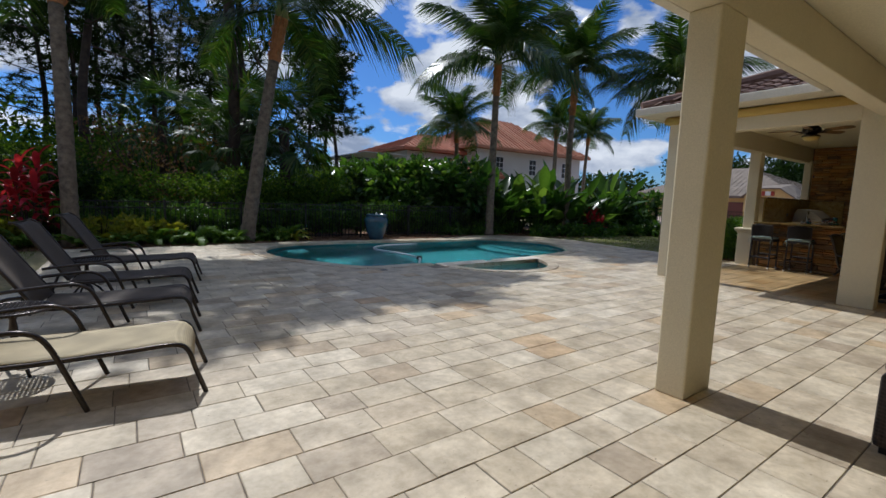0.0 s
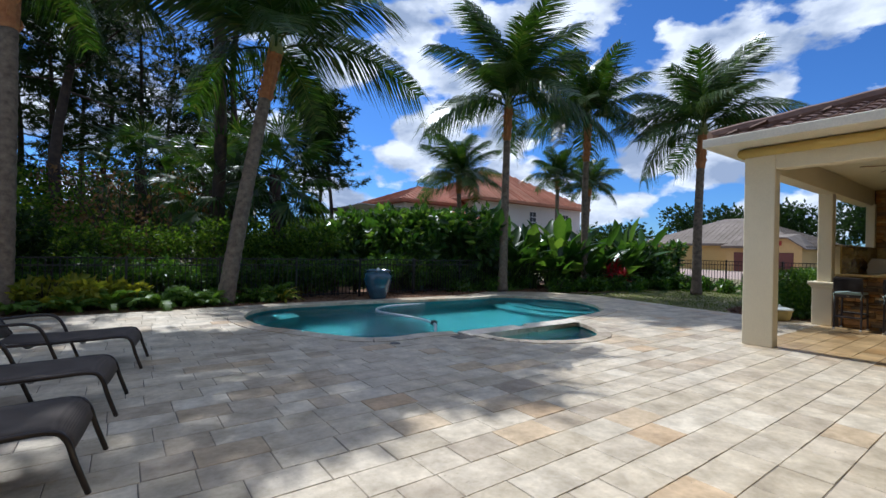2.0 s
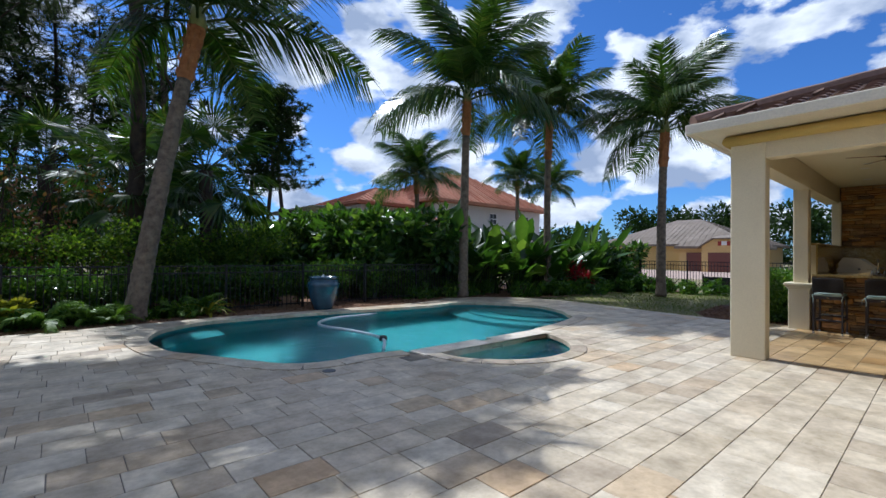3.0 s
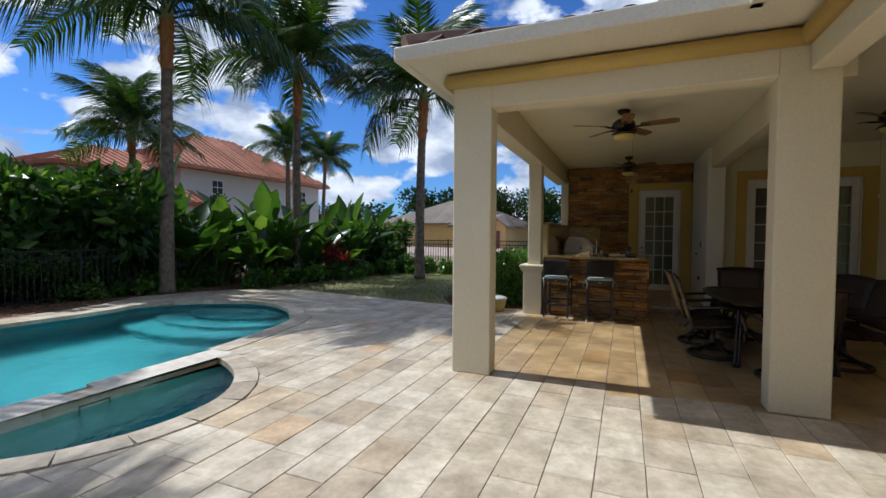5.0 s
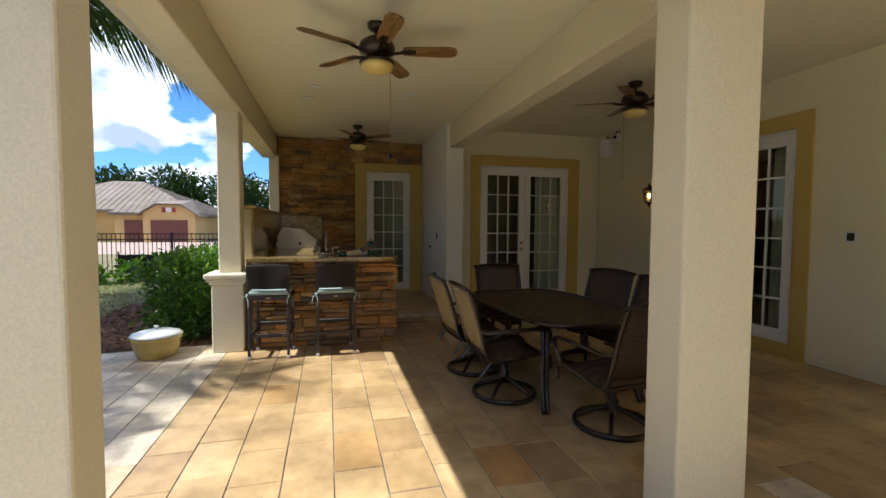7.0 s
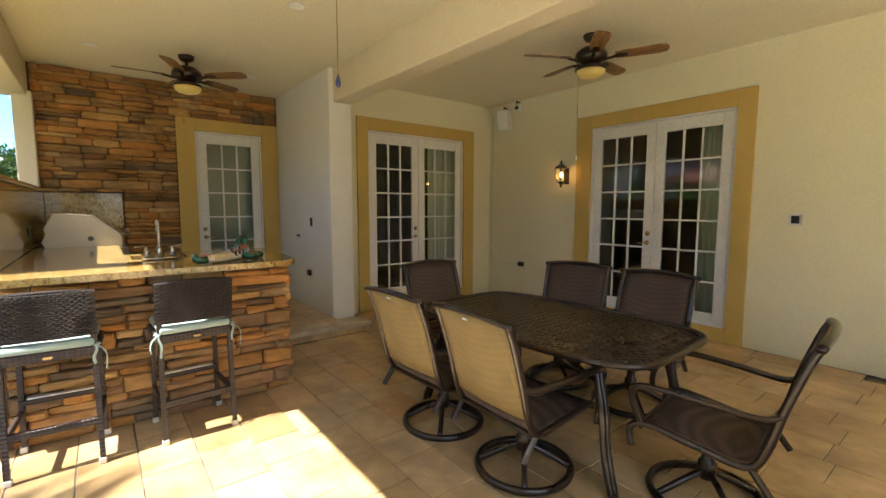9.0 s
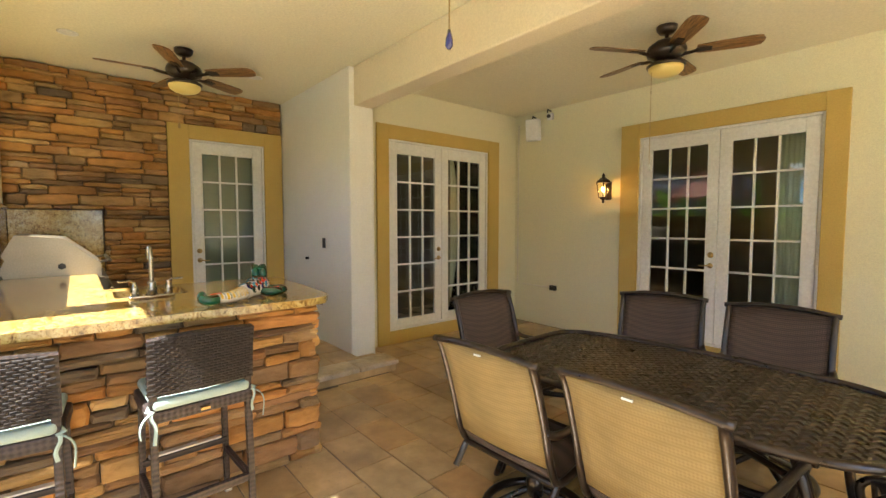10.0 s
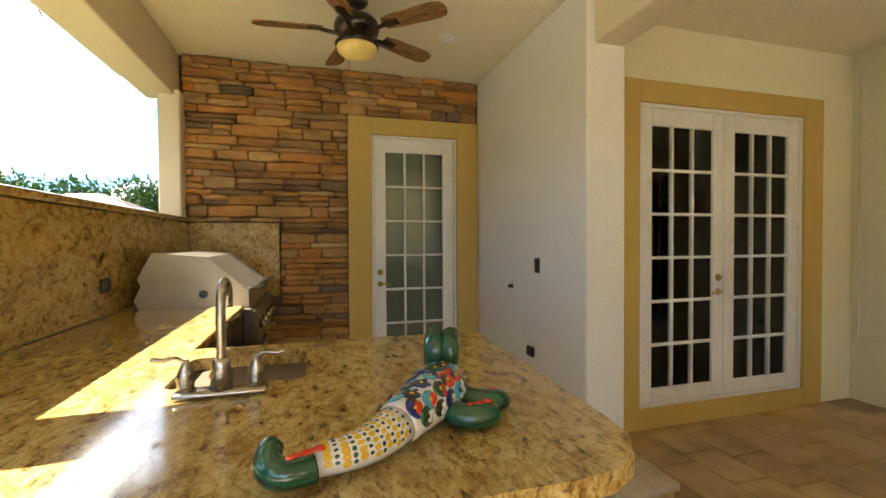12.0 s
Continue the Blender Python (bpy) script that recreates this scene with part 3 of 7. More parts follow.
# coping stones round pool and spa
def coping(parent, outline, d0, d1, z0, z1, length, skip=None):
    loop = [Vector((x, y, 0)) for x, y in outline]
    run, acc, groups = [loop[0]], 0.0, []
    for a, b in zip(loop, loop[1:] + loop[:1]):
        acc += (b - a).length
        run.append(b)
        if acc > length:
            groups.append(run)
            run, acc = [b], 0.0
    if len(run) > 1:
        groups.append(run)
    for g in groups:
        mid = sum(g, Vector()) / len(g)
        if skip and skip(mid):
            continue
        inn, out = [], []
        for i, p in enumerate(g):
            t = (g[min(i + 1, len(g) - 1)] - g[max(i - 1, 0)]).normalized()
            sh = t * (0.002 if i == 0 else -0.002 if i == len(g) - 1 else 0)
            nrm = Vector((t.y, -t.x, 0))
            inn.append(p + sh + nrm * d0)
            out.append(p + sh + nrm * d1)
        bm = bmesh.new()
        prism(bm, [(p.x, p.y) for p in inn + out[::-1]], z0, z1)
        part("coping_stone", bm, M["travertine"], parent)


cop = thing("trim_coping", None, "pale travertine bullnose coping round the pool", "coping", kind="structure")
coping(cop, POOL, -0.05, 0.25, -0.06, 0.008, 0.42, lambda p: 6.03 < p.x < 8.84 and p.y < 9.15)
cop2 = thing("trim_coping_spa", None, "pale travertine coping round the spa", "coping", kind="structure")
coping(cop2, SPA, -0.05, 0.18, -0.06, 0.008, 0.36, lambda p: p.y > 8.58)
wallbm = bmesh.new()
for x0, x1, z in ((5.93, 7.31, 0.012), (7.31, 7.56, -0.075), (7.56, 9.0, 0.012)):
    box(wallbm, x0 + 0.004, x1 - 0.004, 8.60, 8.98, -1.0, z, 0.012)
solid("wall_spa", wallbm, M["coping"], "low travertine dividing wall with spillway between spa and pool", "wall")

# ---- house ----
CEIL, BEAM, RX, RY = 3.24, 2.84, 15.35, -0.504
DOOR0, DOOR1 = 0.165, 2.615


def wall_with_opening(name, axis, face, depth, a0, a1, z1, openings, material, label):
    """A wall along an axis; openings as (from, to, bottom, top)."""
    bm = bmesh.new()

    def put(u0, u1, v0, v1):
        if u1 - u0 > 1e-4 and v1 - v0 > 1e-4:
            if axis == "x":
                box(bm, u0, u1, min(face, face + depth), max(face, face + depth), v0, v1)
            else:
                box(bm, min(face, face + depth), max(face, face + depth), u0, u1, v0, v1)
    cur = a0
    for o0, o1, b, t in sorted(openings):
        put(cur, o0, 0, z1)
        put(o0, o1, 0, b)
        put(o0, o1, t, z1)
        cur = o1
    put(cur, a1, 0, z1)
    return solid(name, bm, material, label, "wall")


wall_with_opening("wall_south", "x", RY, -0.2, -12.0, 15.35, CEIL, [(11.54, 13.32, DOOR0, DOOR1)], M["stucco_wall"], "cream stucco house wall with french doors")
wall_with_opening("wall_east", "y", RX, 0.2, -0.7, 2.4, CEIL, [(0.14, 1.92, DOOR0, DOOR1)], M["stucco_wall"], "cream stucco wall with double french doors")
wall_with_opening("wall_kitchen_end", "y", 17.0, 0.2, 2.4, 5.69, CEIL, [(2.915, 3.83, DOOR0, DOOR1)], M["stone_bed"], "backing of the stacked stone wall behind the grill")
bm = boxed(14.95, 17.0, 2.36, 2.66, 0.0, CEIL, 0.012)
solid("wall_return", bm, M["return_wall"], "white stucco return wall beside the outdoor kitchen", "wall")
solid("wall_west_end", boxed(-12.2, -12.0, -0.7, 2.76, 0, CEIL), M["stucco_wall"], "plain cream stucco end wall of the lanai", "wall")
solid("ceiling_pavilion", boxed(9.42, 17.2, 2.40, 5.85, CEIL, CEIL + 0.12), M["ceiling"], "cream painted textured pavilion ceiling", "ceiling")
solid("ceiling_lanai", boxed(-12.2, 15.55, -0.7, 2.40, CEIL + 0.002, CEIL + 0.12), M["ceiling"], "cream painted textured lanai ceiling", "ceiling")
solid("ceiling_lanai_edge", boxed(-12.2, 9.42, 2.40, 2.78, CEIL + 0.002, CEIL + 0.12), M["ceiling"], "cream painted lanai ceiling edge", "ceiling")


def beam(name, *a):
    return solid(name, boxed(*a, bevel=0.012), M["stucco"], "cream stucco beam over the columns", "beam")


beam("beam_lanai", -12.0, 9.42, 2.552, 2.775, BEAM, CEIL)
beam("beam_front", 9.43, 9.665, 2.97, 5.44, BEAM - 0.02, CEIL)
beam("beam_side", 9.66, 16.998, 5.565, 5.835, BEAM - 0.02, CEIL)
beam("beam_middle", 9.66, 14.95, 2.38, 2.605, BEAM - 0.015, CEIL)


def column(name, x0, x1, y0, y1, z0=0.0, z1=BEAM + 0.03):
    return solid(name, boxed(x0, x1, y0, y1, z0, z1, 0.015, 2), M["stucco"], "square cream stucco column", "column")


column("column_corner", 9.415, 9.65, 5.435, 5.86, z1=CEIL)
column("column_front", 9.44, 9.675, 2.55, 2.98, z1=CEIL)
column("column_lanai", 3.82, 4.24, 2.55, 2.777, z1=BEAM + 0.001)
column("column_bar", 13.36, 13.62, 5.605, 5.85, 0.93)
column("column_kitchen", 16.80, 16.99, 5.52, 5.70, 1.745)
ped = bmesh.new()
box(ped, 13.30, 13.68, 5.575, 5.92, 0, 0.80, 0.012)
box(ped, 13.28, 13.70, 5.555, 5.94, 0.80, 0.84, 0.012)
box(ped, 13.25, 13.73, 5.53, 5.965, 0.84, 0.87, 0.012)
box(ped, 13.22, 13.76, 5.505, 5.985, 0.87, 0.935, 0.02)
solid("column_pedestal", ped, M["stucco"], "cream pedestal with moulded cap under the bar column", "column")

# eaves and roof
eave = bmesh.new()
GX, GY, GZ, LY = 8.93, 6.17, 3.20, 3.22
prism(eave, [(GX, LY), (GX, GY), (17.6, GY), (17.6, 5.86), (9.41, 5.86), (9.41, 2.79), (-12.3, 2.79), (-12.3, LY)], GZ, GZ + 0.035)
solid("soffit", eave, M["gutter"], "cream soffit under the roof eaves", "soffit")
gut = bmesh.new()
for a in ((GX - 0.10, GX, LY, GY + 0.10), (GX, 17.6, GY, GY + 0.10), (-12.3, GX - 0.002, LY, LY + 0.10)):
    box(gut, *a, GZ - 0.01, GZ + 0.13, 0.012)
solid("trim_gutter", gut, M["gutter"], "cream painted gutter along the eaves", "gutter")
frz = bmesh.new()
for p0, p1 in (((9.395, 2.82, 0), (9.395, 5.90, 0)), ((9.375, 5.885, 0), (17.2, 5.885, 0)), ((-12.2, 2.80, 0), (9.41, 2.80, 0))):
    tube(frz, [Vector(p0) + Vector((0, 0, 3.115)), Vector(p1) + Vector((0, 0, 3.115))], 0.075, 10)
solid("trim_frieze", frz, M["ochre"], "rounded ochre frieze moulding under the eaves", "trim", smooth=True)
roofs = thing("roof", None, "brown barrel-tiled hip roof", "roof", kind="structure")
SLOPE = 0.36
RZ = GZ + 0.12


def roof_plane(pts):
    bm = bmesh.new()
    vs = [bm.verts.new(p) for p in pts]
    f = bm.faces.new(vs)
    bmesh.ops.solidify(bm, geom=[f], thickness=0.03)
    part("deck_plane", bm, M["barrel_tile"], roofs)


def barrel_rows(eave_a, eave_b, up, width, rows, hip_a=0.0, hip_b=0.0):
    """Courses of half-round tiles along an eave; hips cut the rows."""
    a, b, up = Vector(eave_a), Vector(eave_b), Vector(up).normalized()
    along = (b - a).normalized()
    out = up.cross(along).normalized()
    if out.z < 0:
        out = -out
    verts, faces, rnd = [], [], random.Random(4)
    n = int((b - a).length / width)
    for r in range(rows):
        s0, s1 = r * 0.33, r * 0.33 + 0.38
        for i in range(n):
            u = (i + 0.5) * width
            if u < s0 * hip_a or u > n * width - s0 * hip_b:
                continue
            base = len(verts)
            lift = rnd.uniform(0.0, 0.012)
            for s, rad, hh in ((s0, width * 0.40, 0.045), (s1, width * 0.33, 0.012)):
                for k in range(6):
                    th = math.pi * k / 5
                    verts.append(a + along * (u + rad * math.cos(th)) + up * s + out * (hh * 0.6 + lift + rad * 0.55 * math.sin(th)))
            faces += [(base + k, base + k + 1, base + 7 + k, base + 6 + k) for k in range(5)]
            faces.append(tuple(base + k for k in range(5, -1, -1)))
    tagged(part("tile_course", raw_mesh("tile_course", verts, faces, M["barrel_tile"]), None, roofs), kind="stuff")


e0 = 0.02
roof_plane([(GX - e0, GY + e0, RZ), (GX - e0, LY, RZ), (GX + 3.0, LY, RZ + 3 * SLOPE), (GX + 3.0, GY - 3.0, RZ + 3 * SLOPE)])
roof_plane([(GX - e0, GY + e0, RZ), (GX + 3.0, GY - 3.0, RZ + 3 * SLOPE), (17.6, GY - 3.0, RZ + 3 * SLOPE), (17.6, GY + e0, RZ)])
roof_plane([(-12.3, LY + e0, RZ), (GX, LY + e0, RZ), (GX + 3.5, LY - 4.2, RZ + 4.2 * SLOPE), (-12.3, LY - 4.2, RZ + 4.2 * SLOPE)])
barrel_rows((GX - 0.0, GY + 0.0, RZ - 0.03), (GX - 0.0, LY - 0.5, RZ - 0.03), (1, 0, SLOPE), 0.24, 9, hip_a=1.0)
barrel_rows((GX - 0.0, GY + 0.0, RZ - 0.03), (17.6, GY + 0.0, RZ - 0.03), (0, -1, SLOPE), 0.24, 9, hip_a=1.0)
barrel_rows((-12.3, LY, RZ - 0.03), (GX - 0.1, LY, RZ - 0.03), (0, -1, SLOPE), 0.24, 5)
hip = bmesh.new()
tube(hip, [(GX - 0.02 + i * 0.32, GY + 0.02 - i * 0.32, RZ + 0.05 + i * 0.32 * SLOPE) for i in range(10)], [0.1 + 0.012 * (i % 2) for i in range(10)], 8)
part("hip_ridge", hip, M["barrel_tile"], roofs)
solid("wall_upper", boxed(-12.0, 17.2, -3.6, -0.72, CEIL + 0.13, 5.2), M["stucco_wall"], "cream stucco upper house wall", "wall")
solid("floor_step", boxed(14.50, 16.998, 2.662, 5.5, 0.0, 0.078), M["mortar"], "raised step floor of the kitchen", "floor")

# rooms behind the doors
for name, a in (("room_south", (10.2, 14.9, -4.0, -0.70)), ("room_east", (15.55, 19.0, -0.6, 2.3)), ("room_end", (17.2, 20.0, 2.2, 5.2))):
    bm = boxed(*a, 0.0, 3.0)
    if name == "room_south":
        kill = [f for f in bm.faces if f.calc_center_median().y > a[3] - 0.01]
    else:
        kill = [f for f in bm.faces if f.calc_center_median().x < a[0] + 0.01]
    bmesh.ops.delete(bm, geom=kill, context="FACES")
    solid(name, bm, M["room"], "room behind the glass door, dimness put into its colour", "room")


# doors: local x along the wall, y out of the wall towards the viewer, z up
def door_leaf(parent, x0, x1, knob_side, rows):
    w = x1 - x0
    st, top, bot, bar = 0.116, 0.14, 0.11, 0.022
    d0, d1 = -0.055, -0.012
    leaf = thing("door_leaf")
    leaf.parent = parent
    fr = bmesh.new()
    box(fr, x0, x0 + st, d0, d1, DOOR0 + 0.03, DOOR1 - 0.03, 0.004, 1)
    box(fr, x1 - st, x1, d0, d1, DOOR0 + 0.03, DOOR1 - 0.03, 0.004, 1)
    box(fr, x0 + st, x1 - st, d0, d1, DOOR1 - 0.03 - top, DOOR1 - 0.03, 0.004, 1)
    box(fr, x0 + st, x1 - st, d0, d1, DOOR0 + 0.03, DOOR0 + 0.03 + bot, 0.004, 1)
    part("frame", fr, M["white"], leaf)
    gx0, gx1, gz0, gz1 = x0 + st, x1 - st, DOOR0 + 0.03 + bot, DOOR1 - 0.03 - top
    mb = bmesh.new()
    for i in (1, 2):
        x = gx0 + (gx1 - gx0) * i / 3
        box(mb, x - bar / 2, x + bar / 2, d0 + 0.008, d1 - 0.003, gz0, gz1, 0.003, 1)
    part("muntin_upright", mb, M["white"], leaf)
    for r in range(1, rows):
        z = gz0 + (gz1 - gz0) * r / rows
        part("muntin", boxed(gx0, gx1, d0 + 0.010, d1 - 0.001, z - bar / 2, z + bar / 2, 0.003, 1), M["white"], leaf)
    for i in range(3):
        for r in range(rows):
            a0, a1 = gx0 + (gx1 - gx0) * i / 3, gx0 + (gx1 - gx0) * (i + 1) / 3
            b0, b1 = gz0 + (gz1 - gz0) * r / rows, gz0 + (gz1 - gz0) * (r + 1) / rows
            p = part("pane", boxed(a0, a1, -0.036, -0.032, b0, b1), M["glass"], leaf)
            p.visible_shadow = False
    if knob_side:
        kx = x1 - 0.055 if knob_side > 0 else x0 + 0.055
        kn = lathed([(0.032, 0), (0.032, 0.006), (0.018, 0.012), (0.018, 0.028), (0.010, 0.032)], 14)
        bmesh.ops.transform(kn, matrix=pose(kx, d1, 1.20, -90), verts=kn.verts[:])
        part("deadbolt", kn, M["brass"], leaf, "round brass deadbolt", True)
        hb = lathed([(0.030, 0), (0.030, 0.006), (0.012, 0.010), (0.011, 0.045)], 14)
        bmesh.ops.transform(hb, matrix=pose(kx, d1, 1.08, -90), verts=hb.verts[:])
        tube(hb, smooth_path([(kx, d1 + 0.042, 1.08), (kx - knob_side * 0.03, d1 + 0.046, 1.082), (kx - knob_side * 0.075, d1 + 0.044, 1.072), (kx - knob_side * 0.105, d1 + 0.042, 1.078)], 3), 0.009, 8)
        part("door_handle", hb, M["brass"], leaf, "brass lever handle", True)
    return leaf


def door_set(name, m, width, leaves, rows, label, knobs, trim_left=0.176, trim_right=0.176):
    d = thing(name, m, label, "door", kind="structure")
    jb = bmesh.new()
    for x0, x1, z0, z1 in ((0, 0.028, DOOR0, DOOR1), (width - 0.028, width, DOOR0, DOOR1), (0.028, width - 0.028, DOOR1 - 0.028, DOOR1), (0.028, width - 0.028, DOOR0, DOOR0 + 0.028)):
        box(jb, x0, x1, -0.10, 0.004, z0, z1, 0.004, 1)
    part("jamb", jb, M["white"], d)
    tr = bmesh.new()
    box(tr, -trim_left, 0, 0.001, 0.032, 0.0, DOOR1 + 0.175, 0.006)
    box(tr, width, width + trim_right, 0.001, 0.032, 0.0, DOOR1 + 0.175, 0.006)
    box(tr, 0, width, 0.001, 0.030, DOOR1, DOOR1 + 0.175, 0.006)
    box(tr, 0, width, 0.001, 0.028, 0.0, DOOR0, 0.006)
    part("trim", tr, M["ochre"], d, "wide ochre stucco surround")
    inner = width - 0.06
    for i in range(leaves):
        x0 = 0.03 + inner * i / leaves + 0.003
        x1 = 0.03 + inner * (i + 1) / leaves - 0.003
        door_leaf(d, x0, x1, knobs[i], rows)
    return d


door_set("door_south", pose(11.54, RY, 0), 1.78, 2, 6, "closed white double french doors with divided panes", (0, -1), 0.175, 0.235)
door_set("door_east", pose(RX, 0.14, 0, 0, 0, 90), 1.78, 2, 6, "closed white double french doors with ochre surround", (0, -1), 0.225, 0.175)
door_set("door_kitchen", pose(16.968, 2.915, 0, 0, 0, 90), 0.915, 1, 6, "closed white single french door beside stacked stone", (1,), 0.243, 0.235)


def curtain(x0, x1, m):
    d = thing("curtain", m, "pale sheer curtain hanging behind the door glass", "curtain")
    rows = [[((x0 + (x1 - x0) * i / 24), -0.16 + 0.018 * math.sin(i * 1.9), z) for i in range(25)] for z in (0.12, 1.4, 2.7)]
    part("drape", sheet(bmesh.new(), rows, 0.003), M["curtain"], d, smooth=True)
    part("rod", tubed([(x0 - 0.05, -0.16, 2.72), (x1 + 0.05, -0.16, 2.72)], 0.012), M["bronze"], d)


curtain(0.06, 0.62, pose(RX, 0.14, 0, 0, 0, 90))
curtain(0.05, 0.38, pose(11.54, RY, 0))
shade = thing("roller_shade", pose(16.968, 2.915, 0, 0, 0, 90), "plain grey-green roller shade drawn down behind the door glass", "shade")
part("cloth", boxed(0.05, 0.865, -0.145, -0.14, 0.2, 2.6), M["shade_cloth"], shade)
part("roller", tubed([(0.04, -0.143, 2.63), (0.875, -0.143, 2.63)], 0.03, 12), M["shade_cloth"], shade, smooth=True)

# ---- garden ----


def frond_mesh(name, length, droop, leaflet, pairs, seed, width=0.035, material=None, arch=0.25):
    """A feather leaf along +x: arching rachis and hanging leaflets."""
    rnd = random.Random(seed)
    verts, faces = [], []

    def rib(s):
        return Vector((length * (s - 0.22 * droop * s * s), 0, length * (arch * s - droop * s * s)))
    n = 10
    for i in range(n + 1):
        p, r = rib(i / n), 0.022 * (1 - 0.85 * i / n) * length / 2.4
        verts += [p + Vector((0, -r, 0)), p + Vector((0, 0, r)), p + Vector((0, r, 0)), p + Vector((0, 0, -r))]
        if i:
            for j in range(4):
                a, b = (i - 1) * 4 + j, (i - 1) * 4 + (j + 1) % 4
                faces.append((a, b, b + 4, a + 4))
    for k in range(pairs):
        s = 0.14 + 0.86 * (k + rnd.random() * 0.4) / pairs
        p, d = rib(s), (rib(min(s + 0.02, 1.02)) - rib(s - 0.02)).normalized()
        l = leaflet * (0.45 + 0.75 * math.sin(math.pi * min(0.12 + s * 0.86, 1)) ** 0.7) * rnd.uniform(0.85, 1.1)
        for side in (-1, 1):
            out = (d * rnd.uniform(0.45, 0.75) + Vector((0, side * rnd.uniform(0.8, 1.0), rnd.uniform(0.0, 0.3)))).normalized()
            w = width * rnd.uniform(0.8, 1.2)
            m1 = p + out * l * 0.5 + Vector((0, 0, -l * 0.06))
            m2 = p + out * l * 0.88 + Vector((0, 0, -l * rnd.uniform(0.45, 0.95)))
            b = len(verts)
            wv = d * w
            verts += [p - wv * 0.5, p + wv * 0.5, m1 + wv * 0.6, m1 - wv * 0.6, m2]
            faces += [(b, b + 1, b + 2, b + 3), (b + 3, b + 2, b + 4)]
    return raw_mesh(name, verts, faces, material or M["frond"])


FRONDS = [frond_mesh("frond", 3.0, 0.46, 0.72, 92, 1, 0.034), frond_mesh("frond", 3.0, 0.70, 0.82, 92, 2, 0.034), frond_mesh("frond", 2.7, 0.92, 0.84, 88, 3, 0.034, arch=0.45)]


def feather_palm(base, top, r0, r1, seed, label, size=1.0, boot=0.8, n_fronds=17, name="palm_tree"):
    rnd = random.Random(seed)
    base, top = Vector(base), Vector(top)
    p = thing(name, Matrix.Translation(base), label, "palm tree", "palms round the pool")
    v = top - base
    pts, rs = [], []
    k = max(int(v.length / 0.13), 8)
    for i in range(k + 1):
        s = i / k
        bend = math.sin(s * math.pi) * 0.05 * v.length * 0.25
        pts.append(v * s + Vector((bend * math.cos(seed), bend * math.sin(seed), 0)))
        rs.append((r0 + (r1 - r0) * s + 0.05 * max(0, 0.06 - s) * 10) * (1.05 if i % 2 else 0.97))
    cut = int(k * (1 - boot / v.length))
    part("trunk", tubed(pts[:cut + 1], rs[:cut + 1], 12), M["trunk"], p, smooth=True)
    bt = bmesh.new()
    tube(bt, pts[cut:], [r * (1.12 + 0.30 * i / max(k - cut, 1)) for i, r in enumerate(rs[cut:])], 12)
    for i in range(14):
        a, z = i * 2.4, i / 14.0
        q = pts[cut] + (pts[-1] - pts[cut]) * z
        o = Vector((math.cos(a), math.sin(a), 0))
        tube(bt, [q + o * r1 * 1.0, q + o * (r1 * 1.55) + Vector((0, 0, 0.11)), q + o * (r1 * 1.3) + Vector((0, 0, 0.24))], [0.035, 0.028, 0.006], 5)
    part("boot", bt, M["boot"], p, "brown old leaf bases")
    cs = v + Vector((0, 0, 0))
    part("crownshaft", tubed([cs - Vector((0, 0, 0.05)), cs + Vector((0, 0, 0.25)), cs + Vector((0, 0, 0.7))], [r1 * 1.5, r1 * 1.35, 0.03], 10), M["shaft"], p, smooth=True)
    for i in range(n_fronds):
        a = i * 2.399 + rnd.uniform(-0.2, 0.2)
        el = 84 - 80 * (i / (n_fronds - 1)) ** 0.9 + rnd.uniform(-7, 7)
        f = new("frond", FRONDS[0 if el > 40 else 1 if el > 5 else 2])
        f.parent = p
        s = size * rnd.uniform(0.88, 1.1)
        f.matrix_basis = Matrix.Translation(cs + Vector((0, 0, 0.28 - 0.015 * i))) @ pose(0, 0, 0, rnd.uniform(-25, 25), -el, math.degrees(a)) @ Matrix.Scale(s, 4)
    return p


TALL = "tall feather palm with ringed grey trunk and brown boots"
feather_palm((12.35, 14.55, 0), (12.4, 14.5, 6.65), 0.17, 0.11, 1, TALL, 1.2, 1.15, 19)
feather_palm((16.6, 14.1, 0), (16.65, 14.15, 6.8), 0.15, 0.11, 2, TALL, 1.05, 1.5, 18)
feather_palm((18.5, 10.6, 0), (18.65, 10.55, 6.0), 0.17, 0.12, 3, TALL, 1.05, 1.2, 20)
feather_palm((3.2, 14.7, 0), (4.3, 14.9, 6.5), 0.20, 0.13, 4, "leaning feather palm with ringed trunk beside the pool", 1.25, 1.3, 17)
feather_palm((-0.71, 14.78, 0), (-0.75, 15.0, 7.0), 0.18, 0.13, 5, "feather palm with thick boots at the bed edge", 1.05, 1.4, 15)
feather_palm((17.2, 23.5, 0), (17.2, 23.5, 5.6), 0.16, 0.12, 6, "shaggy palm in front of the neighbouring house", 0.95, 0.7, 22, "garden_palm")
feather_palm((31.0, 27.5, 0), (31.0, 27.5, 7.6), 0.2, 0.15, 7, "distant feather palm beside the white house", 1.0, 0.7, 22, "garden_palm")
feather_palm((34.5, 27.0, 0), (34.8, 27.0, 7.2), 0.18, 0.12, 8, "distant slender feather palm", 1.0, 0.6, 20, "garden_palm")


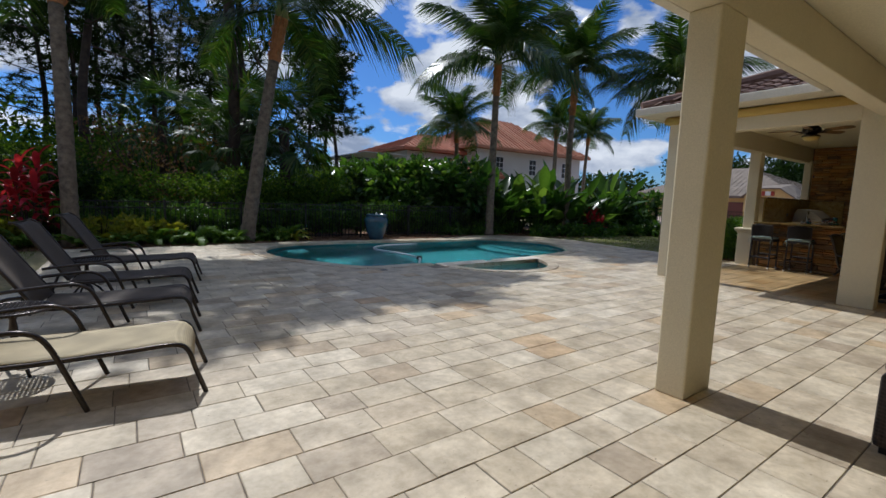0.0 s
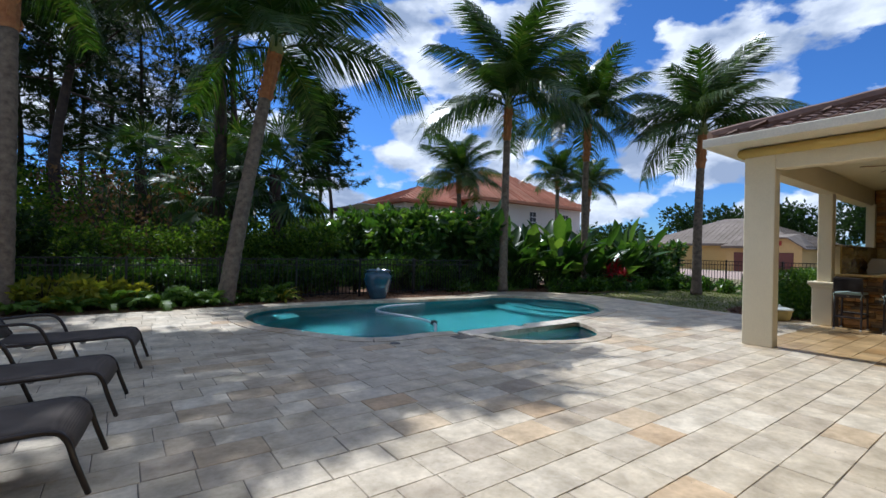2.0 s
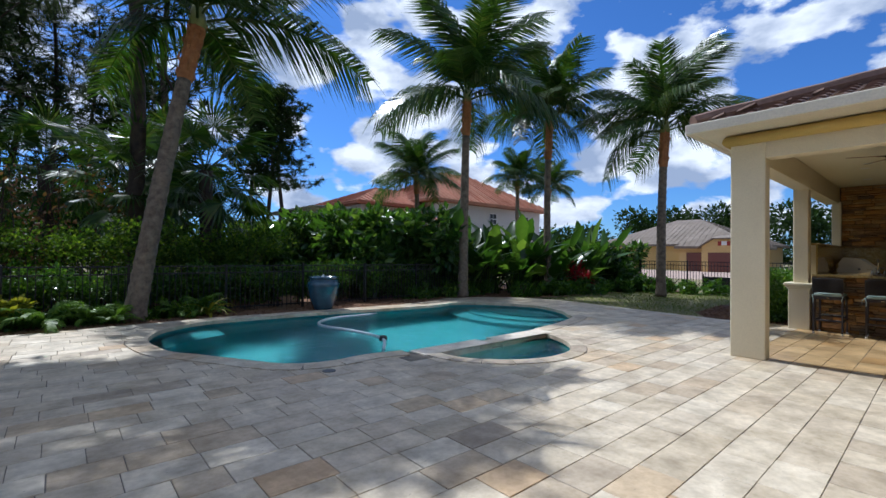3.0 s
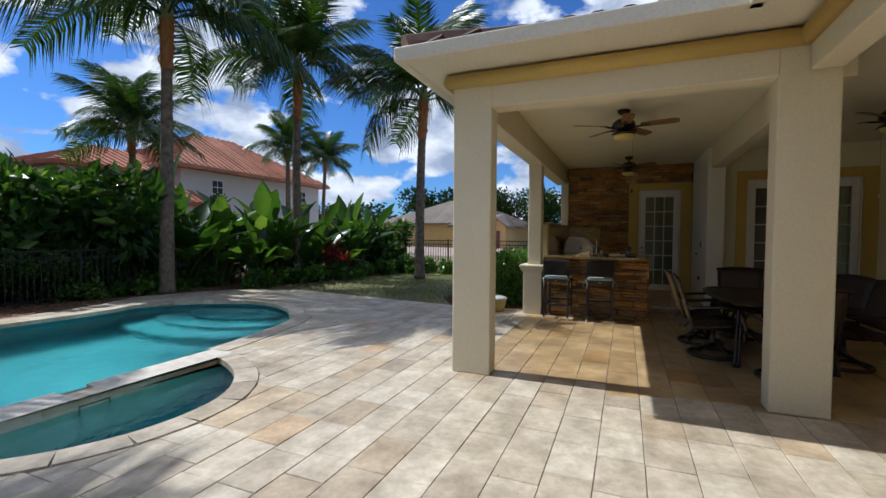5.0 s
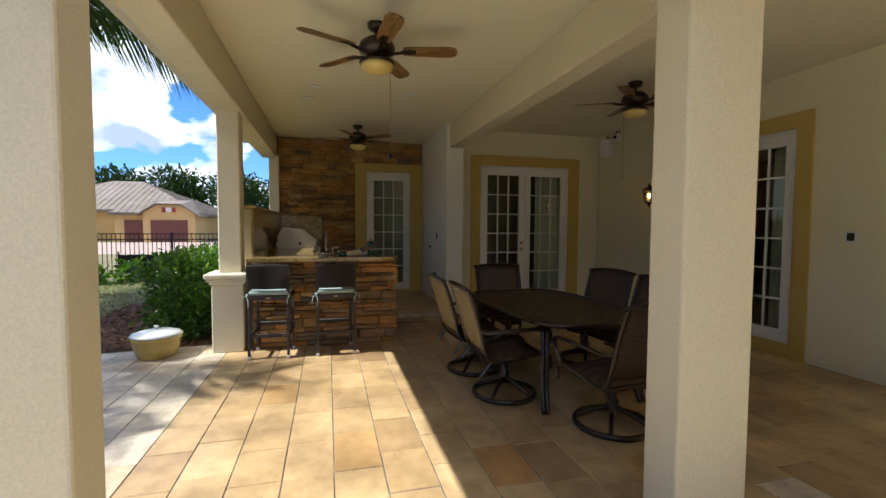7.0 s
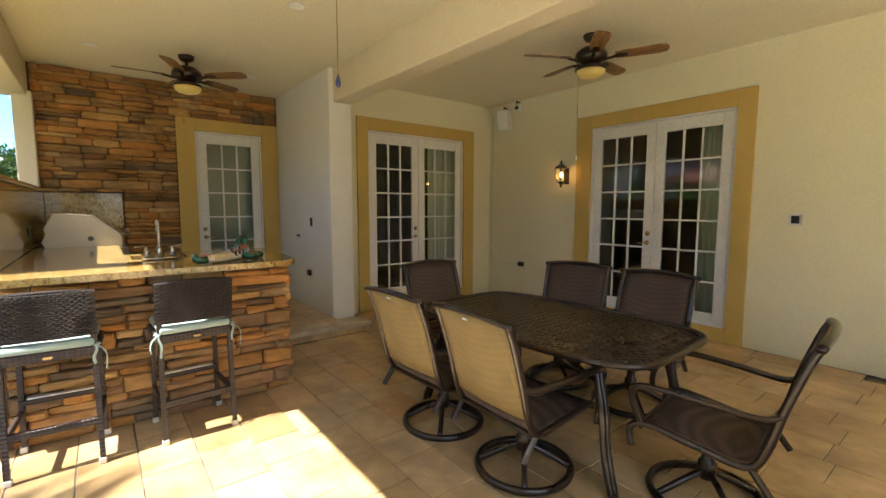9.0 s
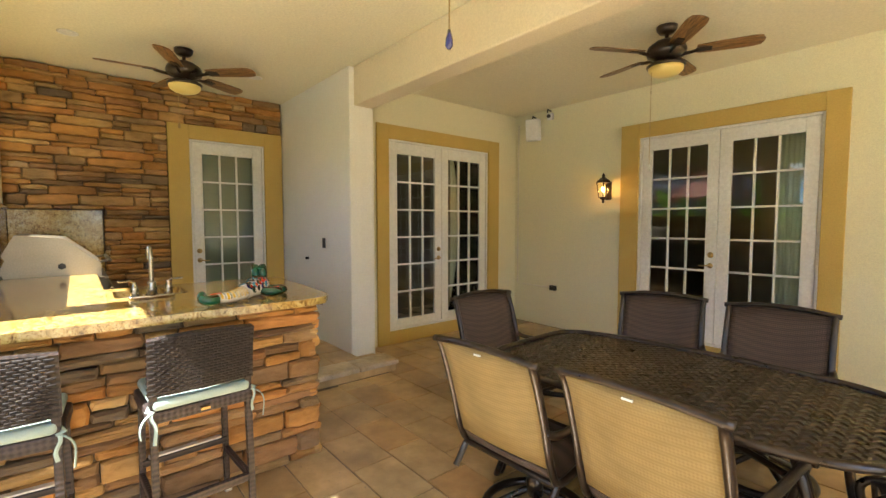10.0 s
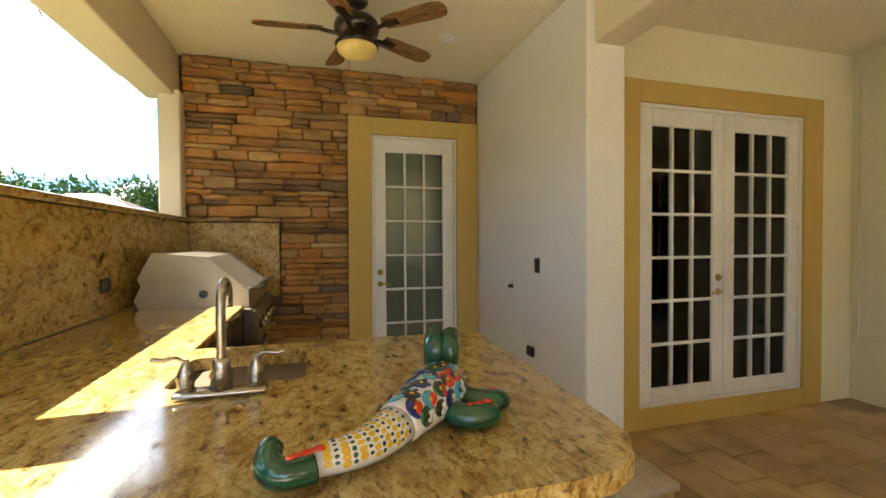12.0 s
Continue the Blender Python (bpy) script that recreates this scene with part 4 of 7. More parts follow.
def leaf_cloud(name, blobs, count, size, seed, material, flat=0.0, shell=0.55):
    """Loose leaves in ellipsoids (centre, radii); each leaf is a folded blade."""
    rnd = np.random.RandomState(seed)
    vol = np.array([b[1][0] * b[1][1] * b[1][2] for b in blobs]) ** 0.67
    pick = rnd.choice(len(blobs), count, p=vol / vol.sum())
    d = rnd.normal(size=(count, 3))
    d /= np.linalg.norm(d, axis=1)[:, None]
    rr = (shell + (1 - shell) * rnd.rand(count)) * (0.75 + 0.35 * rnd.rand(count))
    cen = np.array([b[0] for b in blobs])[pick]
    rad = np.array([b[1] for b in blobs])[pick]
    p = cen + d * rr[:, None] * rad
    ax = d * 0.7 + rnd.normal(size=(count, 3)) * 0.6
    ax[:, 2] += flat
    ax /= np.linalg.norm(ax, axis=1)[:, None]
    side = np.cross(ax, rnd.normal(size=(count, 3)))
    side /= np.linalg.norm(side, axis=1)[:, None]
    nrm = np.cross(ax, side)
    s = size * (0.6 + 0.8 * rnd.rand(count))[:, None]
    v = np.stack([p, p + ax * s * 0.5 + side * s * 0.26 + nrm * s * 0.08, p + ax * s, p + ax * s * 0.5 - side * s * 0.26 + nrm * s * 0.08], 1).reshape(-1, 3)
    i = np.arange(count) * 4
    f = np.concatenate([np.stack([i, i + 1, i + 2], 1), np.stack([i, i + 2, i + 3], 1)])
    return raw_mesh(name, v.tolist(), f.tolist(), material)


def stems(bm, n, h, spread, seed, r=0.02):
    rnd = random.Random(seed)
    for i in range(n):
        a, s = rnd.uniform(0, 6.28), spread * rnd.uniform(0.3, 1)
        tube(bm, [(0.1 * math.cos(a), 0.1 * math.sin(a), -0.05), (s * 0.4 * math.cos(a), s * 0.4 * math.sin(a), h * 0.5), (s * math.cos(a + 0.3), s * math.sin(a + 0.3), h)], r, 5, r_end=r * 0.4)
    return bm


def shrub_kind(blobs, count, size, seed, material, h, spread, name, label, category, group):
    """A first plant far below ground is never made: this returns a maker that shares the meshes."""
    foliage = leaf_cloud("foliage", blobs, count, size, seed, material)
    wood = mesh_of("woody_base", stems(bmesh.new(), 7, h, spread, seed), M["bark"])

    def make(x, y, scale=1.0, turn=0.0, z=-0.02, tall=1.0):
        s = thing(name, pose(x, y, z, 0, 0, turn) @ Matrix.Diagonal((scale, scale, scale * tall, 1)), label, category, group)
        part("foliage", foliage, None, s)
        tagged(part("woody_base", wood, None, s), kind="stuff")
        return s
    return make


def blob_set(n, r, h, seed, low=0.15):
    rnd = random.Random(seed)
    out = []
    for i in range(n):
        a, d = rnd.uniform(0, 6.28), r * 0.75 * math.sqrt(rnd.random())
        q = rnd.uniform(0.32, 0.5) * r
        out.append(((d * math.cos(a), d * math.sin(a), rnd.uniform(low, 1) * (h - q * 0.6)), (q, q, q * rnd.uniform(0.7, 1.0))))
    return out


hedge_plant = shrub_kind(blob_set(12, 0.62, 1.15, 3), 2400, 0.085, 3, M["hedge"], 1.0, 0.4, "hedge_shrub", "glossy green hedge shrub behind the fence", "shrub", "hedge along the fence")
scrub_plant = shrub_kind(blob_set(18, 1.9, 3.2, 5), 4200, 0.15, 5, M["scrub"], 2.8, 1.2, "wild_shrub", "tall wild shrub with sunlit yellow-green leaves", "shrub", "wild shrubs behind the fence")
dark_plant = shrub_kind(blob_set(16, 1.5, 2.4, 6), 3200, 0.16, 6, M["dark_leaf"], 2.2, 1.0, "wild_shrub", "wild shrub with shade put into its dark green leaves", "shrub", "wild shrubs behind the fence")
dry_plant = shrub_kind(blob_set(10, 1.6, 3.4, 8), 700, 0.12, 8, M["dead_leaf"], 3.4, 1.5, "dry_shrub", "bare brown tangled shrub", "shrub", "wild shrubs behind the fence")
yellow_plant = shrub_kind(blob_set(8, 0.55, 0.7, 9), 700, 0.17, 9, M["yellow_leaf"], 0.6, 0.3, "croton", "yellow-green croton bush in the bed", "shrub", "bed plants")
low_plant = shrub_kind(blob_set(7, 0.42, 0.45, 10), 520, 0.12, 10, M["hedge"], 0.4, 0.25, "bed_shrub", "low green bed shrub", "shrub", "bed plants")

rnd = random.Random(11)
for i in range(22):
    hedge_plant(-1.5 + i * 0.72 + rnd.uniform(-0.1, 0.1), 15.75 + rnd.uniform(-0.12, 0.2), rnd.uniform(0.85, 1.05), rnd.uniform(0, 360))
for i in range(16):
    scrub_plant(-15 + i * 1.55 + rnd.uniform(-0.5, 0.5), 19.5 + rnd.uniform(-1.0, 2.5), rnd.uniform(0.75, 1.15) * (0.62 if i > 9 else 1.0), rnd.uniform(0, 360))
for i in range(17):
    scrub_plant(-13.5 + i * 1.25 + rnd.uniform(-0.4, 0.4), 17.3 + rnd.uniform(-0.4, 0.5), rnd.uniform(0.48, 0.72), rnd.uniform(0, 360))
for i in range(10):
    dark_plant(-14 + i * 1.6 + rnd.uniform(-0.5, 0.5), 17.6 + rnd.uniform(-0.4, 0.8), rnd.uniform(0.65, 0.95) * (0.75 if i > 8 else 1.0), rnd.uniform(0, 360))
for i in range(12):
    scrub_plant(-22 + i * 3.2 + rnd.uniform(-1, 1), 25 + rnd.uniform(-1, 4), rnd.uniform(1.0, 1.5) * (0.55 if i > 7 else 1.0), rnd.uniform(0, 360))
for x, y, s in ((1.2, 18.2, 1.0), (0.2, 22.5, 1.3), (2.3, 20.0, 1.1)):
    dry_plant(x, y, s, x * 70)
for x, y, s in ((-0.1, 14.9, 1.0), (0.6, 15.0, 1.1), (1.2, 15.1, 0.9), (-2.2, 15.0, 1.0)):
    yellow_plant(x, y, s, x * 90)
for i in range(26):
    x = 10.6 + i * 0.45
    y = 14.95 + rnd.uniform(0, 0.5) if x < 14 else 13.5 - 0.17 * (x - 14) + rnd.uniform(-0.1, 0.5)
    low_plant(x, y, rnd.uniform(0.7, 1.3), rnd.uniform(0, 360))
for i in range(10):
    low_plant(1.5 + i * 0.33, 14.75 + rnd.uniform(0, 0.35), rnd.uniform(0.5, 0.9), rnd.uniform(0, 360))
for x, y, s in ((20.4, 11.9, 1.3), (21.0, 11.3, 1.4), (20.9, 10.4, 1.2), (21.3, 12.4, 1.5), (19.4, 12.6, 1.2), (21.4, 9.6, 1.3), (21.5, 8.8, 1.1)):
    low_plant(x, y, s, x * 77)


# paddle-leaved clumps
def paddle_mesh(seed, stalk, blade, width, lean):
    rnd = random.Random(seed)
    verts, faces = [], []

    def at(s):
        return Vector((lean * s ** 1.8, 0, (stalk + blade) * (s - 0.16 * lean * s ** 3)))
    s0 = stalk / (stalk + blade)
    k = 6
    for i in range(k + 1):
        p, r = at(s0 * i / k), 0.045 * (1 - 0.55 * i / k)
        verts += [p + Vector((r, 0, 0)), p + Vector((0, r, 0)), p + Vector((-r, 0, 0)), p + Vector((0, -r, 0))]
        if i:
            for j in range(4):
                a, b = (i - 1) * 4 + j, (i - 1) * 4 + (j + 1) % 4
                faces.append((a, b, b + 4, a + 4))
    n, b0 = 12, len(verts)
    for i in range(n + 1):
        t = i / n
        p = at(s0 + (1 - s0) * t)
        w = width * math.sin(math.pi * (0.08 + 0.92 * t) ** 0.75) ** 0.8 * rnd.uniform(0.86, 1.06)
        lift = 0.35 * w
        verts += [p + Vector((-lift, -w, 0.02)), p, p + Vector((-lift, w, 0.02))]
        if i:
            a = b0 + (i - 1) * 3
            faces += [(a, a + 1, a + 4, a + 3), (a + 1, a + 2, a + 5, a + 4)]
    return raw_mesh("leaf", verts, faces, M["banana"], True)


PADDLES = [paddle_mesh(1, 1.6, 1.2, 0.24, 0.8), paddle_mesh(2, 1.2, 1.15, 0.25, 1.35), paddle_mesh(3, 0.7, 1.0, 0.24, 1.5), paddle_mesh(4, 2.1, 1.25, 0.23, 0.5)]


def paddle_clump(x, y, scale, seed, n=13):
    rnd = random.Random(seed)
    c = thing("bird_of_paradise", Matrix.Translation((x, y, -0.02)), "giant bird of paradise clump with broad paddle leaves", "shrub", "paddle-leaved plants")
    for i in range(n):
        f = new("leaf", PADDLES[rnd.choice((0, 1, 1, 2, 2, 1, 0, 3))])
        f.parent = c
        f.matrix_basis = Matrix.Translation((rnd.uniform(-0.3, 0.3), rnd.uniform(-0.3, 0.3), 0)) @ pose(0, 0, 0, rnd.uniform(-14, 14), rnd.uniform(-6, 26), i * 137.5 + rnd.uniform(-20, 20)) @ Matrix.Scale(scale * rnd.uniform(0.65, 1.12), 4)


for i, (x, y, s) in enumerate(((12.7, 15.9, 1.15), (13.6, 15.4, 1.1), (14.5, 15.2, 1.2), (15.2, 14.6, 1.0), (16.2, 14.7, 1.2), (17.0, 14.1, 1.1), (17.8, 14.4, 1.2), (18.6, 13.6, 1.05), (16.6, 15.8, 1.35), (18.4, 15.2, 1.3), (14.0, 16.6, 1.35), (19.4, 13.9, 1.1), (11.3, 16.6, 0.95), (12.3, 17.6, 1.25))):
    paddle_clump(x, y, s * 0.9, 40 + i, 22)
arch_plant = shrub_kind(blob_set(14, 1.25, 2.2, 12), 2300, 0.28, 12, M["banana"], 2.0, 0.9, "broadleaf_shrub", "large glossy broad-leaved shrub", "shrub", "broadleaf shrubs")
for x, y, s in ((8.6, 20.0, 1.15), (10.0, 19.6, 1.3), (11.3, 20.2, 1.4), (12.6, 19.8, 1.35), (7.2, 20.4, 1.0), (13.0, 16.4, 0.9), (15.4, 16.4, 0.95), (17.6, 16.0, 0.95), (20.2, 14.6, 0.9), (21.5, 13.4, 0.9), (9.8, 16.8, 1.05), (11.2, 17.0, 1.3), (12.2, 16.4, 1.3), (10.6, 17.8, 1.3)):
    arch_plant(x, y, s, x * 50)


# ferns, ti plants, fan palms
FERN = frond_mesh("fern_leaf", 0.75, 0.75, 0.13, 22, 21, 0.03, M["fern"], 0.7)


def fern(x, y, s, seed):
    rnd = random.Random(seed)
    c = thing("fern", Matrix.Translation((x, y, -0.02)), "bright green arching sword fern in the bed", "fern", "bed plants")
    for i in range(14):
        f = new("fern_leaf", FERN)
        f.parent = c
        f.matrix_basis = pose(0, 0, 0.02, 0, -rnd.uniform(5, 55), i * 137.5) @ Matrix.Scale(s * rnd.uniform(0.7, 1.1), 4)


for i, (x, y, s) in enumerate(((-1.6, 14.7, 1.1), (-0.6, 14.6, 0.9), (0.3, 14.55, 0.9), (1.0, 14.6, 1.0), (1.9, 14.6, 1.15), (2.5, 14.75, 1.0), (2.9, 14.5, 0.8), (4.45, 14.85, 1.0), (4.0, 14.9, 0.8), (-2.6, 14.6, 1.2), (-3.6, 14.8, 1.2), (12.8, 14.95, 0.7), (14.4, 13.9, 0.8))):
    fern(x, y, s, 60 + i)


def strap_mesh(length, width, droop, material):
    verts, faces = [], []
    n = 6
    for i in range(n + 1):
        s = i / n
        p = Vector((length * s * (1 - 0.3 * droop * s), 0, length * (0.55 * s - droop * s * s)))
        w = width * math.sin(math.pi * (0.12 + 0.86 * s)) ** 0.8
        verts += [p + Vector((0, -w, w * 0.5)), p, p + Vector((0, w, w * 0.5))]
        if i:
            a = (i - 1) * 3
            faces += [(a, a + 1, a + 4, a + 3), (a + 1, a + 2, a + 5, a + 4)]
    return raw_mesh("leaf", verts, faces, material, True)


TI = [strap_mesh(0.5, 0.05, 0.45, M["red_leaf"]), strap_mesh(0.42, 0.06, 0.8, M["red_leaf"])]
STRAP = strap_mesh(0.8, 0.035, 0.7, M["yellow_leaf"])


def ti_plant(x, y, s, seed, canes=4):
    rnd = random.Random(seed)
    c = thing("ti_plant", pose(x, y, -0.02) @ Matrix.Scale(s, 4), "ti plant with bright crimson leaves", "shrub", "bed plants")
    for k in range(canes):
        a = k * 6.28 / canes
        h = rnd.uniform(0.7, 1.5)
        q = Vector((0.22 * math.cos(a), 0.22 * math.sin(a), h))
        part("cane", tubed([(0.06 * math.cos(a), 0.06 * math.sin(a), 0), q], 0.014, 6), M["bark"], c)
        for i in range(11):
            f = new("leaf", TI[i % 2])
            f.parent = c
            f.matrix_basis = Matrix.Translation(q - Vector((0, 0, i * 0.045))) @ pose(0, 0, 0, 0, -50 + i * 6, i * 137.5)


ti_plant(-1.45, 15.0, 1.4, 1, 6)
ti_plant(17.3, 13.35, 0.85, 3)
ti_plant(17.75, 13.2, 0.75, 4)
for i, (x, y) in enumerate(((4.6, 14.75), (-3.2, 14.7), (-2.0, 14.75))):
    c = thing("strap_plant", pose(x, y, -0.02), "strappy yellow-green bromeliad in the mulch bed", "plant", "bed plants")
    for k in range(16):
        f = new("leaf", STRAP)
        f.parent = c
        f.matrix_basis = pose(0, 0, 0, 0, -45 + 3 * k, k * 137.5)


def fan_mesh(seed):
    rnd = random.Random(seed)
    verts, faces = [], []
    for i in range(5):
        p, r = Vector((1.1 * i / 4, 0, 0.12 * (i / 4) ** 2 * -1)), 0.015
        verts += [p + Vector((0, -r, 0)), p + Vector((0, 0, r)), p + Vector((0, r, 0)), p + Vector((0, 0, -r))]
        if i:
            for j in range(4):
                a, b = (i - 1) * 4 + j, (i - 1) * 4 + (j + 1) % 4
                faces.append((a, b, b + 4, a + 4))
    tip = Vector((1.1, 0, -0.12))
    for k in range(26):
        a = math.radians(-125 + 250 * k / 25)
        d = Vector((math.cos(a), math.sin(a), -0.15))
        s = Vector((-math.sin(a), math.cos(a), 0)) * 0.028
        l = 0.85 * rnd.uniform(0.85, 1.1) * (0.75 + 0.25 * math.cos(a))
        b = len(verts)
        verts += [tip, tip + d * l * 0.55 - s + Vector((0, 0, 0.03)), tip + d * l * 0.55 + s, tip + d * l + Vector((0, 0, -l * rnd.uniform(0.15, 0.5)))]
        faces += [(b, b + 1, b + 3, b + 2)]
    return raw_mesh("fan_leaf", verts, faces, M["frond"])


FANS = [fan_mesh(1), fan_mesh(2)]


def fan_palm(x, y, h, s, seed):
    rnd = random.Random(seed)
    c = thing("fan_palm", pose(x, y, -0.02), "cabbage palm with fan leaves", "palm tree", "fan palms")
    part("trunk", tubed([(0, 0, 0), (0.1, 0, h * 0.5), (0.05, 0, h)], [0.22, 0.18, 0.2], 10), M["bark"], c)
    for i in range(26):
        f = new("fan_leaf", FANS[i % 2])
        f.parent = c
        f.matrix_basis = Matrix.Translation((0.05, 0, h)) @ pose(0, 0, 0, rnd.uniform(-20, 20), -(75 - 5.2 * i + rnd.uniform(-8, 8)), i * 137.5) @ Matrix.Scale(s * rnd.uniform(0.85, 1.1), 4)


for i, (x, y, h, s) in enumerate(((3.6, 19.5, 3.3, 1.2), (5.3, 18.6, 3.9, 1.25), (4.6, 22.0, 4.6, 1.2), (6.2, 21.0, 2.6, 1.1), (1.6, 23.0, 4.2, 1.2))):
    fan_palm(x, y, h, s, 80 + i)


for x, y, sc_ in ((10.4, 28.5, 1.0), (12.2, 29.5, 1.05), (8.6, 27.5, 0.95)):
    scrub_plant(x, y, sc_, x * 70)


# pines
def pine_meshes(seed, h, first, spread):
    rnd = random.Random(seed)
    wood = bmesh.new()
    n = 14
    sway = [Vector((0.15 * math.sin(i * 0.7 + seed), 0.15 * math.cos(i * 0.5 + seed), h * i / n)) for i in range(n + 1)]
    tube(wood, sway, [0.13 * (1 - 0.8 * i / n) + 0.02 for i in range(n + 1)], 8)
    verts, faces = [], []

    def tuft(p, s):
        for _ in range(17):
            d = Vector((rnd.gauss(0, 1), rnd.gauss(0, 1), rnd.gauss(0.35, 0.8))).normalized() * s * rnd.uniform(0.6, 1.1)
            w = d.orthogonal().normalized() * 0.024
            b = len(verts)
            verts.extend([p - w, p + w, p + d + Vector((0, 0, -0.05))])
            faces.append((b, b + 1, b + 2))
    for k in range(30):
        s = first + (1 - first) * (k / 29) ** 0.9
        p = sway[min(int(s * n), n - 1)].lerp(sway[min(int(s * n) + 1, n)], s * n % 1)
        a = k * 2.4 + rnd.uniform(-0.6, 0.6)
        l = spread * (1.05 - 0.75 * s) * rnd.uniform(0.45, 1.25)
        d = Vector((math.cos(a), math.sin(a), 0))
        pts = [p, p + d * l * 0.5 + Vector((0, 0, l * rnd.uniform(-0.05, 0.15))), p + d * l + Vector((0, 0, l * rnd.uniform(0.05, 0.35)))]
        tube(wood, pts, 0.045 * (1.2 - s), 5, r_end=0.01)
        for j in range(7):
            t = 0.35 + 0.65 * j / 6
            q = pts[0].lerp(pts[1], t * 2) if t < 0.5 else pts[1].lerp(pts[2], t * 2 - 1)
            for _ in range(3):
                tuft(q + Vector((rnd.gauss(0, 0.28), rnd.gauss(0, 0.28), rnd.gauss(0.1, 0.2))), 0.36)
    return mesh_of("trunk", wood, M["bark"], True), raw_mesh("crown", verts, faces, M["needle"])


PINES = [pine_meshes(1, 13.0, 0.35, 3.6), pine_meshes(2, 11.0, 0.45, 3.0), pine_meshes(3, 14.5, 0.30, 3.2)]


def pine(x, y, k, s, turn):
    c = thing("pine_tree", pose(x, y, -0.05, 0, 0, turn) @ Matrix.Scale(s, 4), "tall slash pine with open irregular crown", "tree", "pines behind the fence")
    part("trunk", PINES[k][0], None, c)
    part("crown", PINES[k][1], None, c)


for i, (x, y, k, s) in enumerate(((-9.5, 24, 0, 1.05), (-7.0, 27, 2, 0.95), (-5.0, 23.5, 1, 1.05), (-3.0, 28, 0, 1.0), (-1.6, 25, 2, 0.85), (0.3, 29, 1, 1.15), (1.8, 27, 0, 0.95), (3.4, 31, 2, 0.9), (5.0, 29, 1, 1.0), (13.8, 33, 1, 1.14), (-12, 21, 2, 1.0), (-14, 28, 0, 1.1), (-0.8, 33, 2, 1.0), (-10.5, 32, 2, 1.1), (7.0, 34, 0, 0.75), (-17, 24, 1, 1.2), (6.3, 26.5, 1, 0.7), (-19, 18, 0, 1.0), (9.0, 40, 2, 0.6))):
    pine(x, y + 4.0, k, s * 1.12, i * 67)
# First two pines are added to shade the deck; last two fill woods
for i, (x, y, s) in enumerate(((-0.8, 25.6, 1.5), (5.6, 26.5, 1.5), (14.6, 37.0, 1.25), (12.9, 38.5, 1.3))):
    pine(x, y, 1, s, i * 81)
big = thing("tall_pine", pose(3.6, 18.6, -0.05), "very tall dark pine with bare trunk and one long low limb", "tree")
bb = tubed([(0, 0, 0), (0.05, 0.05, 5), (-0.1, 0.1, 10), (0.2, 0.1, 14), (0.3, 0, 17.0)], [0.21, 0.19, 0.17, 0.13, 0.05], 9)
tube(bb, smooth_path([(0, 0.05, 6.6), (0.5, 0.2, 6.9), (1.0, 0.2, 6.1), (1.7, 0.1, 5.7), (2.3, 0.2, 5.9), (2.8, 0.2, 5.6)], 4), 0.06, 6, r_end=0.015)
# Crown is out of view; height and spread are set to shade the deck
crown_blobs, brnd = [], random.Random(77)
for i in range(22):
    a, l, h = i * 2.4, brnd.uniform(1.5, 5.2), 12.0 + 4.3 * i / 21
    e = Vector((l * 0.78 * math.cos(a) - 1.3, l * 0.45 * math.sin(a) + 0.9, h + 0.5))
    tube(bb, [(0.1, 0.1, h - 0.8), e * 0.5 + Vector((0.1, 0, h * 0.5 - 0.2)), e], 0.07, 5, r_end=0.015)
    crown_blobs.append((tuple(e), (brnd.uniform(0.8, 1.4), brnd.uniform(0.7, 1.2), brnd.uniform(0.3, 0.5))))
part("trunk", bb, M["bark"], big, smooth=True)
part("crown", leaf_cloud("crown", crown_blobs, 10500, 0.27, 31, M["needle"], shell=0.2), None, big)

# woods and trees far off
FAR = leaf_cloud("far_woods", blob_set(26, 7.0, 7.0, 33, 0.25), 5200, 0.75, 33, M["scrub"])
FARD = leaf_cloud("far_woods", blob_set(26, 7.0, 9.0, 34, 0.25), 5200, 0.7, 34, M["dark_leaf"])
k = 0
for r, n, hs in ((62, 26, 1.0), (85, 30, 1.1)):
    for i in range(n):
        a = math.radians(-62 + 248 * i / n)
        x, y = 8 + r * math.cos(a), 8 + r * math.sin(a)
        if 30 < x < 72 and -5 < y < 28:
            continue
        f = new("far_woods", FAR if (i + k) % 3 == 0 else FARD)
        f.matrix_basis = pose(x, y, 0, 0, 0, i * 47) @ Matrix.Diagonal((1, 1, (0.62 if (x > 15) else 1.15) * (0.8 + 0.3 * math.sin(i * 2.1)), 1))
        tagged(f, "distant mixed woodland", "trees", "far woods", "stuff")
    k += 1


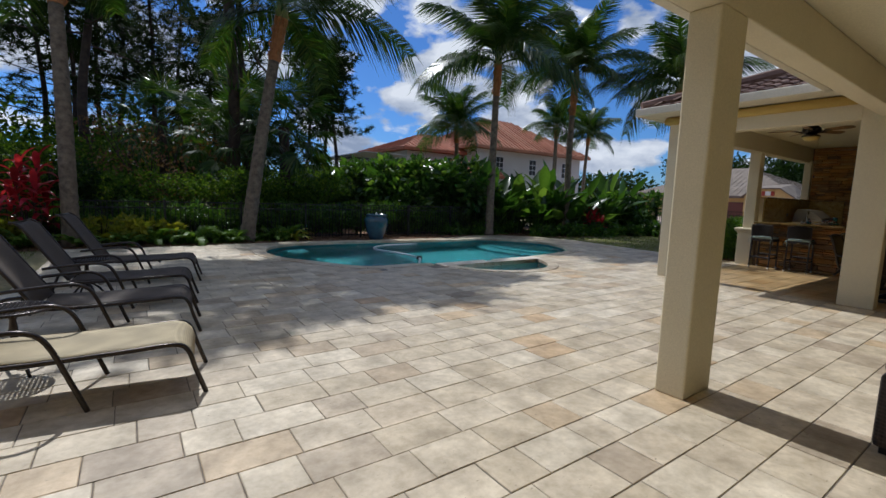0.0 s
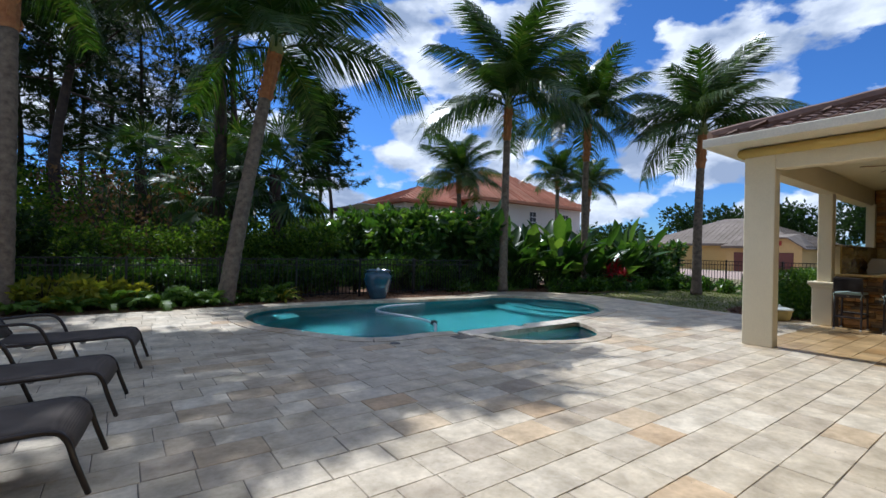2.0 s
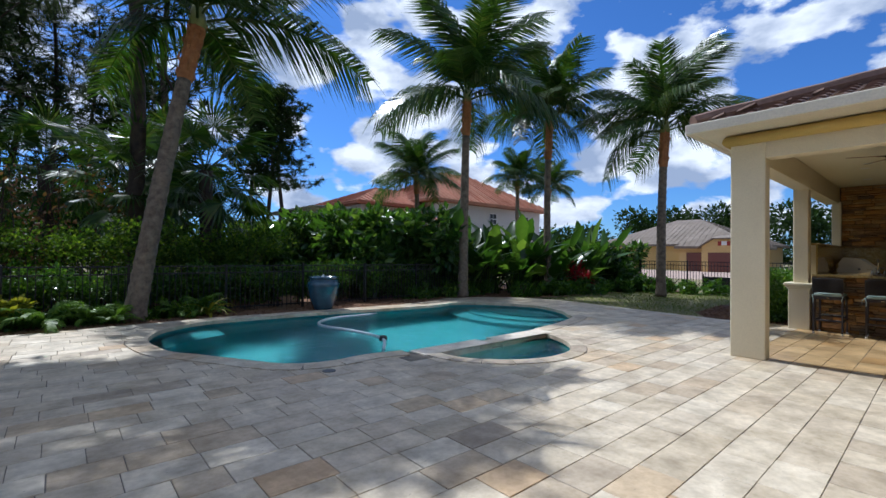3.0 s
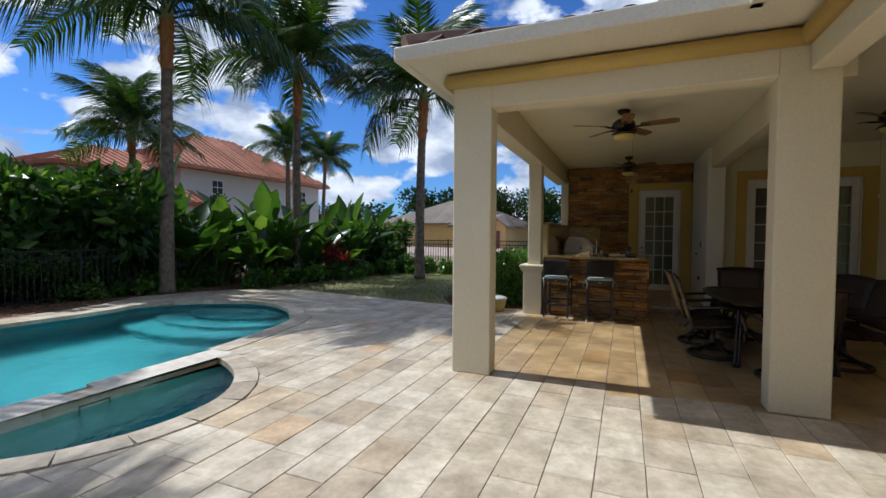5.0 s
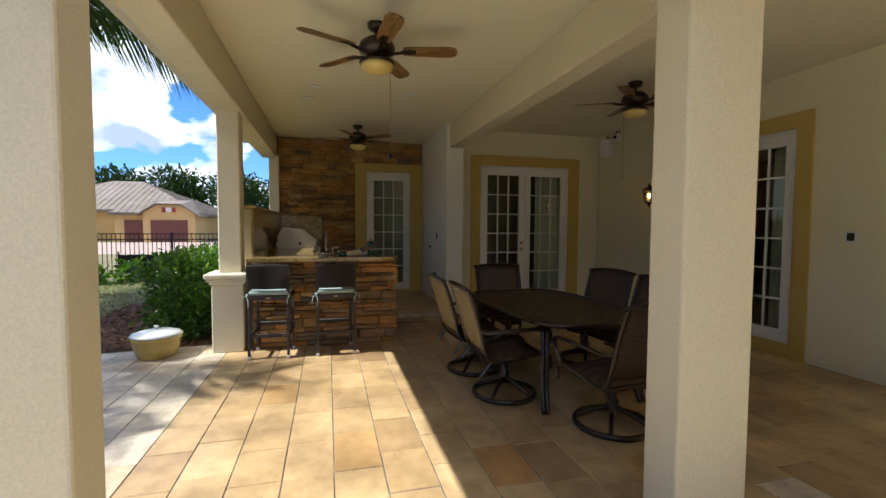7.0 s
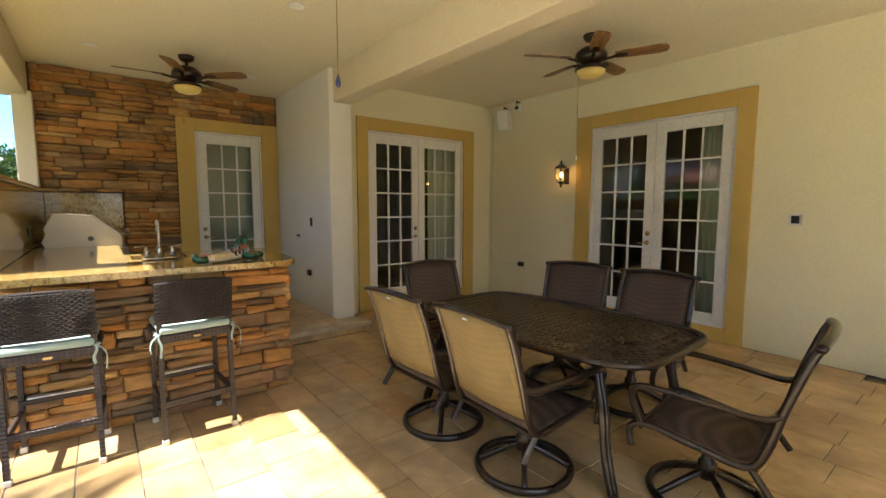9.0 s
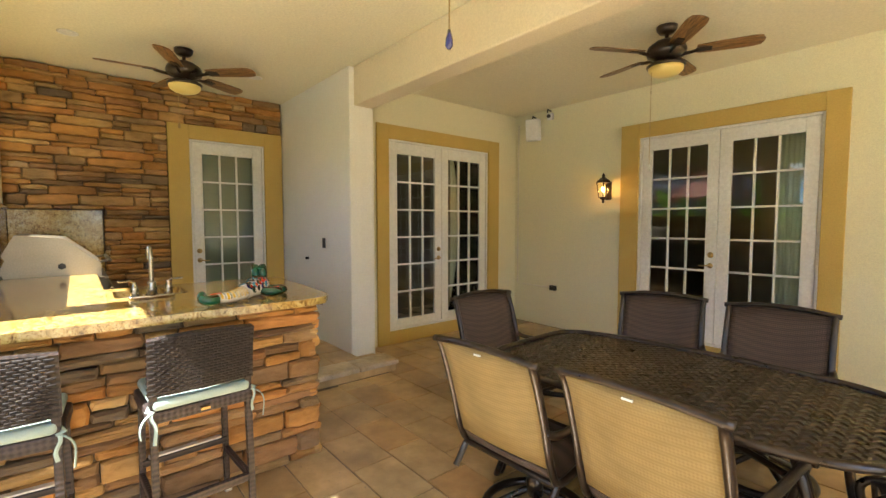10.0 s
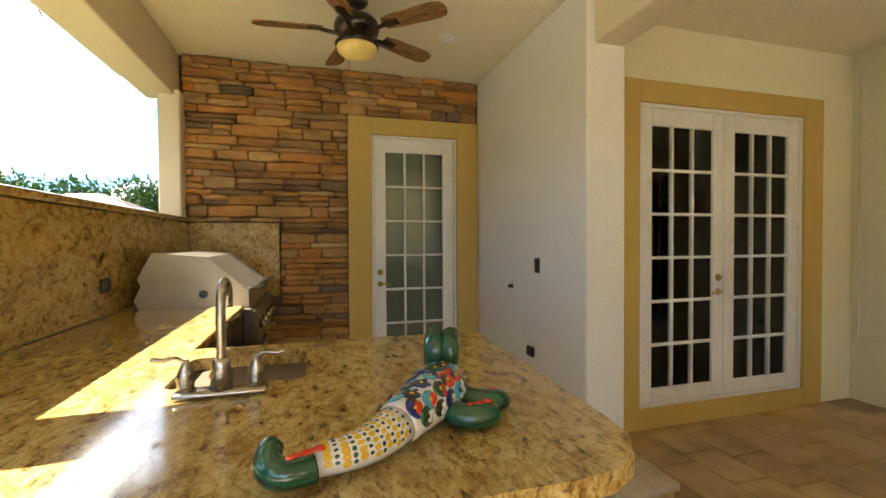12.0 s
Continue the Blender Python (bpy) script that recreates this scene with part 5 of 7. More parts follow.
# fence
def fence(name, p0, p1, h, n_posts, label, spacing=0.115, parts_from=0.0, parts_to=1e9):
    p0, p1 = Vector((*p0, 0)), Vector((*p1, 0))
    L = (p1 - p0).length
    ang = math.degrees(math.atan2(p1.y - p0.y, p1.x - p0.x))
    f = thing(name, pose(p0.x, p0.y, -0.03, 0, 0, ang), label, "fence")
    picket = mesh_of("picket", boxed(-0.008, 0.008, -0.008, 0.008, 0.06, h - 0.01), M["black_metal"])
    pm = bmesh.new()
    box(pm, -0.026, 0.026, -0.026, 0.026, 0, h + 0.03, 0.004, 1)
    box(pm, -0.031, 0.031, -0.031, 0.031, h + 0.03, h + 0.05, 0.006, 1)
    post = mesh_of("post", pm, M["black_metal"])
    for i in range(n_posts + 1):
        part("post", post, None, f).location = (L * i / n_posts, 0, 0)
    for z in (0.12, h - 0.16, h):
        part("rail", boxed(0, L, -0.014, 0.014, z - 0.014, z + 0.014), M["black_metal"], f)
    verts, faces, x = [], [], spacing
    while x < L:
        if parts_from <= x <= parts_to:
            part("picket", picket, None, f).location = (x, 0, 0)
        else:
            b = len(verts)
            verts += [(x + i, j, z) for z in (0.06, h - 0.01) for i, j in ((-0.008, -0.008), (0.008, -0.008), (0.008, 0.008), (-0.008, 0.008))]
            faces += [(b + i, b + (i + 1) % 4, b + 4 + (i + 1) % 4, b + 4 + i) for i in range(4)]
        x += spacing
    if verts:
        tagged(part("picket_row", raw_mesh("picket_row", verts, faces, M["black_metal"]), None, f), kind="stuff")
    return f


fence("picket_fence", (-16, 15.15), (22.3, 15.15), 1.12, 20, "black aluminium picket fence behind the pool", 0.115, 16.0, 31.0)
fence("picket_fence", (22.3, 15.1), (22.3, -3.0), 1.27, 9, "black aluminium picket fence beside the lawn", 0.115, 2.0, 13.0)

fab = thing("fence_fabric", pose(22.42, 4.5, -0.03), "sagging black erosion fabric staked behind the fence", "fabric")
part("cloth", sheet(bmesh.new(), [[(0.03 * math.sin(i * 0.9), i * 0.5, z + (0.04 * math.sin(i * 0.7) if z > 0.1 else 0)) for i in range(13)] for z in (0.0, 0.3, 0.62)], 0.01), M["black_plastic"], fab)
for i in range(4):
    part("stake", boxed(0.04, 0.08, i * 2.0, i * 2.0 + 0.04, 0, 0.75, 0.004, 1), M["bark"], fab)

# clipped hedge and lidded pot beside the bar
hb = [((14.25 + 0.5 * i, 6.35 + 0.28 * j, 0.3 + 0.5 * k2), (0.42, 0.36, 0.36)) for i in range(5) for j in range(2) for k2 in range(2)]
hg = thing("clipped_hedge", None, "dense clipped glossy green hedge", "hedge")
part("foliage", leaf_cloud("foliage", hb, 15000, 0.075, 51, M["hedge"], shell=0.7), None, hg)
sb = bmesh.new()
for i in range(5):
    stems(sb, 4, 0.9, 0.3, i, 0.014)
bmesh.ops.translate(sb, verts=sb.verts[:], vec=(15.0, 6.5, 0))
part("woody_base", sb, M["bark"], hg)

pot = thing("lidded_pot", pose(13.33, 6.50, 0) @ Matrix.Scale(0.85, 4), "low mustard glazed pot with white lid", "pot")
part("bowl", lathed([(0.20, 0), (0.23, 0.015), (0.27, 0.14), (0.29, 0.24), (0.305, 0.25), (0.30, 0.29), (0.26, 0.295)], 32), M["glaze_yellow"], pot, smooth=True)
part("lid", lathed([(0.31, 0.292), (0.315, 0.305), (0.27, 0.335), (0.16, 0.362), (0.06, 0.372), (0.02, 0.374)], 32), M["glaze_white"], pot, "white glazed lid", True)
part("knob", lathed([(0.022, 0.370), (0.02, 0.385), (0.035, 0.40), (0.028, 0.418), (0.008, 0.424)], 16), M["glaze_white"], pot, smooth=True)

urn = thing("urn", pose(7.17, 14.34, -0.02), "tall blue glazed fountain urn behind the pool", "urn")
part("body", lathed([(0.22, 0), (0.25, 0.03), (0.34, 0.30), (0.40, 0.56), (0.41, 0.68), (0.36, 0.76), (0.33, 0.78), (0.38, 0.81), (0.385, 0.84), (0.33, 0.845), (0.31, 0.78), (0.05, 0.77)], 32), M["glaze_blue"], urn, smooth=True)
part("bubbler", lathed([(0.05, 0.775), (0.05, 0.85), (0.03, 0.88), (0.01, 0.90)], 14), M["glaze_white"], urn, smooth=True)

hose = thing("pool_hose", None, "pale pool cleaner hose floating in the pool", "hose")
part("tube", tubed(smooth_path([(8.25, 13.48, -0.12), (7.76, 13.3, -0.10), (6.98, 13.21, -0.09), (6.39, 12.87, -0.09), (6.2, 12.3, -0.09), (6.4, 11.42, -0.09), (6.41, 10.46, -0.09), (6.02, 9.78, -0.12), (5.73, 9.5, -0.6)], 8), 0.028, 8), M["hose"], hose, smooth=True)
part("float", lathed([(0.02, -0.06), (0.07, -0.04), (0.07, 0.04), (0.02, 0.06)], 12, pose(6.39, 10.36, -0.09, 90, 0, 20)), M["black_plastic"], hose, smooth=True)


# neighbouring houses
def hip_roof(parent, x0, x1, y0, y1, z, h, over, material, ridge_along="x", rib=0.09):
    x0, x1, y0, y1 = x0 - over, x1 + over, y0 - over, y1 + over
    bm = bmesh.new()
    if ridge_along == "x":
        d = (y1 - y0) / 2
        r0, r1 = (x0 + d, (y0 + y1) / 2, z + h), (max(x1 - d, x0 + d + 0.1), (y0 + y1) / 2, z + h)
    else:
        d = (x1 - x0) / 2
        r0, r1 = ((x0 + x1) / 2, y0 + d, z + h), ((x0 + x1) / 2, max(y1 - d, y0 + d + 0.1), z + h)
    c = [bm.verts.new(p) for p in ((x0, y0, z), (x1, y0, z), (x1, y1, z), (x0, y1, z))]
    e = [bm.verts.new(p + Vector((0, 0, -0.25))) for p in (v.co.copy() for v in c)]
    a, b = bm.verts.new(r0), bm.verts.new(r1)
    if ridge_along == "x":
        for f in ((c[0], c[1], b, a), (c[1], c[2], b), (c[2], c[3], a, b), (c[3], c[0], a)):
            bm.faces.new(f)
    else:
        for f in ((c[0], c[1], a), (c[1], c[2], b, a), (c[2], c[3], b), (c[3], c[0], a, b)):
            bm.faces.new(f)
    for i in range(4):
        bm.faces.new((e[i], e[(i + 1) % 4], c[(i + 1) % 4], c[i]))
    bm.faces.new(e)
    roof = part("roof", bm, material, parent)
    lines = bmesh.new()
    for k in range(int((x1 - x0) / 0.55)):
        x = x0 + 0.3 + k * 0.55
        run = min(x - x0, x1 - x, (y1 - y0) / 2)
        if run > 0.3:
            tube(lines, [(x, y0, z + 0.02), (x, y0 + run, z + h * run / ((y1 - y0) / 2 if ridge_along == "x" else max((x1 - x0) / 2, 0.1)) + 0.02)], rib, 5, caps=False)
    for k in range(int((y1 - y0) / 0.55)):
        y = y0 + 0.3 + k * 0.55
        run = min(y - y0, y1 - y, (x1 - x0) / 2)
        if run > 0.3:
            tube(lines, [(x0, y, z + 0.02), (x0 + run, y, z + h * run / ((y1 - y0) / 2 if ridge_along == "x" else (x1 - x0) / 2) + 0.02)], rib, 5, caps=False)
    if len(lines.verts):
        tagged(part("tile_rib", lines, material, roof), kind="stuff")
    return roof


def far_window(parent, m, w, h):
    win = part("window", boxed(-w / 2, w / 2, -0.03, 0.05, 0, h), M["white"], parent)
    win.matrix_basis = m
    for i in range(2):
        for j in range(3):
            part("pane", boxed(-w / 2 + 0.06 + i * (w - 0.06) / 2, -w / 2 + i * (w - 0.06) / 2 + (w - 0.06) / 2, -0.05, -0.035, 0.06 + j * (h - 0.06) / 3, j * (h - 0.06) / 3 + (h - 0.06) / 3), M["black_plastic"], win)
    return win


wh = thing("white_house", pose(0, 0, 0), "two-storey white stucco house with terracotta roof", "house")
HX0, HX1, HY0, HY1 = 26.5, 41.5, 33.0, 44.0
part("wall", boxed(HX0, HX1, HY0, HY1, 0, 6.2), M["house_white"], wh)
hip_roof(wh, HX0, HX1, HY0, HY1, 6.3, 3.7, 0.8, M["terracotta"])
part("wall", boxed(20.4, HX0 - 0.02, 35.0, 43.0, 0, 5.6), M["house_white"], wh)
hip_roof(wh, 20.4, 31.0, 35.0, 43.0, 5.7, 1.9, 0.8, M["terracotta"])
part("wall", boxed(21.5, 27.5, 30.5, 34.98, 0, 3.4), M["house_white"], wh)
hip_roof(wh, 21.5, 27.5, 30.5, 34.9, 3.5, 1.3, 0.5, M["terracotta"])
for x, y, z in ((21.4, 35.0, 3.6), (24.8, 35.0, 3.6), (29.5, 33.0, 3.9), (34.0, 33.0, 3.9), (39.0, 33.0, 3.9)):
    far_window(wh, pose(x, y, z), 1.0, 1.6)
for y in (37.5, 41):
    far_window(wh, pose(20.4, y, 3.6, 0, 0, -90), 1.0, 1.6)
for x in (22.8, 25.6):
    far_window(wh, pose(x, 30.5, 0.8), 1.4, 2.1)

sc = thing("screen_enclosure", None, "pale screened pool enclosure of the neighbouring house", "enclosure")
part("roof_panel", sheet(bmesh.new(), [[(11.8, 32.5, 3.9), (14.5, 31.0, 4.6), (18.2, 31.0, 4.6)], [(11.8, 41, 3.9), (14.5, 41, 4.6), (18.2, 41, 4.6)]], 0.05), M["screen_roof"], sc)
for x in (12.5, 14.6, 16.8, 19.0):
    part("post", boxed(x - 0.06, x + 0.06, 31.4, 31.52, 0, 4.2), M["bronze"], sc)
part("beam", boxed(12.4, 19.1, 31.38, 31.5, 4.0, 4.16), M["bronze"], sc)
part("back_wall", boxed(12.5, 19.0, 41.2, 41.4, 0, 4.0), M["bronze"], sc)

yh = thing("yellow_house", pose(52, 0, 0), "yellow stucco house with grey tile roof and brown garage doors", "house")
part("wall", boxed(4, 18, 17.2, 34, 0, 2.95), M["house_yellow"], yh)
hip_roof(yh, 4, 18, 17.2, 34, 2.95, 3.3, 0.6, M["grey_roof"], "y", 0.022)
part("garage_wing", boxed(0.6, 5, 16.4, 22.8, 0, 2.6), M["house_yellow"], yh)
hip_roof(yh, 0.6, 9, 16.4, 22.8, 2.62, 1.9, 0.4, M["grey_roof"], "x", 0.022)
gb = bmesh.new()
prism(gb, [(16.25, 0), (20.4, 0), (20.4, 2.6), (19.3, 3.3), (17.4, 3.3), (16.25, 2.55)], -0.05, 0.58)
bmesh.ops.transform(gb, matrix=Matrix(((0, 0, 1, 0), (1, 0, 0, 0), (0, 1, 0, 0), (0, 0, 0, 1))), verts=gb.verts[:])
part("gable", gb, M["house_yellow"], yh)
part("gable_roof", sheet(bmesh.new(), [[(-0.35, 15.8, 2.32), (-0.35, 17.3, 3.42), (-0.35, 19.4, 3.42), (-0.35, 20.8, 2.45)], [(2.6, 15.8, 2.36), (3.2, 17.3, 3.9), (3.2, 19.4, 3.9), (2.6, 20.8, 2.5)]], 0.1), M["grey_roof"], yh)
part("garage_door", boxed(-0.1, -0.055, 16.85, 19.8, 0, 1.95, 0.02), M["garage_door"], yh)
part("garage_door", boxed(0.5, 0.595, 20.55, 22.05, 0, 1.95, 0.02), M["garage_door"], yh)
for y in (17.95, 18.75):
    part("shutter", boxed(-0.12, -0.055, y - 0.15, y + 0.15, 2.65, 3.08, 0.01), M["shutter_red"], yh)
part("vent", boxed(-0.10, -0.055, 18.12, 18.58, 2.68, 3.08), M["white"], yh)
solid("road", boxed(34, 52, 8, 34, -0.034, -0.02), M["road"], "pinkish paver driveway and street", "road")
ATREE = leaf_cloud("crown", blob_set(20, 3.2, 3.6, 36, 0.2), 3000, 0.35, 36, M["dark_leaf"])
for x, y, s, h in ((72, 14, 1.5, 3.4), (74, 22, 1.5, 4.0), (70, 8, 1.35, 2.6), (76, 29, 1.5, 4.0), (68, 2, 1.2, 2.2), (72, 34, 1.5, 4)):
    t = thing("oak_tree", pose(x, y, 0), "rounded dark green tree behind the yellow house", "tree", "trees behind the yellow house")
    part("trunk", tubed([(0, 0, -0.1), (0.1, 0, h * 0.6), (0, 0, h + 2)], [0.35, 0.28, 0.15], 8), M["bark"], t)
    c = part("crown", ATREE, None, t)
    c.matrix_basis = Matrix.Translation((0, 0, h - 0.5)) @ Matrix.Scale(s, 4)

# ---- outdoor kitchen ----
TOP = 1.12
body = thing("bar_counter", None, "outdoor bar faced in stacked ledgestone", "bar")
core = bmesh.new()
box(core, 13.42, 14.16, 3.79, 5.56, 0, TOP - 0.045)
box(core, 14.161, 15.42, 4.90, 5.5, 0, TOP - 0.045)
part("core", core, M["stone_bed"], body)
knee = thing("wall_kitchen_low", None, "low kitchen wall with granite backsplash", "wall", kind="structure")
part("masonry", boxed(13.77, 16.998, 5.53, 5.86, 0, 1.70), M["stucco"], knee)
part("backsplash", boxed(13.62, 16.99, 5.500, 5.528, TOP, 1.70, 0.004, 1), M["granite"], knee, "gold granite backsplash")
part("sill", boxed(13.60, 16.79, 5.47, 5.86, 1.702, 1.742, 0.012), M["granite"], knee, "granite ledge on the low wall")
part("outlet", boxed(15.18, 15.30, 5.488, 5.499, 1.25, 1.33, 0.006, 1), M["black_plastic"], knee)


def outline_slab(outline, holes, z0, z1):
    bm = sheet_with_holes(outline, holes, z1)
    r = bmesh.ops.extrude_face_region(bm, geom=bm.faces[:])
    vs = [v for v in r["geom"] if isinstance(v, bmesh.types.BMVert)]
    bmesh.ops.translate(bm, verts=vs, vec=(0, 0, z0 - z1))
    return bm


corner = [(13.06, 3.97), (13.07, 3.88), (13.11, 3.81), (13.18, 3.765), (13.27, 3.75)]
sink_hole = [(13.80, 4.42), (14.10, 4.42), (14.12, 4.44), (14.12, 4.78), (14.10, 4.80), (13.80, 4.80), (13.78, 4.78), (13.78, 4.44)]
ctop = thing("countertop", None, "polished gold granite countertop with rounded corner", "countertop")
slab_outline = corner + [(14.24, 3.70), (14.27, 3.73), (14.27, 5.498), (13.9, 5.498), (13.9, 5.495), (13.78, 5.495), (13.78, 5.50), (13.06, 5.50)]
cs = outline_slab(slab_outline, [sink_hole], TOP - 0.042, TOP)
part("bar_slab", cs, M["granite"], ctop)
part("grill_slab", boxed(14.272, 15.45, 4.83, 5.498, TOP - 0.042, TOP, 0.004, 1), M["granite"], ctop)
sk = thing("sink", None, "small undermount stainless steel bar sink", "sink")
bm = boxed(13.77, 14.13, 4.41, 4.81, TOP - 0.20, TOP - 0.043, 0.02)
bmesh.ops.delete(bm, geom=[f for f in bm.faces if f.normal.z > 0.9 and f.calc_center_median().z > TOP - 0.06], context="FACES")
part("basin", bm, M["nickel"], sk, smooth=True)
part("drain", lathed([(0.035, TOP - 0.198), (0.035, TOP - 0.194), (0.01, TOP - 0.196)], 14, pose(13.95, 4.6, 0)), M["nickel"], sk)

fc = thing("faucet", pose(13.69, 4.63, TOP, 0, 0, 0), "brushed nickel gooseneck faucet with two lever handles", "faucet")
part("base_plate", boxed(-0.03, 0.03, -0.115, 0.115, 0, 0.022, 0.010), M["nickel"], fc, smooth=True)
part("spout", tubed(smooth_path([(0, 0, 0.06), (0, 0, 0.16), (0, 0, 0.235), (0.025, 0, 0.285), (0.07, 0, 0.295), (0.10, 0, 0.265), (0.105, 0, 0.22)], 5), 0.0125, 12), M["nickel"], fc, smooth=True)
part("collar", lathed([(0.030, 0.02), (0.026, 0.045), (0.031, 0.055), (0.022, 0.075), (0.024, 0.09), (0.016, 0.10)], 18), M["nickel"], fc, smooth=True)
for s in (-1, 1):
    h = part("handle_base", lathed([(0.024, 0.02), (0.020, 0.035), (0.023, 0.05), (0.018, 0.072), (0.011, 0.088), (0.009, 0.10)], 18, pose(0, s * 0.085, 0)), M["nickel"], fc, smooth=True)
    part("lever", tubed(smooth_path([(0, s * 0.085, 0.092), (-0.005, s * 0.105, 0.108), (-0.01, s * 0.135, 0.106), (-0.012, s * 0.16, 0.110)], 4), [0.008, 0.008, 0.0075, 0.007, 0.0068, 0.0068, 0.007, 0.0075, 0.008, 0.0085, 0.009, 0.009, 0.007], 10, flat=0.7), M["nickel"], h, smooth=True)

gr = thing("grill", pose(15.46, 4.78, 0), "built-in stainless steel gas grill with closed hood", "grill")
part("cabinet", boxed(0.0, 0.95, 0.06, 0.72, 0.0, 1.05, 0.008), M["steel"], gr)
part("control_panel", boxed(-0.01, 0.96, -0.03, 0.06, 0.86, 1.09, 0.015), M["steel"], gr)
for i in range(5):
    kb = lathed([(0.030, 0), (0.028, 0.03), (0.02, 0.036)], 16, pose(0.12 + i * 0.18, -0.03, 0.975, 90))
    part("knob", kb, M["nickel"], gr, smooth=True)
part("drawer", boxed(0.05, 0.9, 0.035, 0.058, 0.45, 0.80, 0.006), M["steel"], gr)
part("door_handle", tubed([(0.15, -0.01, 0.76), (0.80, -0.01, 0.76)], 0.013, 10), M["steel"], gr, smooth=True)
hood = bmesh.new()
prof = [(0.02, 1.10), (0.02, 1.21), (0.26, 1.43), (0.56, 1.46), (0.64, 1.30), (0.62, 1.26), (0.66, 1.17), (0.62, 1.10)]
a = [hood.verts.new((0.0, y, z)) for y, z in prof]
b = [hood.verts.new((0.95, y, z)) for y, z in prof]
hood.faces.new(a)
hood.faces.new(b[::-1])
for i in range(len(prof)):
    hood.faces.new((a[i], b[i], b[(i + 1) % len(prof)], a[(i + 1) % len(prof)]))
part("hood", hood, M["hood_steel"], gr)
part("hood_handle", tubed([(0.06, -0.045, 1.23), (0.89, -0.045, 1.23)], 0.016, 10), M["steel"], gr, smooth=True)
for x in (0.08, 0.87):
    part("handle_mount", tubed([(x, -0.045, 1.23), (x, 0.035, 1.22)], 0.012, 8), M["steel"], gr)
part("side_vent", lathed([(0.028, 0), (0.028, 0.004), (0.01, 0.006)], 6, pose(-0.001, 0.28, 1.2, 0, -90)), M["black_plastic"], gr)
part("rim", boxed(-0.03, 0.98, 0.0, 0.70, 1.085, 1.10, 0.004, 1), M["steel"], gr)
back = thing("wall_slab", None, "gold granite slab on the wall behind the grill", "wall", kind="structure")
part("slab", boxed(16.945, 16.968, 4.72, 5.498, 1.0, 1.70, 0.003, 1), M["granite"], back)
side = thing("grill_side_counter", None, "short granite counter past the grill", "countertop")
part("slab", boxed(16.44, 16.94, 4.83, 5.498, TOP - 0.042, TOP, 0.006), M["granite"], side)
part("base", boxed(16.45, 16.94, 4.90, 5.49, 0.0, TOP - 0.043), M["stone_bed"], side)


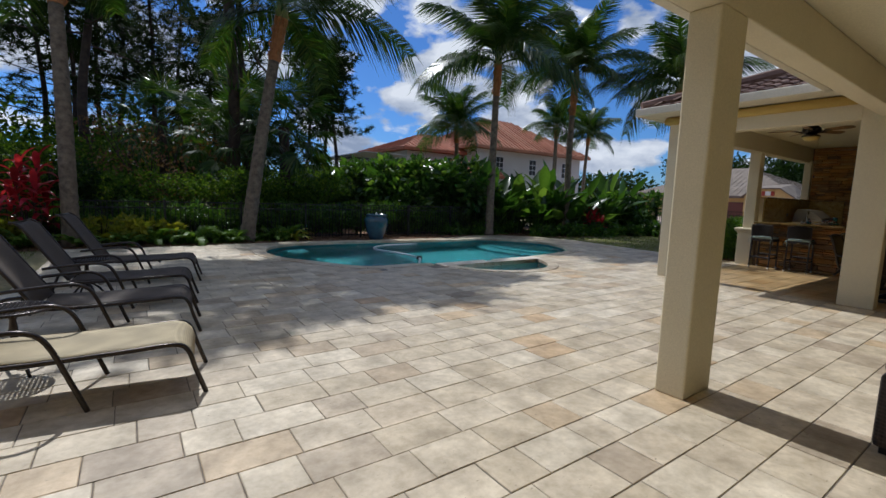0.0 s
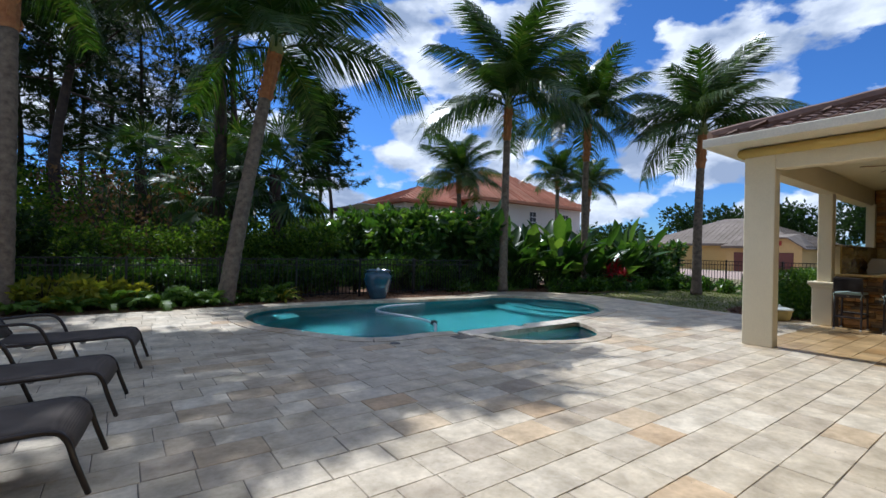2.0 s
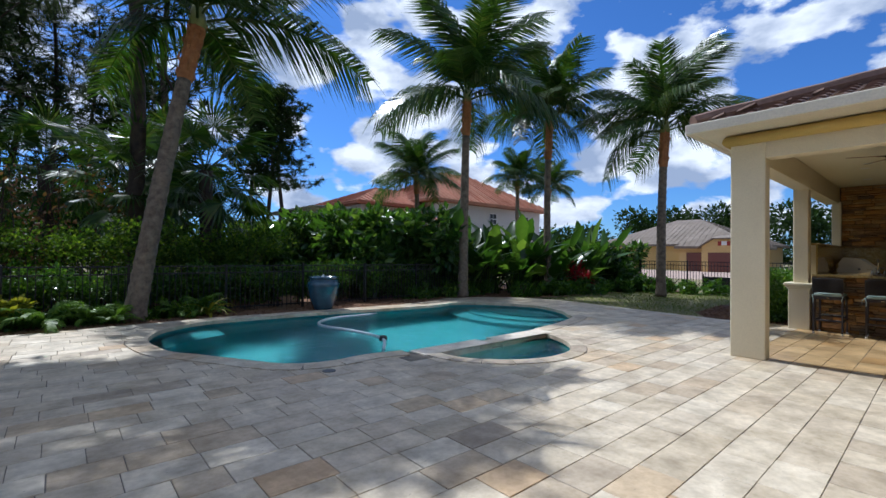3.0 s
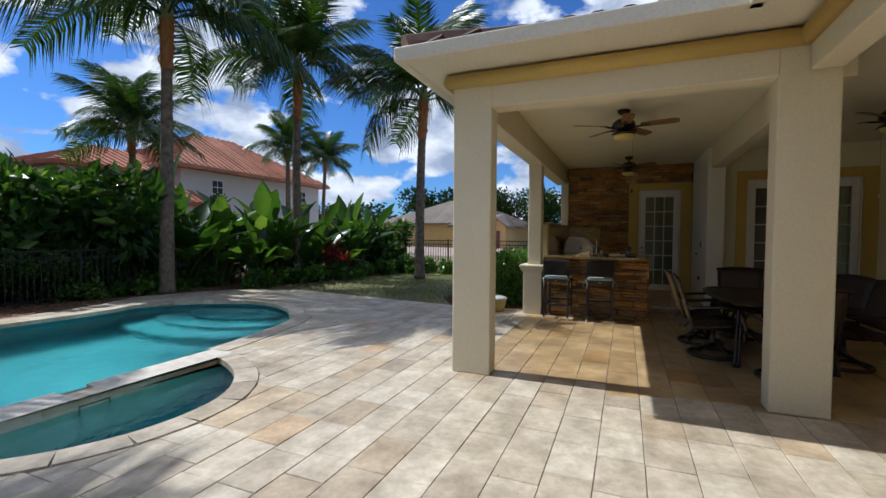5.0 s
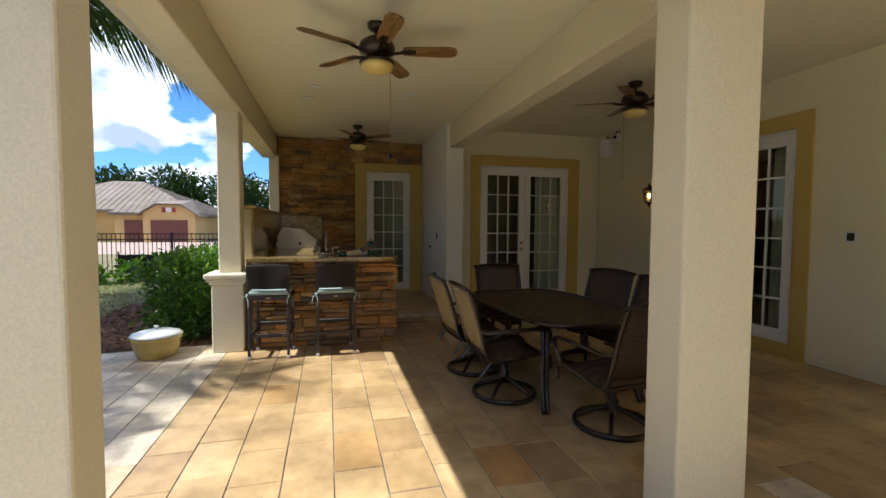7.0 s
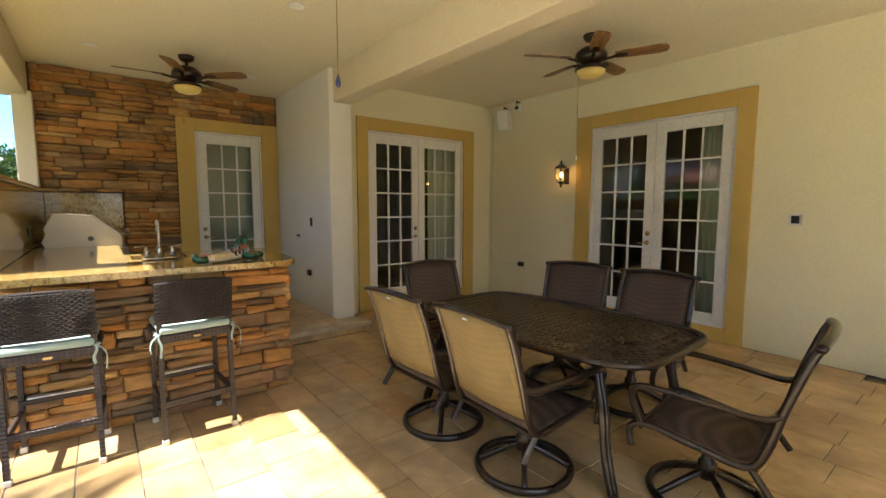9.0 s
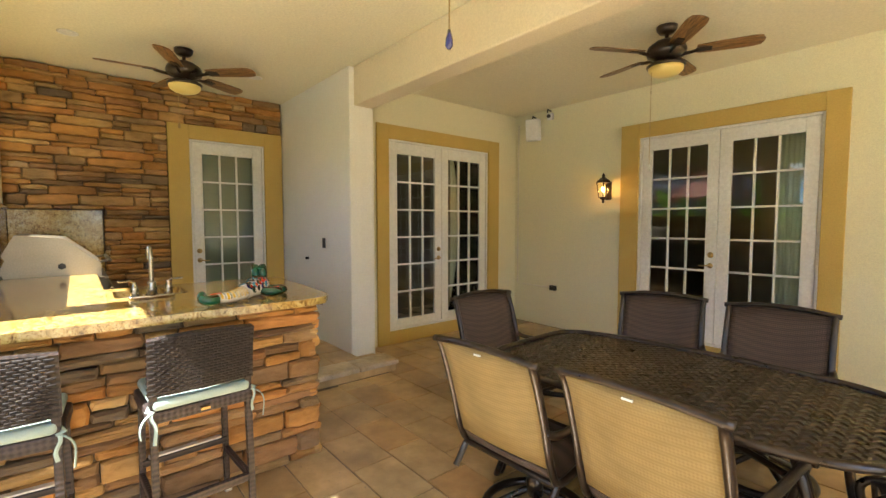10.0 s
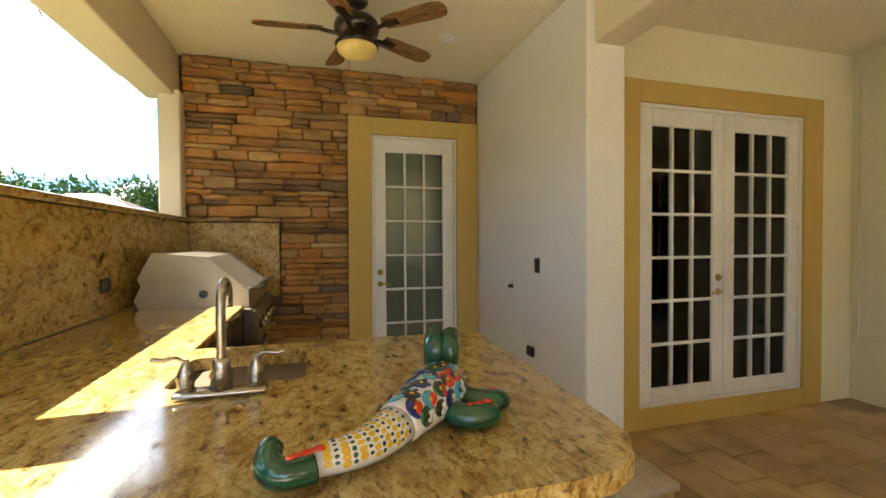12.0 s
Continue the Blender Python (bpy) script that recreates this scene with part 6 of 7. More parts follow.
# glazed pottery lizard lying on the bar
def lizard():
    t = thing("pottery_lizard", pose(13.31, 4.20, TOP, 0, 0, -58) @ Matrix.Scale(0.84, 4), "hand-painted glazed pottery lizard, green tail and flowered body", "ornament")
    spine = smooth_path([(-0.33, 0.02, 0.04), (-0.20, -0.035, 0.045), (-0.08, -0.02, 0.05), (0.05, 0.01, 0.064), (0.15, 0.045, 0.07), (0.24, 0.11, 0.066)], 6)
    def at(s):
        i = s * (len(spine) - 1)
        j = min(int(i), len(spine) - 2)
        return spine[j].lerp(spine[j + 1], i - j)
    tail = smooth_path([(-0.325, 0.055, 0.078), (-0.342, 0.048, 0.068), (-0.355, 0.025, 0.050), (-0.342, 0.0, 0.040), (-0.315, -0.012, 0.038), (-0.285, -0.022, 0.040)], 5)
    k = len(tail)
    part("tail", tubed(tail, [0.012 + 0.019 * math.sin(math.pi * min(0.15 + 0.75 * i / k, 0.5)) for i in range(k)], 14), M["g_green"], t, smooth=True)
    seg = ((0.09, 0.42, 0.036, 0.056, "g_white", "neck"), (0.42, 0.72, 0.056, 0.082, "g_white", "body"), (0.72, 0.86, 0.082, 0.072, "g_red", "shoulder"), (0.86, 0.97, 0.072, 0.056, "g_yellow", "collar"))
    for s0, s1, r0, r1, mat, nm in seg:
        pts = [at(s0 + (s1 - s0) * i / 6) for i in range(7)]
        part(nm, tubed(pts, [r0 + (r1 - r0) * i / 6 for i in range(7)], 16, flat=0.85), M[mat], t, smooth=True)
    hd = bmesh.new()
    tube(hd, smooth_path([(0.22, 0.095, 0.066), (0.265, 0.135, 0.076), (0.305, 0.17, 0.066), (0.325, 0.185, 0.06)], 4), [0.045, 0.05, 0.055, 0.058, 0.06, 0.06, 0.057, 0.052, 0.047, 0.043, 0.038, 0.03, 0.012], 14, flat=0.8)
    for s in (-1, 1):
        ox, oy = -0.010 * s, 0.011 * s
        tube(hd, [(0.25 + ox * 1.6, 0.125 + oy * 1.6, 0.09), (0.262 + ox * 1.6, 0.132 + oy * 1.6, 0.15), (0.275 + ox * 1.6, 0.142 + oy * 1.6, 0.185), (0.295 + ox, 0.16 + oy, 0.165)], [0.03, 0.034, 0.03, 0.012], 12)
    part("head", hd, M["g_green"], t, smooth=True)
    for pts in (((0.10, -0.03, 0.05), (0.10, -0.07, 0.04), (0.14, -0.105, 0.035), (0.195, -0.115, 0.03)), ((0.20, 0.0, 0.05), (0.22, -0.045, 0.04), (0.255, -0.07, 0.035), (0.29, -0.07, 0.03)), ((0.18, 0.08, 0.05), (0.17, 0.115, 0.04), (0.21, 0.14, 0.03))):
        p = smooth_path(pts, 4)
        part("leg", tubed(p, [0.030 + 0.008 * math.sin(3 * i / len(p)) - (0.02 if i == len(p) - 1 else 0) for i in range(len(p))], 12, flat=0.85), M["g_green"], t, smooth=True)
    rnd = random.Random(5)
    def dab(p, nrm, r, mat, flat=0.25):
        q = Vector(nrm).to_track_quat("Z", "Y").to_matrix().to_4x4()
        m = Matrix.Translation(p) @ q @ Matrix.Diagonal((1, rnd.uniform(0.55, 1), flat, 1))
        bm = bmesh.new()
        bmesh.ops.create_icosphere(bm, subdivisions=2, radius=r, matrix=m)
        part("painted_dab", bm, M[mat], t, smooth=True)
    def on_skin(s, a, lift=0.99):
        k = [g for g in seg if g[0] <= s <= g[1]] or [seg[0]]
        s0, s1, r0, r1 = k[0][:4]
        d = (at(min(s + 0.02, 1)) - at(s - 0.02)).normalized()
        nv = d.cross(Vector((0, 0, 1))) * math.sin(a) + Vector((0, 0, math.cos(a) * 0.85))
        return at(s) + nv * ((r0 + (r1 - r0) * (s - s0) / (s1 - s0)) * lift), nv.normalized()
    # neck: mustard lattice with a green dot in each field
    for u in range(7):
        for v in range(-4, 5):
            p, nv = on_skin(0.12 + 0.042 * u, 0.36 * v + (0.18 if u % 2 else 0))
            dab(p, nv, 0.0095, "g_yellow", 0.12)
            p, nv = on_skin(0.141 + 0.042 * u, 0.36 * v + (0.18 if u % 2 else 0))
            dab(p, nv, 0.0055, "g_green", 0.2)
    # body: flowers of five petals round an eye, on leaves and dark ground
    for i in range(34):
        s0 = 0.44 + 0.50 * i / 33
        a0 = (-1.35, 0.75, -0.45, 1.35, 0.1)[i % 5] + rnd.uniform(-0.12, 0.12)
        p, nv = on_skin(s0, a0)
        dab(p, nv, 0.029, ("g_black", "g_navy", "g_aqua", "g_green")[i % 4], 0.14)
        petal, eye = (("g_yellow", "g_red"), ("g_red", "g_yellow"), ("g_aqua", "g_yellow"), ("g_white", "g_black"), ("g_navy", "g_yellow"))[i % 5]
        for k in range(5):
            q, nq = on_skin(min(max(s0 + 0.021 * math.cos(k * 1.2566), 0.43), 0.965), a0 + 0.24 * math.sin(k * 1.2566), 1.015)
            dab(q, nq, 0.0125, petal, 0.2)
        p, nv = on_skin(s0, a0, 1.03)
        dab(p, nv, 0.0085, eye, 0.35)
    for i in range(5):
        dab(Vector((-0.34 + i * 0.014, -0.03 - 0.002 * i, 0.082)), (0, -0.2, 1), 0.012, "g_red")
    for x, y in ((0.12, -0.09), (0.145, -0.10), (0.17, -0.11), (0.255, -0.065)):
        dab(Vector((x, y, 0.066)), (0, 0, 1), 0.015, "g_red")


lizard()


# bar stools
def bar_stool(m):
    s = thing("bar_stool", m, "dark woven wicker bar stool with pale teal cushion", "stool", "stools at the bar")
    w, d = 0.205, 0.185
    for y in (-1, 1):
        part("back_leg", tubed([(-d - 0.03, y * (w + 0.005), 0.0), (-d, y * w, 0.72), (-d - 0.03, y * w, 1.03)], [0.019, 0.021, 0.019], 4), M["wicker"], s)
        part("front_leg", tubed([(d + 0.01, y * w, 0.0), (d, y * (w - 0.01), 0.70)], [0.018, 0.021], 4), M["wicker"], s)
        for x in (-d - 0.03, d + 0.01):
            part("foot_cap", boxed(x - 0.019, x + 0.019, y * (w + 0.003) - 0.019, y * (w + 0.003) + 0.019, 0, 0.035, 0.004, 1), M["rail_steel"], s)
        part("side_stretcher", boxed(-d, d, y * w - 0.012, y * w + 0.012, 0.24, 0.275, 0.004, 1), M["wicker"], s)
    part("back_stretcher", boxed(-d - 0.025, -d + 0.005, -w, w, 0.24, 0.28, 0.004, 1), M["wicker"], s)
    part("front_stretcher", boxed(d - 0.015, d + 0.018, -w, w, 0.30, 0.335, 0.004, 1), M["wicker"], s)
    part("foot_rail", boxed(d - 0.017, d + 0.02, -w + 0.03, w - 0.03, 0.336, 0.347, 0.003, 1), M["rail_steel"], s, "metal foot rail with its bright reflection put into the colour")
    part("seat", boxed(-d - 0.02, d + 0.02, -w - 0.02, w + 0.02, 0.655, 0.715, 0.012), M["wicker"], s)
    bk = bmesh.new()
    rows = []
    for z, x in ((0.785, -d - 0.018), (0.88, -d - 0.026), (1.0, -d - 0.045), (1.06, -d - 0.055)):
        rows.append([(x - 0.02 * math.cos(y * 7), y, z - 0.012 * (abs(y) / 0.2) ** 2 * (z > 1.03)) for y in np.linspace(-w - 0.022, w + 0.022, 9)])
    part("backrest", sheet(bk, rows, 0.035), M["wicker"], s)
    verts, faces = [], []
    for r in range(20):
        for k in range(13):
            yy = -w - 0.012 + (k + (0.5 if r % 2 else 0.0)) * 0.0345
            if yy + 0.032 > w + 0.03:
                continue
            zz = 0.790 + r * 0.0132
            for out in (-1, 1):
                ym = yy + 0.016
                xf = -d - 0.01 - (zz - 0.70) * 0.125 - 0.02 * math.cos(ym * 7) + (0.0185 if out > 0 else -0.0185)
                b = len(verts)
                verts += [(xf, yy, zz), (xf, yy + 0.032, zz), (xf, yy + 0.032, zz + 0.0115), (xf, yy, zz + 0.0115)]
                verts += [(xf + out * 0.0028, yy + 0.005, zz + 0.003), (xf + out * 0.0028, yy + 0.027, zz + 0.003), (xf + out * 0.0028, yy + 0.027, zz + 0.009), (xf + out * 0.0028, yy + 0.005, zz + 0.009)]
                faces += [(b + 4, b + 5, b + 6, b + 7)] + [(b + q, b + (q + 1) % 4, b + 4 + (q + 1) % 4, b + 4 + q) for q in range(4)]
    tagged(part("weave", raw_mesh("weave", verts, faces, M["strand"]), None, s), kind="stuff")
    cu = boxed(-d - 0.03, d + 0.02, -w - 0.005, w + 0.005, 0.716, 0.768, 0.022, 3)
    cush = part("cushion", cu, M["teal_cushion"], s, "pale teal seat cushion", True)
    for y in (-1, 1):
        tb = bmesh.new()
        for k in (-1, 1):
            pts = smooth_path([(-d - 0.045, y * (w + 0.012), 0.725), (-d - 0.055, y * (w + 0.03) + 0.015 * k, 0.70), (-d - 0.06, y * (w + 0.03) + 0.03 * k, 0.66), (-d - 0.055, y * (w + 0.03) + 0.025 * k, 0.60 + 0.02 * k)], 3)
            tube(tb, pts, 0.008, 5, flat=0.4)
        tube(tb, [(-d + 0.03, y * (w + 0.005), 0.73), (-d - 0.03, y * (w + 0.026), 0.728), (-d - 0.05, y * (w + 0.005), 0.725)], 0.010, 6, flat=0.5)
        part("tie", tb, M["teal_cushion"], cush)
    part("maker_plate", boxed(-d - 0.045, -d - 0.021, -0.02, 0.02, 0.68, 0.692), M["brass"], s)
    return s


stool = bar_stool(pose(13.13, 4.53, 0, 0, 0, 3))
copy_thing(stool, pose(13.14, 5.24, 0, 0, 0, -4))

# ---- dining set ----


def dining_table(m):
    t = thing("dining_table", m, "dark bronze cast metal patio table with woven lattice top", "table")
    L, W, z = 0.93, 0.50, 0.73

    def half(x):
        return W + 0.09 * (1 - (x / L) ** 2)
    rim = []
    for k in range(64):
        a = 2 * math.pi * k / 64
        c, s = math.cos(a), math.sin(a)
        e = 0.32
        x = L * math.copysign(abs(c) ** e, c)
        rim.append((x, half(x) * math.copysign(abs(s) ** e, s), z))
    rb = bmesh.new()
    tube(rb, [Vector(p) for p in rim] + [Vector(rim[0])], 0.020, 8, caps=False)
    part("rim", rb, M["bronze"], t, smooth=True)
    outline = [(x, y) for x, y, _ in rim]
    bm = bmesh.new()
    prism(bm, [(x * 0.985, y * 0.975) for x, y in outline], z - 0.016, z - 0.006)
    part("tabletop", bm, M["bronze"], t)
    step, n = 0.062, 0
    verts, faces = [], []
    for i in range(-26, 27):
        for j in range(-20, 21):
            x, y = (i + j) * step * 0.5, (i - j) * step * 0.5
            if not inside((x * 1.035, y * 1.05), outline):
                continue
            turn = radians(45 if (i + j) % 2 else -45)
            c, s = math.cos(turn), math.sin(turn)
            b = len(verts)
            for u, v, h in ((-0.027, -0.013, 0), (0.027, -0.013, 0), (0.027, 0.013, 0), (-0.027, 0.013, 0), (-0.016, -0.007, 0.007), (0.016, -0.007, 0.007), (0.016, 0.007, 0.007), (-0.016, 0.007, 0.007)):
                verts.append((x + u * c - v * s, y + u * s + v * c, z - 0.006 + h))
            faces += [(b + 4, b + 5, b + 6, b + 7)] + [(b + q, b + (q + 1) % 4, b + 4 + (q + 1) % 4, b + 4 + q) for q in range(4)]
    tagged(part("lattice", raw_mesh("lattice", verts, faces, M["bronze"]), None, t), kind="stuff")
    for sx in (-1, 1):
        for sy in (-1, 1):
            lg = bmesh.new()
            for o in (-0.018, 0.018):
                tube(lg, smooth_path([(sx * 0.62, sy * (0.38 + o), z - 0.02), (sx * 0.70, sy * (0.42 + o), 0.45), (sx * 0.74, sy * (0.44 + o), 0.2), (sx * 0.80, sy * (0.46 + o), 0.0)], 4), 0.020, 8)
            part("leg", lg, M["bronze"], t, smooth=True)
    part("brace", tubed([(-0.66, -0.40, 0.55), (0.66, 0.40, 0.55)], 0.015, 8), M["bronze"], t)
    part("brace", tubed([(-0.66, 0.40, 0.57), (0.66, -0.40, 0.57)], 0.015, 8), M["bronze"], t)
    part("apron", tubed([(-0.62, -0.38, z - 0.05), (0.62, -0.38, z - 0.05), (0.62, 0.38, z - 0.05), (-0.62, 0.38, z - 0.05), (-0.62, -0.38, z - 0.05)], 0.016, 8), M["bronze"], t)
    return t


dining_table(pose(11.66, 2.50, 0, 0, 0, 2))


def swivel_chair(m, sling, label):
    """Faces local +x."""
    c = thing("swivel_chair", m, label, "chair", "chairs round the dining table")
    ring = [(0.27 * math.cos(a), 0.27 * math.sin(a), 0.025) for a in (2 * math.pi * k / 32 for k in range(33))]
    part("base_ring", tubed(ring, 0.021, 8, caps=False, flat=1.1), M["bronze"], c, smooth=True)
    for k in range(4):
        a = math.pi / 4 + k * math.pi / 2
        part("base_spoke", tubed(smooth_path([(0.26 * math.cos(a), 0.26 * math.sin(a), 0.03), (0.15 * math.cos(a), 0.15 * math.sin(a), 0.09), (0.03 * math.cos(a), 0.03 * math.sin(a), 0.15)], 3), 0.017, 8), M["bronze"], c, smooth=True)
    part("pedestal", lathed([(0.045, 0.12), (0.045, 0.20), (0.03, 0.22), (0.03, 0.32), (0.06, 0.33)], 16), M["bronze"], c, smooth=True)
    part("rocker_plate", boxed(-0.17, 0.17, -0.12, 0.12, 0.33, 0.355, 0.008), M["bronze"], c)
    w = 0.285
    for y in (-1, 1):
        part("side_rail", tubed(smooth_path([(0.29, y * w, 0.30), (0.30, y * w, 0.39), (0.22, y * w, 0.435), (0.0, y * w, 0.405), (-0.20, y * w, 0.385), (-0.27, y * w, 0.47), (-0.33, y * w, 0.70), (-0.40, y * w, 0.92), (-0.435, y * w, 0.985)], 4), 0.019, 8), M["bronze"], c, smooth=True)
        part("arm", tubed(smooth_path([(0.24, y * w, 0.43), (0.28, y * (w + 0.03), 0.55), (0.27, y * (w + 0.05), 0.63), (0.18, y * (w + 0.055), 0.655), (-0.05, y * (w + 0.045), 0.645), (-0.25, y * (w + 0.02), 0.63), (-0.325, y * (w + 0.002), 0.66)], 4), 0.020, 8, flat=0.7), M["bronze"], c, smooth=True)
        part("back_foot", tubed([(-0.22, y * w, 0.39), (-0.31, y * w, 0.27)], 0.017, 8), M["bronze"], c)
    part("top_rail", tubed(smooth_path([(-0.425, -w - 0.03, 0.975), (-0.445, -w * 0.5, 0.995), (-0.45, 0, 1.0), (-0.445, w * 0.5, 0.995), (-0.425, w + 0.03, 0.975)], 4), 0.021, 8, flat=0.8), M["bronze"], c, smooth=True)
    part("front_rail", tubed([(0.25, -w, 0.41), (0.25, w, 0.41)], 0.014, 8), M["bronze"], c)
    part("rear_rail", tubed([(-0.235, -w, 0.385), (-0.235, w, 0.385)], 0.016, 8), M["bronze"], c)
    ys = np.linspace(-w + 0.012, w - 0.012, 9)
    back = [(-0.262, 0.47), (-0.30, 0.60), (-0.345, 0.76), (-0.39, 0.90), (-0.43, 0.985)]
    part("back_sling", sheet(bmesh.new(), [[(x - 0.02 * math.cos(y / w * 1.5), y, z) for y in ys] for x, z in back], 0.006), M[sling], c, smooth=True)
    seat = [(0.27, 0.425), (0.15, 0.418), (0.0, 0.395), (-0.14, 0.38), (-0.22, 0.39), (-0.262, 0.46)]
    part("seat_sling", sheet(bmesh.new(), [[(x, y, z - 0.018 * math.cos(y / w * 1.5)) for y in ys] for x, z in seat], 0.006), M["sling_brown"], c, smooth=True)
    part("label_tag", boxed(-0.452, -0.446, -0.02, 0.02, 0.955, 0.963), M["glaze_white"], c)
    return c


BROWN, TAN = "bronze swivel rocker chair with dark brown sling", "bronze swivel rocker chair with sunlight put into its tan sling back"
ch = swivel_chair(pose(12.05, 3.13, 0, 0, 0, -88), "chair_sling_lit", TAN)
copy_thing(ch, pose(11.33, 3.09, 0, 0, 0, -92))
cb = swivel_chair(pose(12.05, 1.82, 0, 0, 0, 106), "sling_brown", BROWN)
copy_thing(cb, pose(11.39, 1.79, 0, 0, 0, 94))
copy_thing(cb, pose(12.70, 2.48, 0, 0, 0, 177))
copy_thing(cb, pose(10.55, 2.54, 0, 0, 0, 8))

# ---- fans, lamps, fittings ----


def ceiling_fan(m, chain, blade_turn=0, bob="brass", cx=0.05, cy=0.05):
    f = thing("ceiling_fan", m, "five-blade oak ceiling fan with dark bronze motor and amber bowl light", "ceiling fan", "ceiling fans")
    part("canopy", lathed([(0.085, 0.0), (0.08, -0.03), (0.06, -0.055), (0.02, -0.065)], 24), M["bronze"], f, smooth=True)
    part("downrod", tubed([(0, 0, -0.05), (0, 0, -0.13)], 0.016, 10), M["bronze"], f)
    part("motor", lathed([(0.03, -0.11), (0.09, -0.125), (0.145, -0.165), (0.16, -0.205), (0.15, -0.245), (0.10, -0.27), (0.075, -0.30)], 28), M["bronze"], f, smooth=True)
    part("light_fitter", lathed([(0.07, -0.29), (0.12, -0.305), (0.155, -0.325), (0.15, -0.345)], 28), M["bronze"], f, smooth=True)
    part("bowl", lathed([(0.142, -0.338), (0.135, -0.375), (0.10, -0.405), (0.05, -0.42), (0.01, -0.424)], 28), M["amber"], f, "amber glass bowl", True)
    blade = bmesh.new()
    prism(blade, [(0.23, -0.055), (0.35, -0.068), (0.62, -0.075), (0.68, -0.06), (0.70, -0.02), (0.70, 0.02), (0.68, 0.06), (0.62, 0.075), (0.35, 0.068), (0.23, 0.055)], -0.004, 0.004)
    me = mesh_of("blade", blade, M["oak"])
    iron = bmesh.new()
    tube(iron, [(0.10, 0, -0.03), (0.18, 0, -0.02), (0.25, 0, -0.008)], 0.014, 8)
    box(iron, 0.22, 0.34, -0.03, 0.03, -0.012, -0.005, 0.003, 1)
    mi = mesh_of("blade_iron", iron, M["bronze"])
    for k in range(5):
        q = pose(0, 0, -0.225, 0, 0, blade_turn + 72 * k)
        b = part("blade", me, None, f)
        b.matrix_basis = q @ pose(0, 0, 0, -12)
        part("blade_iron", mi, None, b)
    part("pull_chain", tubed([(cx, cy, -0.36), (cx, cy, -0.40 - chain)], 0.0025, 5), M["brass"], f)
    part("chain_bob", lathed([(0.004, 0.03), (0.012, 0.0), (0.012, -0.02), (0.004, -0.03)], 10, pose(cx, cy, -0.42 - chain)), M[bob], f, smooth=True)
    return f


ceiling_fan(pose(11.65, 4.18, CEIL), 0.70, 42, "g_navy", 0.02, -0.12)
ceiling_fan(pose(15.60, 4.09, CEIL), 0.30, 12)
ceiling_fan(pose(12.37, 1.0, CEIL), 0.78, 60, "glaze_white", 0.08, 0.09)


def downlight(x, y):
    d = thing("recessed_light", pose(x, y, CEIL), "small white recessed ceiling light", "ceiling light", "recessed lights")
    part("trim_ring", lathed([(0.055, 0.0), (0.075, -0.001), (0.078, -0.006), (0.06, -0.010), (0.052, -0.004)], 24), M["white"], d, smooth=True)
    part("lens", lathed([(0.052, -0.002), (0.03, -0.004), (0.005, -0.005)], 20), M["downlight"], d)


for x, y in ((13.55, 4.75), (13.55, 3.55), (15.8, 4.95), (16.0, 3.3), (14.1, 4.85)):
    downlight(x, y)


def sconce(m):
    s = thing("wall_lantern", m, "dark bronze wall lantern with glowing amber bulb", "wall lamp")
    part("backplate", boxed(-0.045, 0.045, 0.0, 0.018, -0.12, 0.12, 0.012), M["bronze"], s)
    part("arm", tubed(smooth_path([(0, 0.01, 0.06), (0, 0.06, 0.10), (0, 0.12, 0.10), (0, 0.14, 0.06)], 4), 0.010, 8), M["bronze"], s, smooth=True)
    part("roof_cap", lathed([(0.105, 0.10), (0.09, 0.125), (0.045, 0.155), (0.02, 0.175), (0.022, 0.19), (0.006, 0.225)], 6, pose(0, 0.14, 0)), M["bronze"], s)
    part("floor_cup", lathed([(0.004, -0.17), (0.02, -0.15), (0.014, -0.13), (0.05, -0.10), (0.062, -0.085)], 6, pose(0, 0.14, 0)), M["bronze"], s)
    for k in range(6):
        a = math.pi / 3 * k
        part("cage_bar", tubed([(0.06 * math.cos(a), 0.14 + 0.06 * math.sin(a), -0.09), (0.095 * math.cos(a), 0.14 + 0.095 * math.sin(a), 0.105)], 0.006, 5), M["bronze"], s)
    for k in range(6):
        a0, a1 = math.pi / 3 * k, math.pi / 3 * (k + 1)
        bm = bmesh.new()
        bm.faces.new([bm.verts.new((r * math.cos(a), 0.14 + r * math.sin(a), z)) for r, a, z in ((0.058, a0, -0.088), (0.058, a1, -0.088), (0.092, a1, 0.103), (0.092, a0, 0.103))])
        p = part("pane", bm, M["glass"], s)
        p.visible_shadow = False
    part("candle", tubed([(0, 0.14, -0.085), (0, 0.14, -0.02)], 0.012, 8), M["glaze_white"], s)
    part("bulb", lathed([(0.008, -0.02), (0.02, 0.005), (0.014, 0.035), (0.003, 0.055)], 12, pose(0, 0.14, 0)), M["flame"], s, "glowing bulb", True)


sconce(pose(13.73, RY, 1.985))


def fitting(name, m, w, h, d, mat, label, inner=None):
    t = thing(name, m, label, name.replace("_", " "))
    part("plate", boxed(-w / 2, w / 2, 0.0, d, -h / 2, h / 2, min(0.006, d / 3), 1), M[mat], t)
    if inner:
        part("insert", boxed(-w * 0.28, w * 0.28, d, d + 0.004, -h * 0.32, h * 0.32, 0.001, 1), M[inner], t)


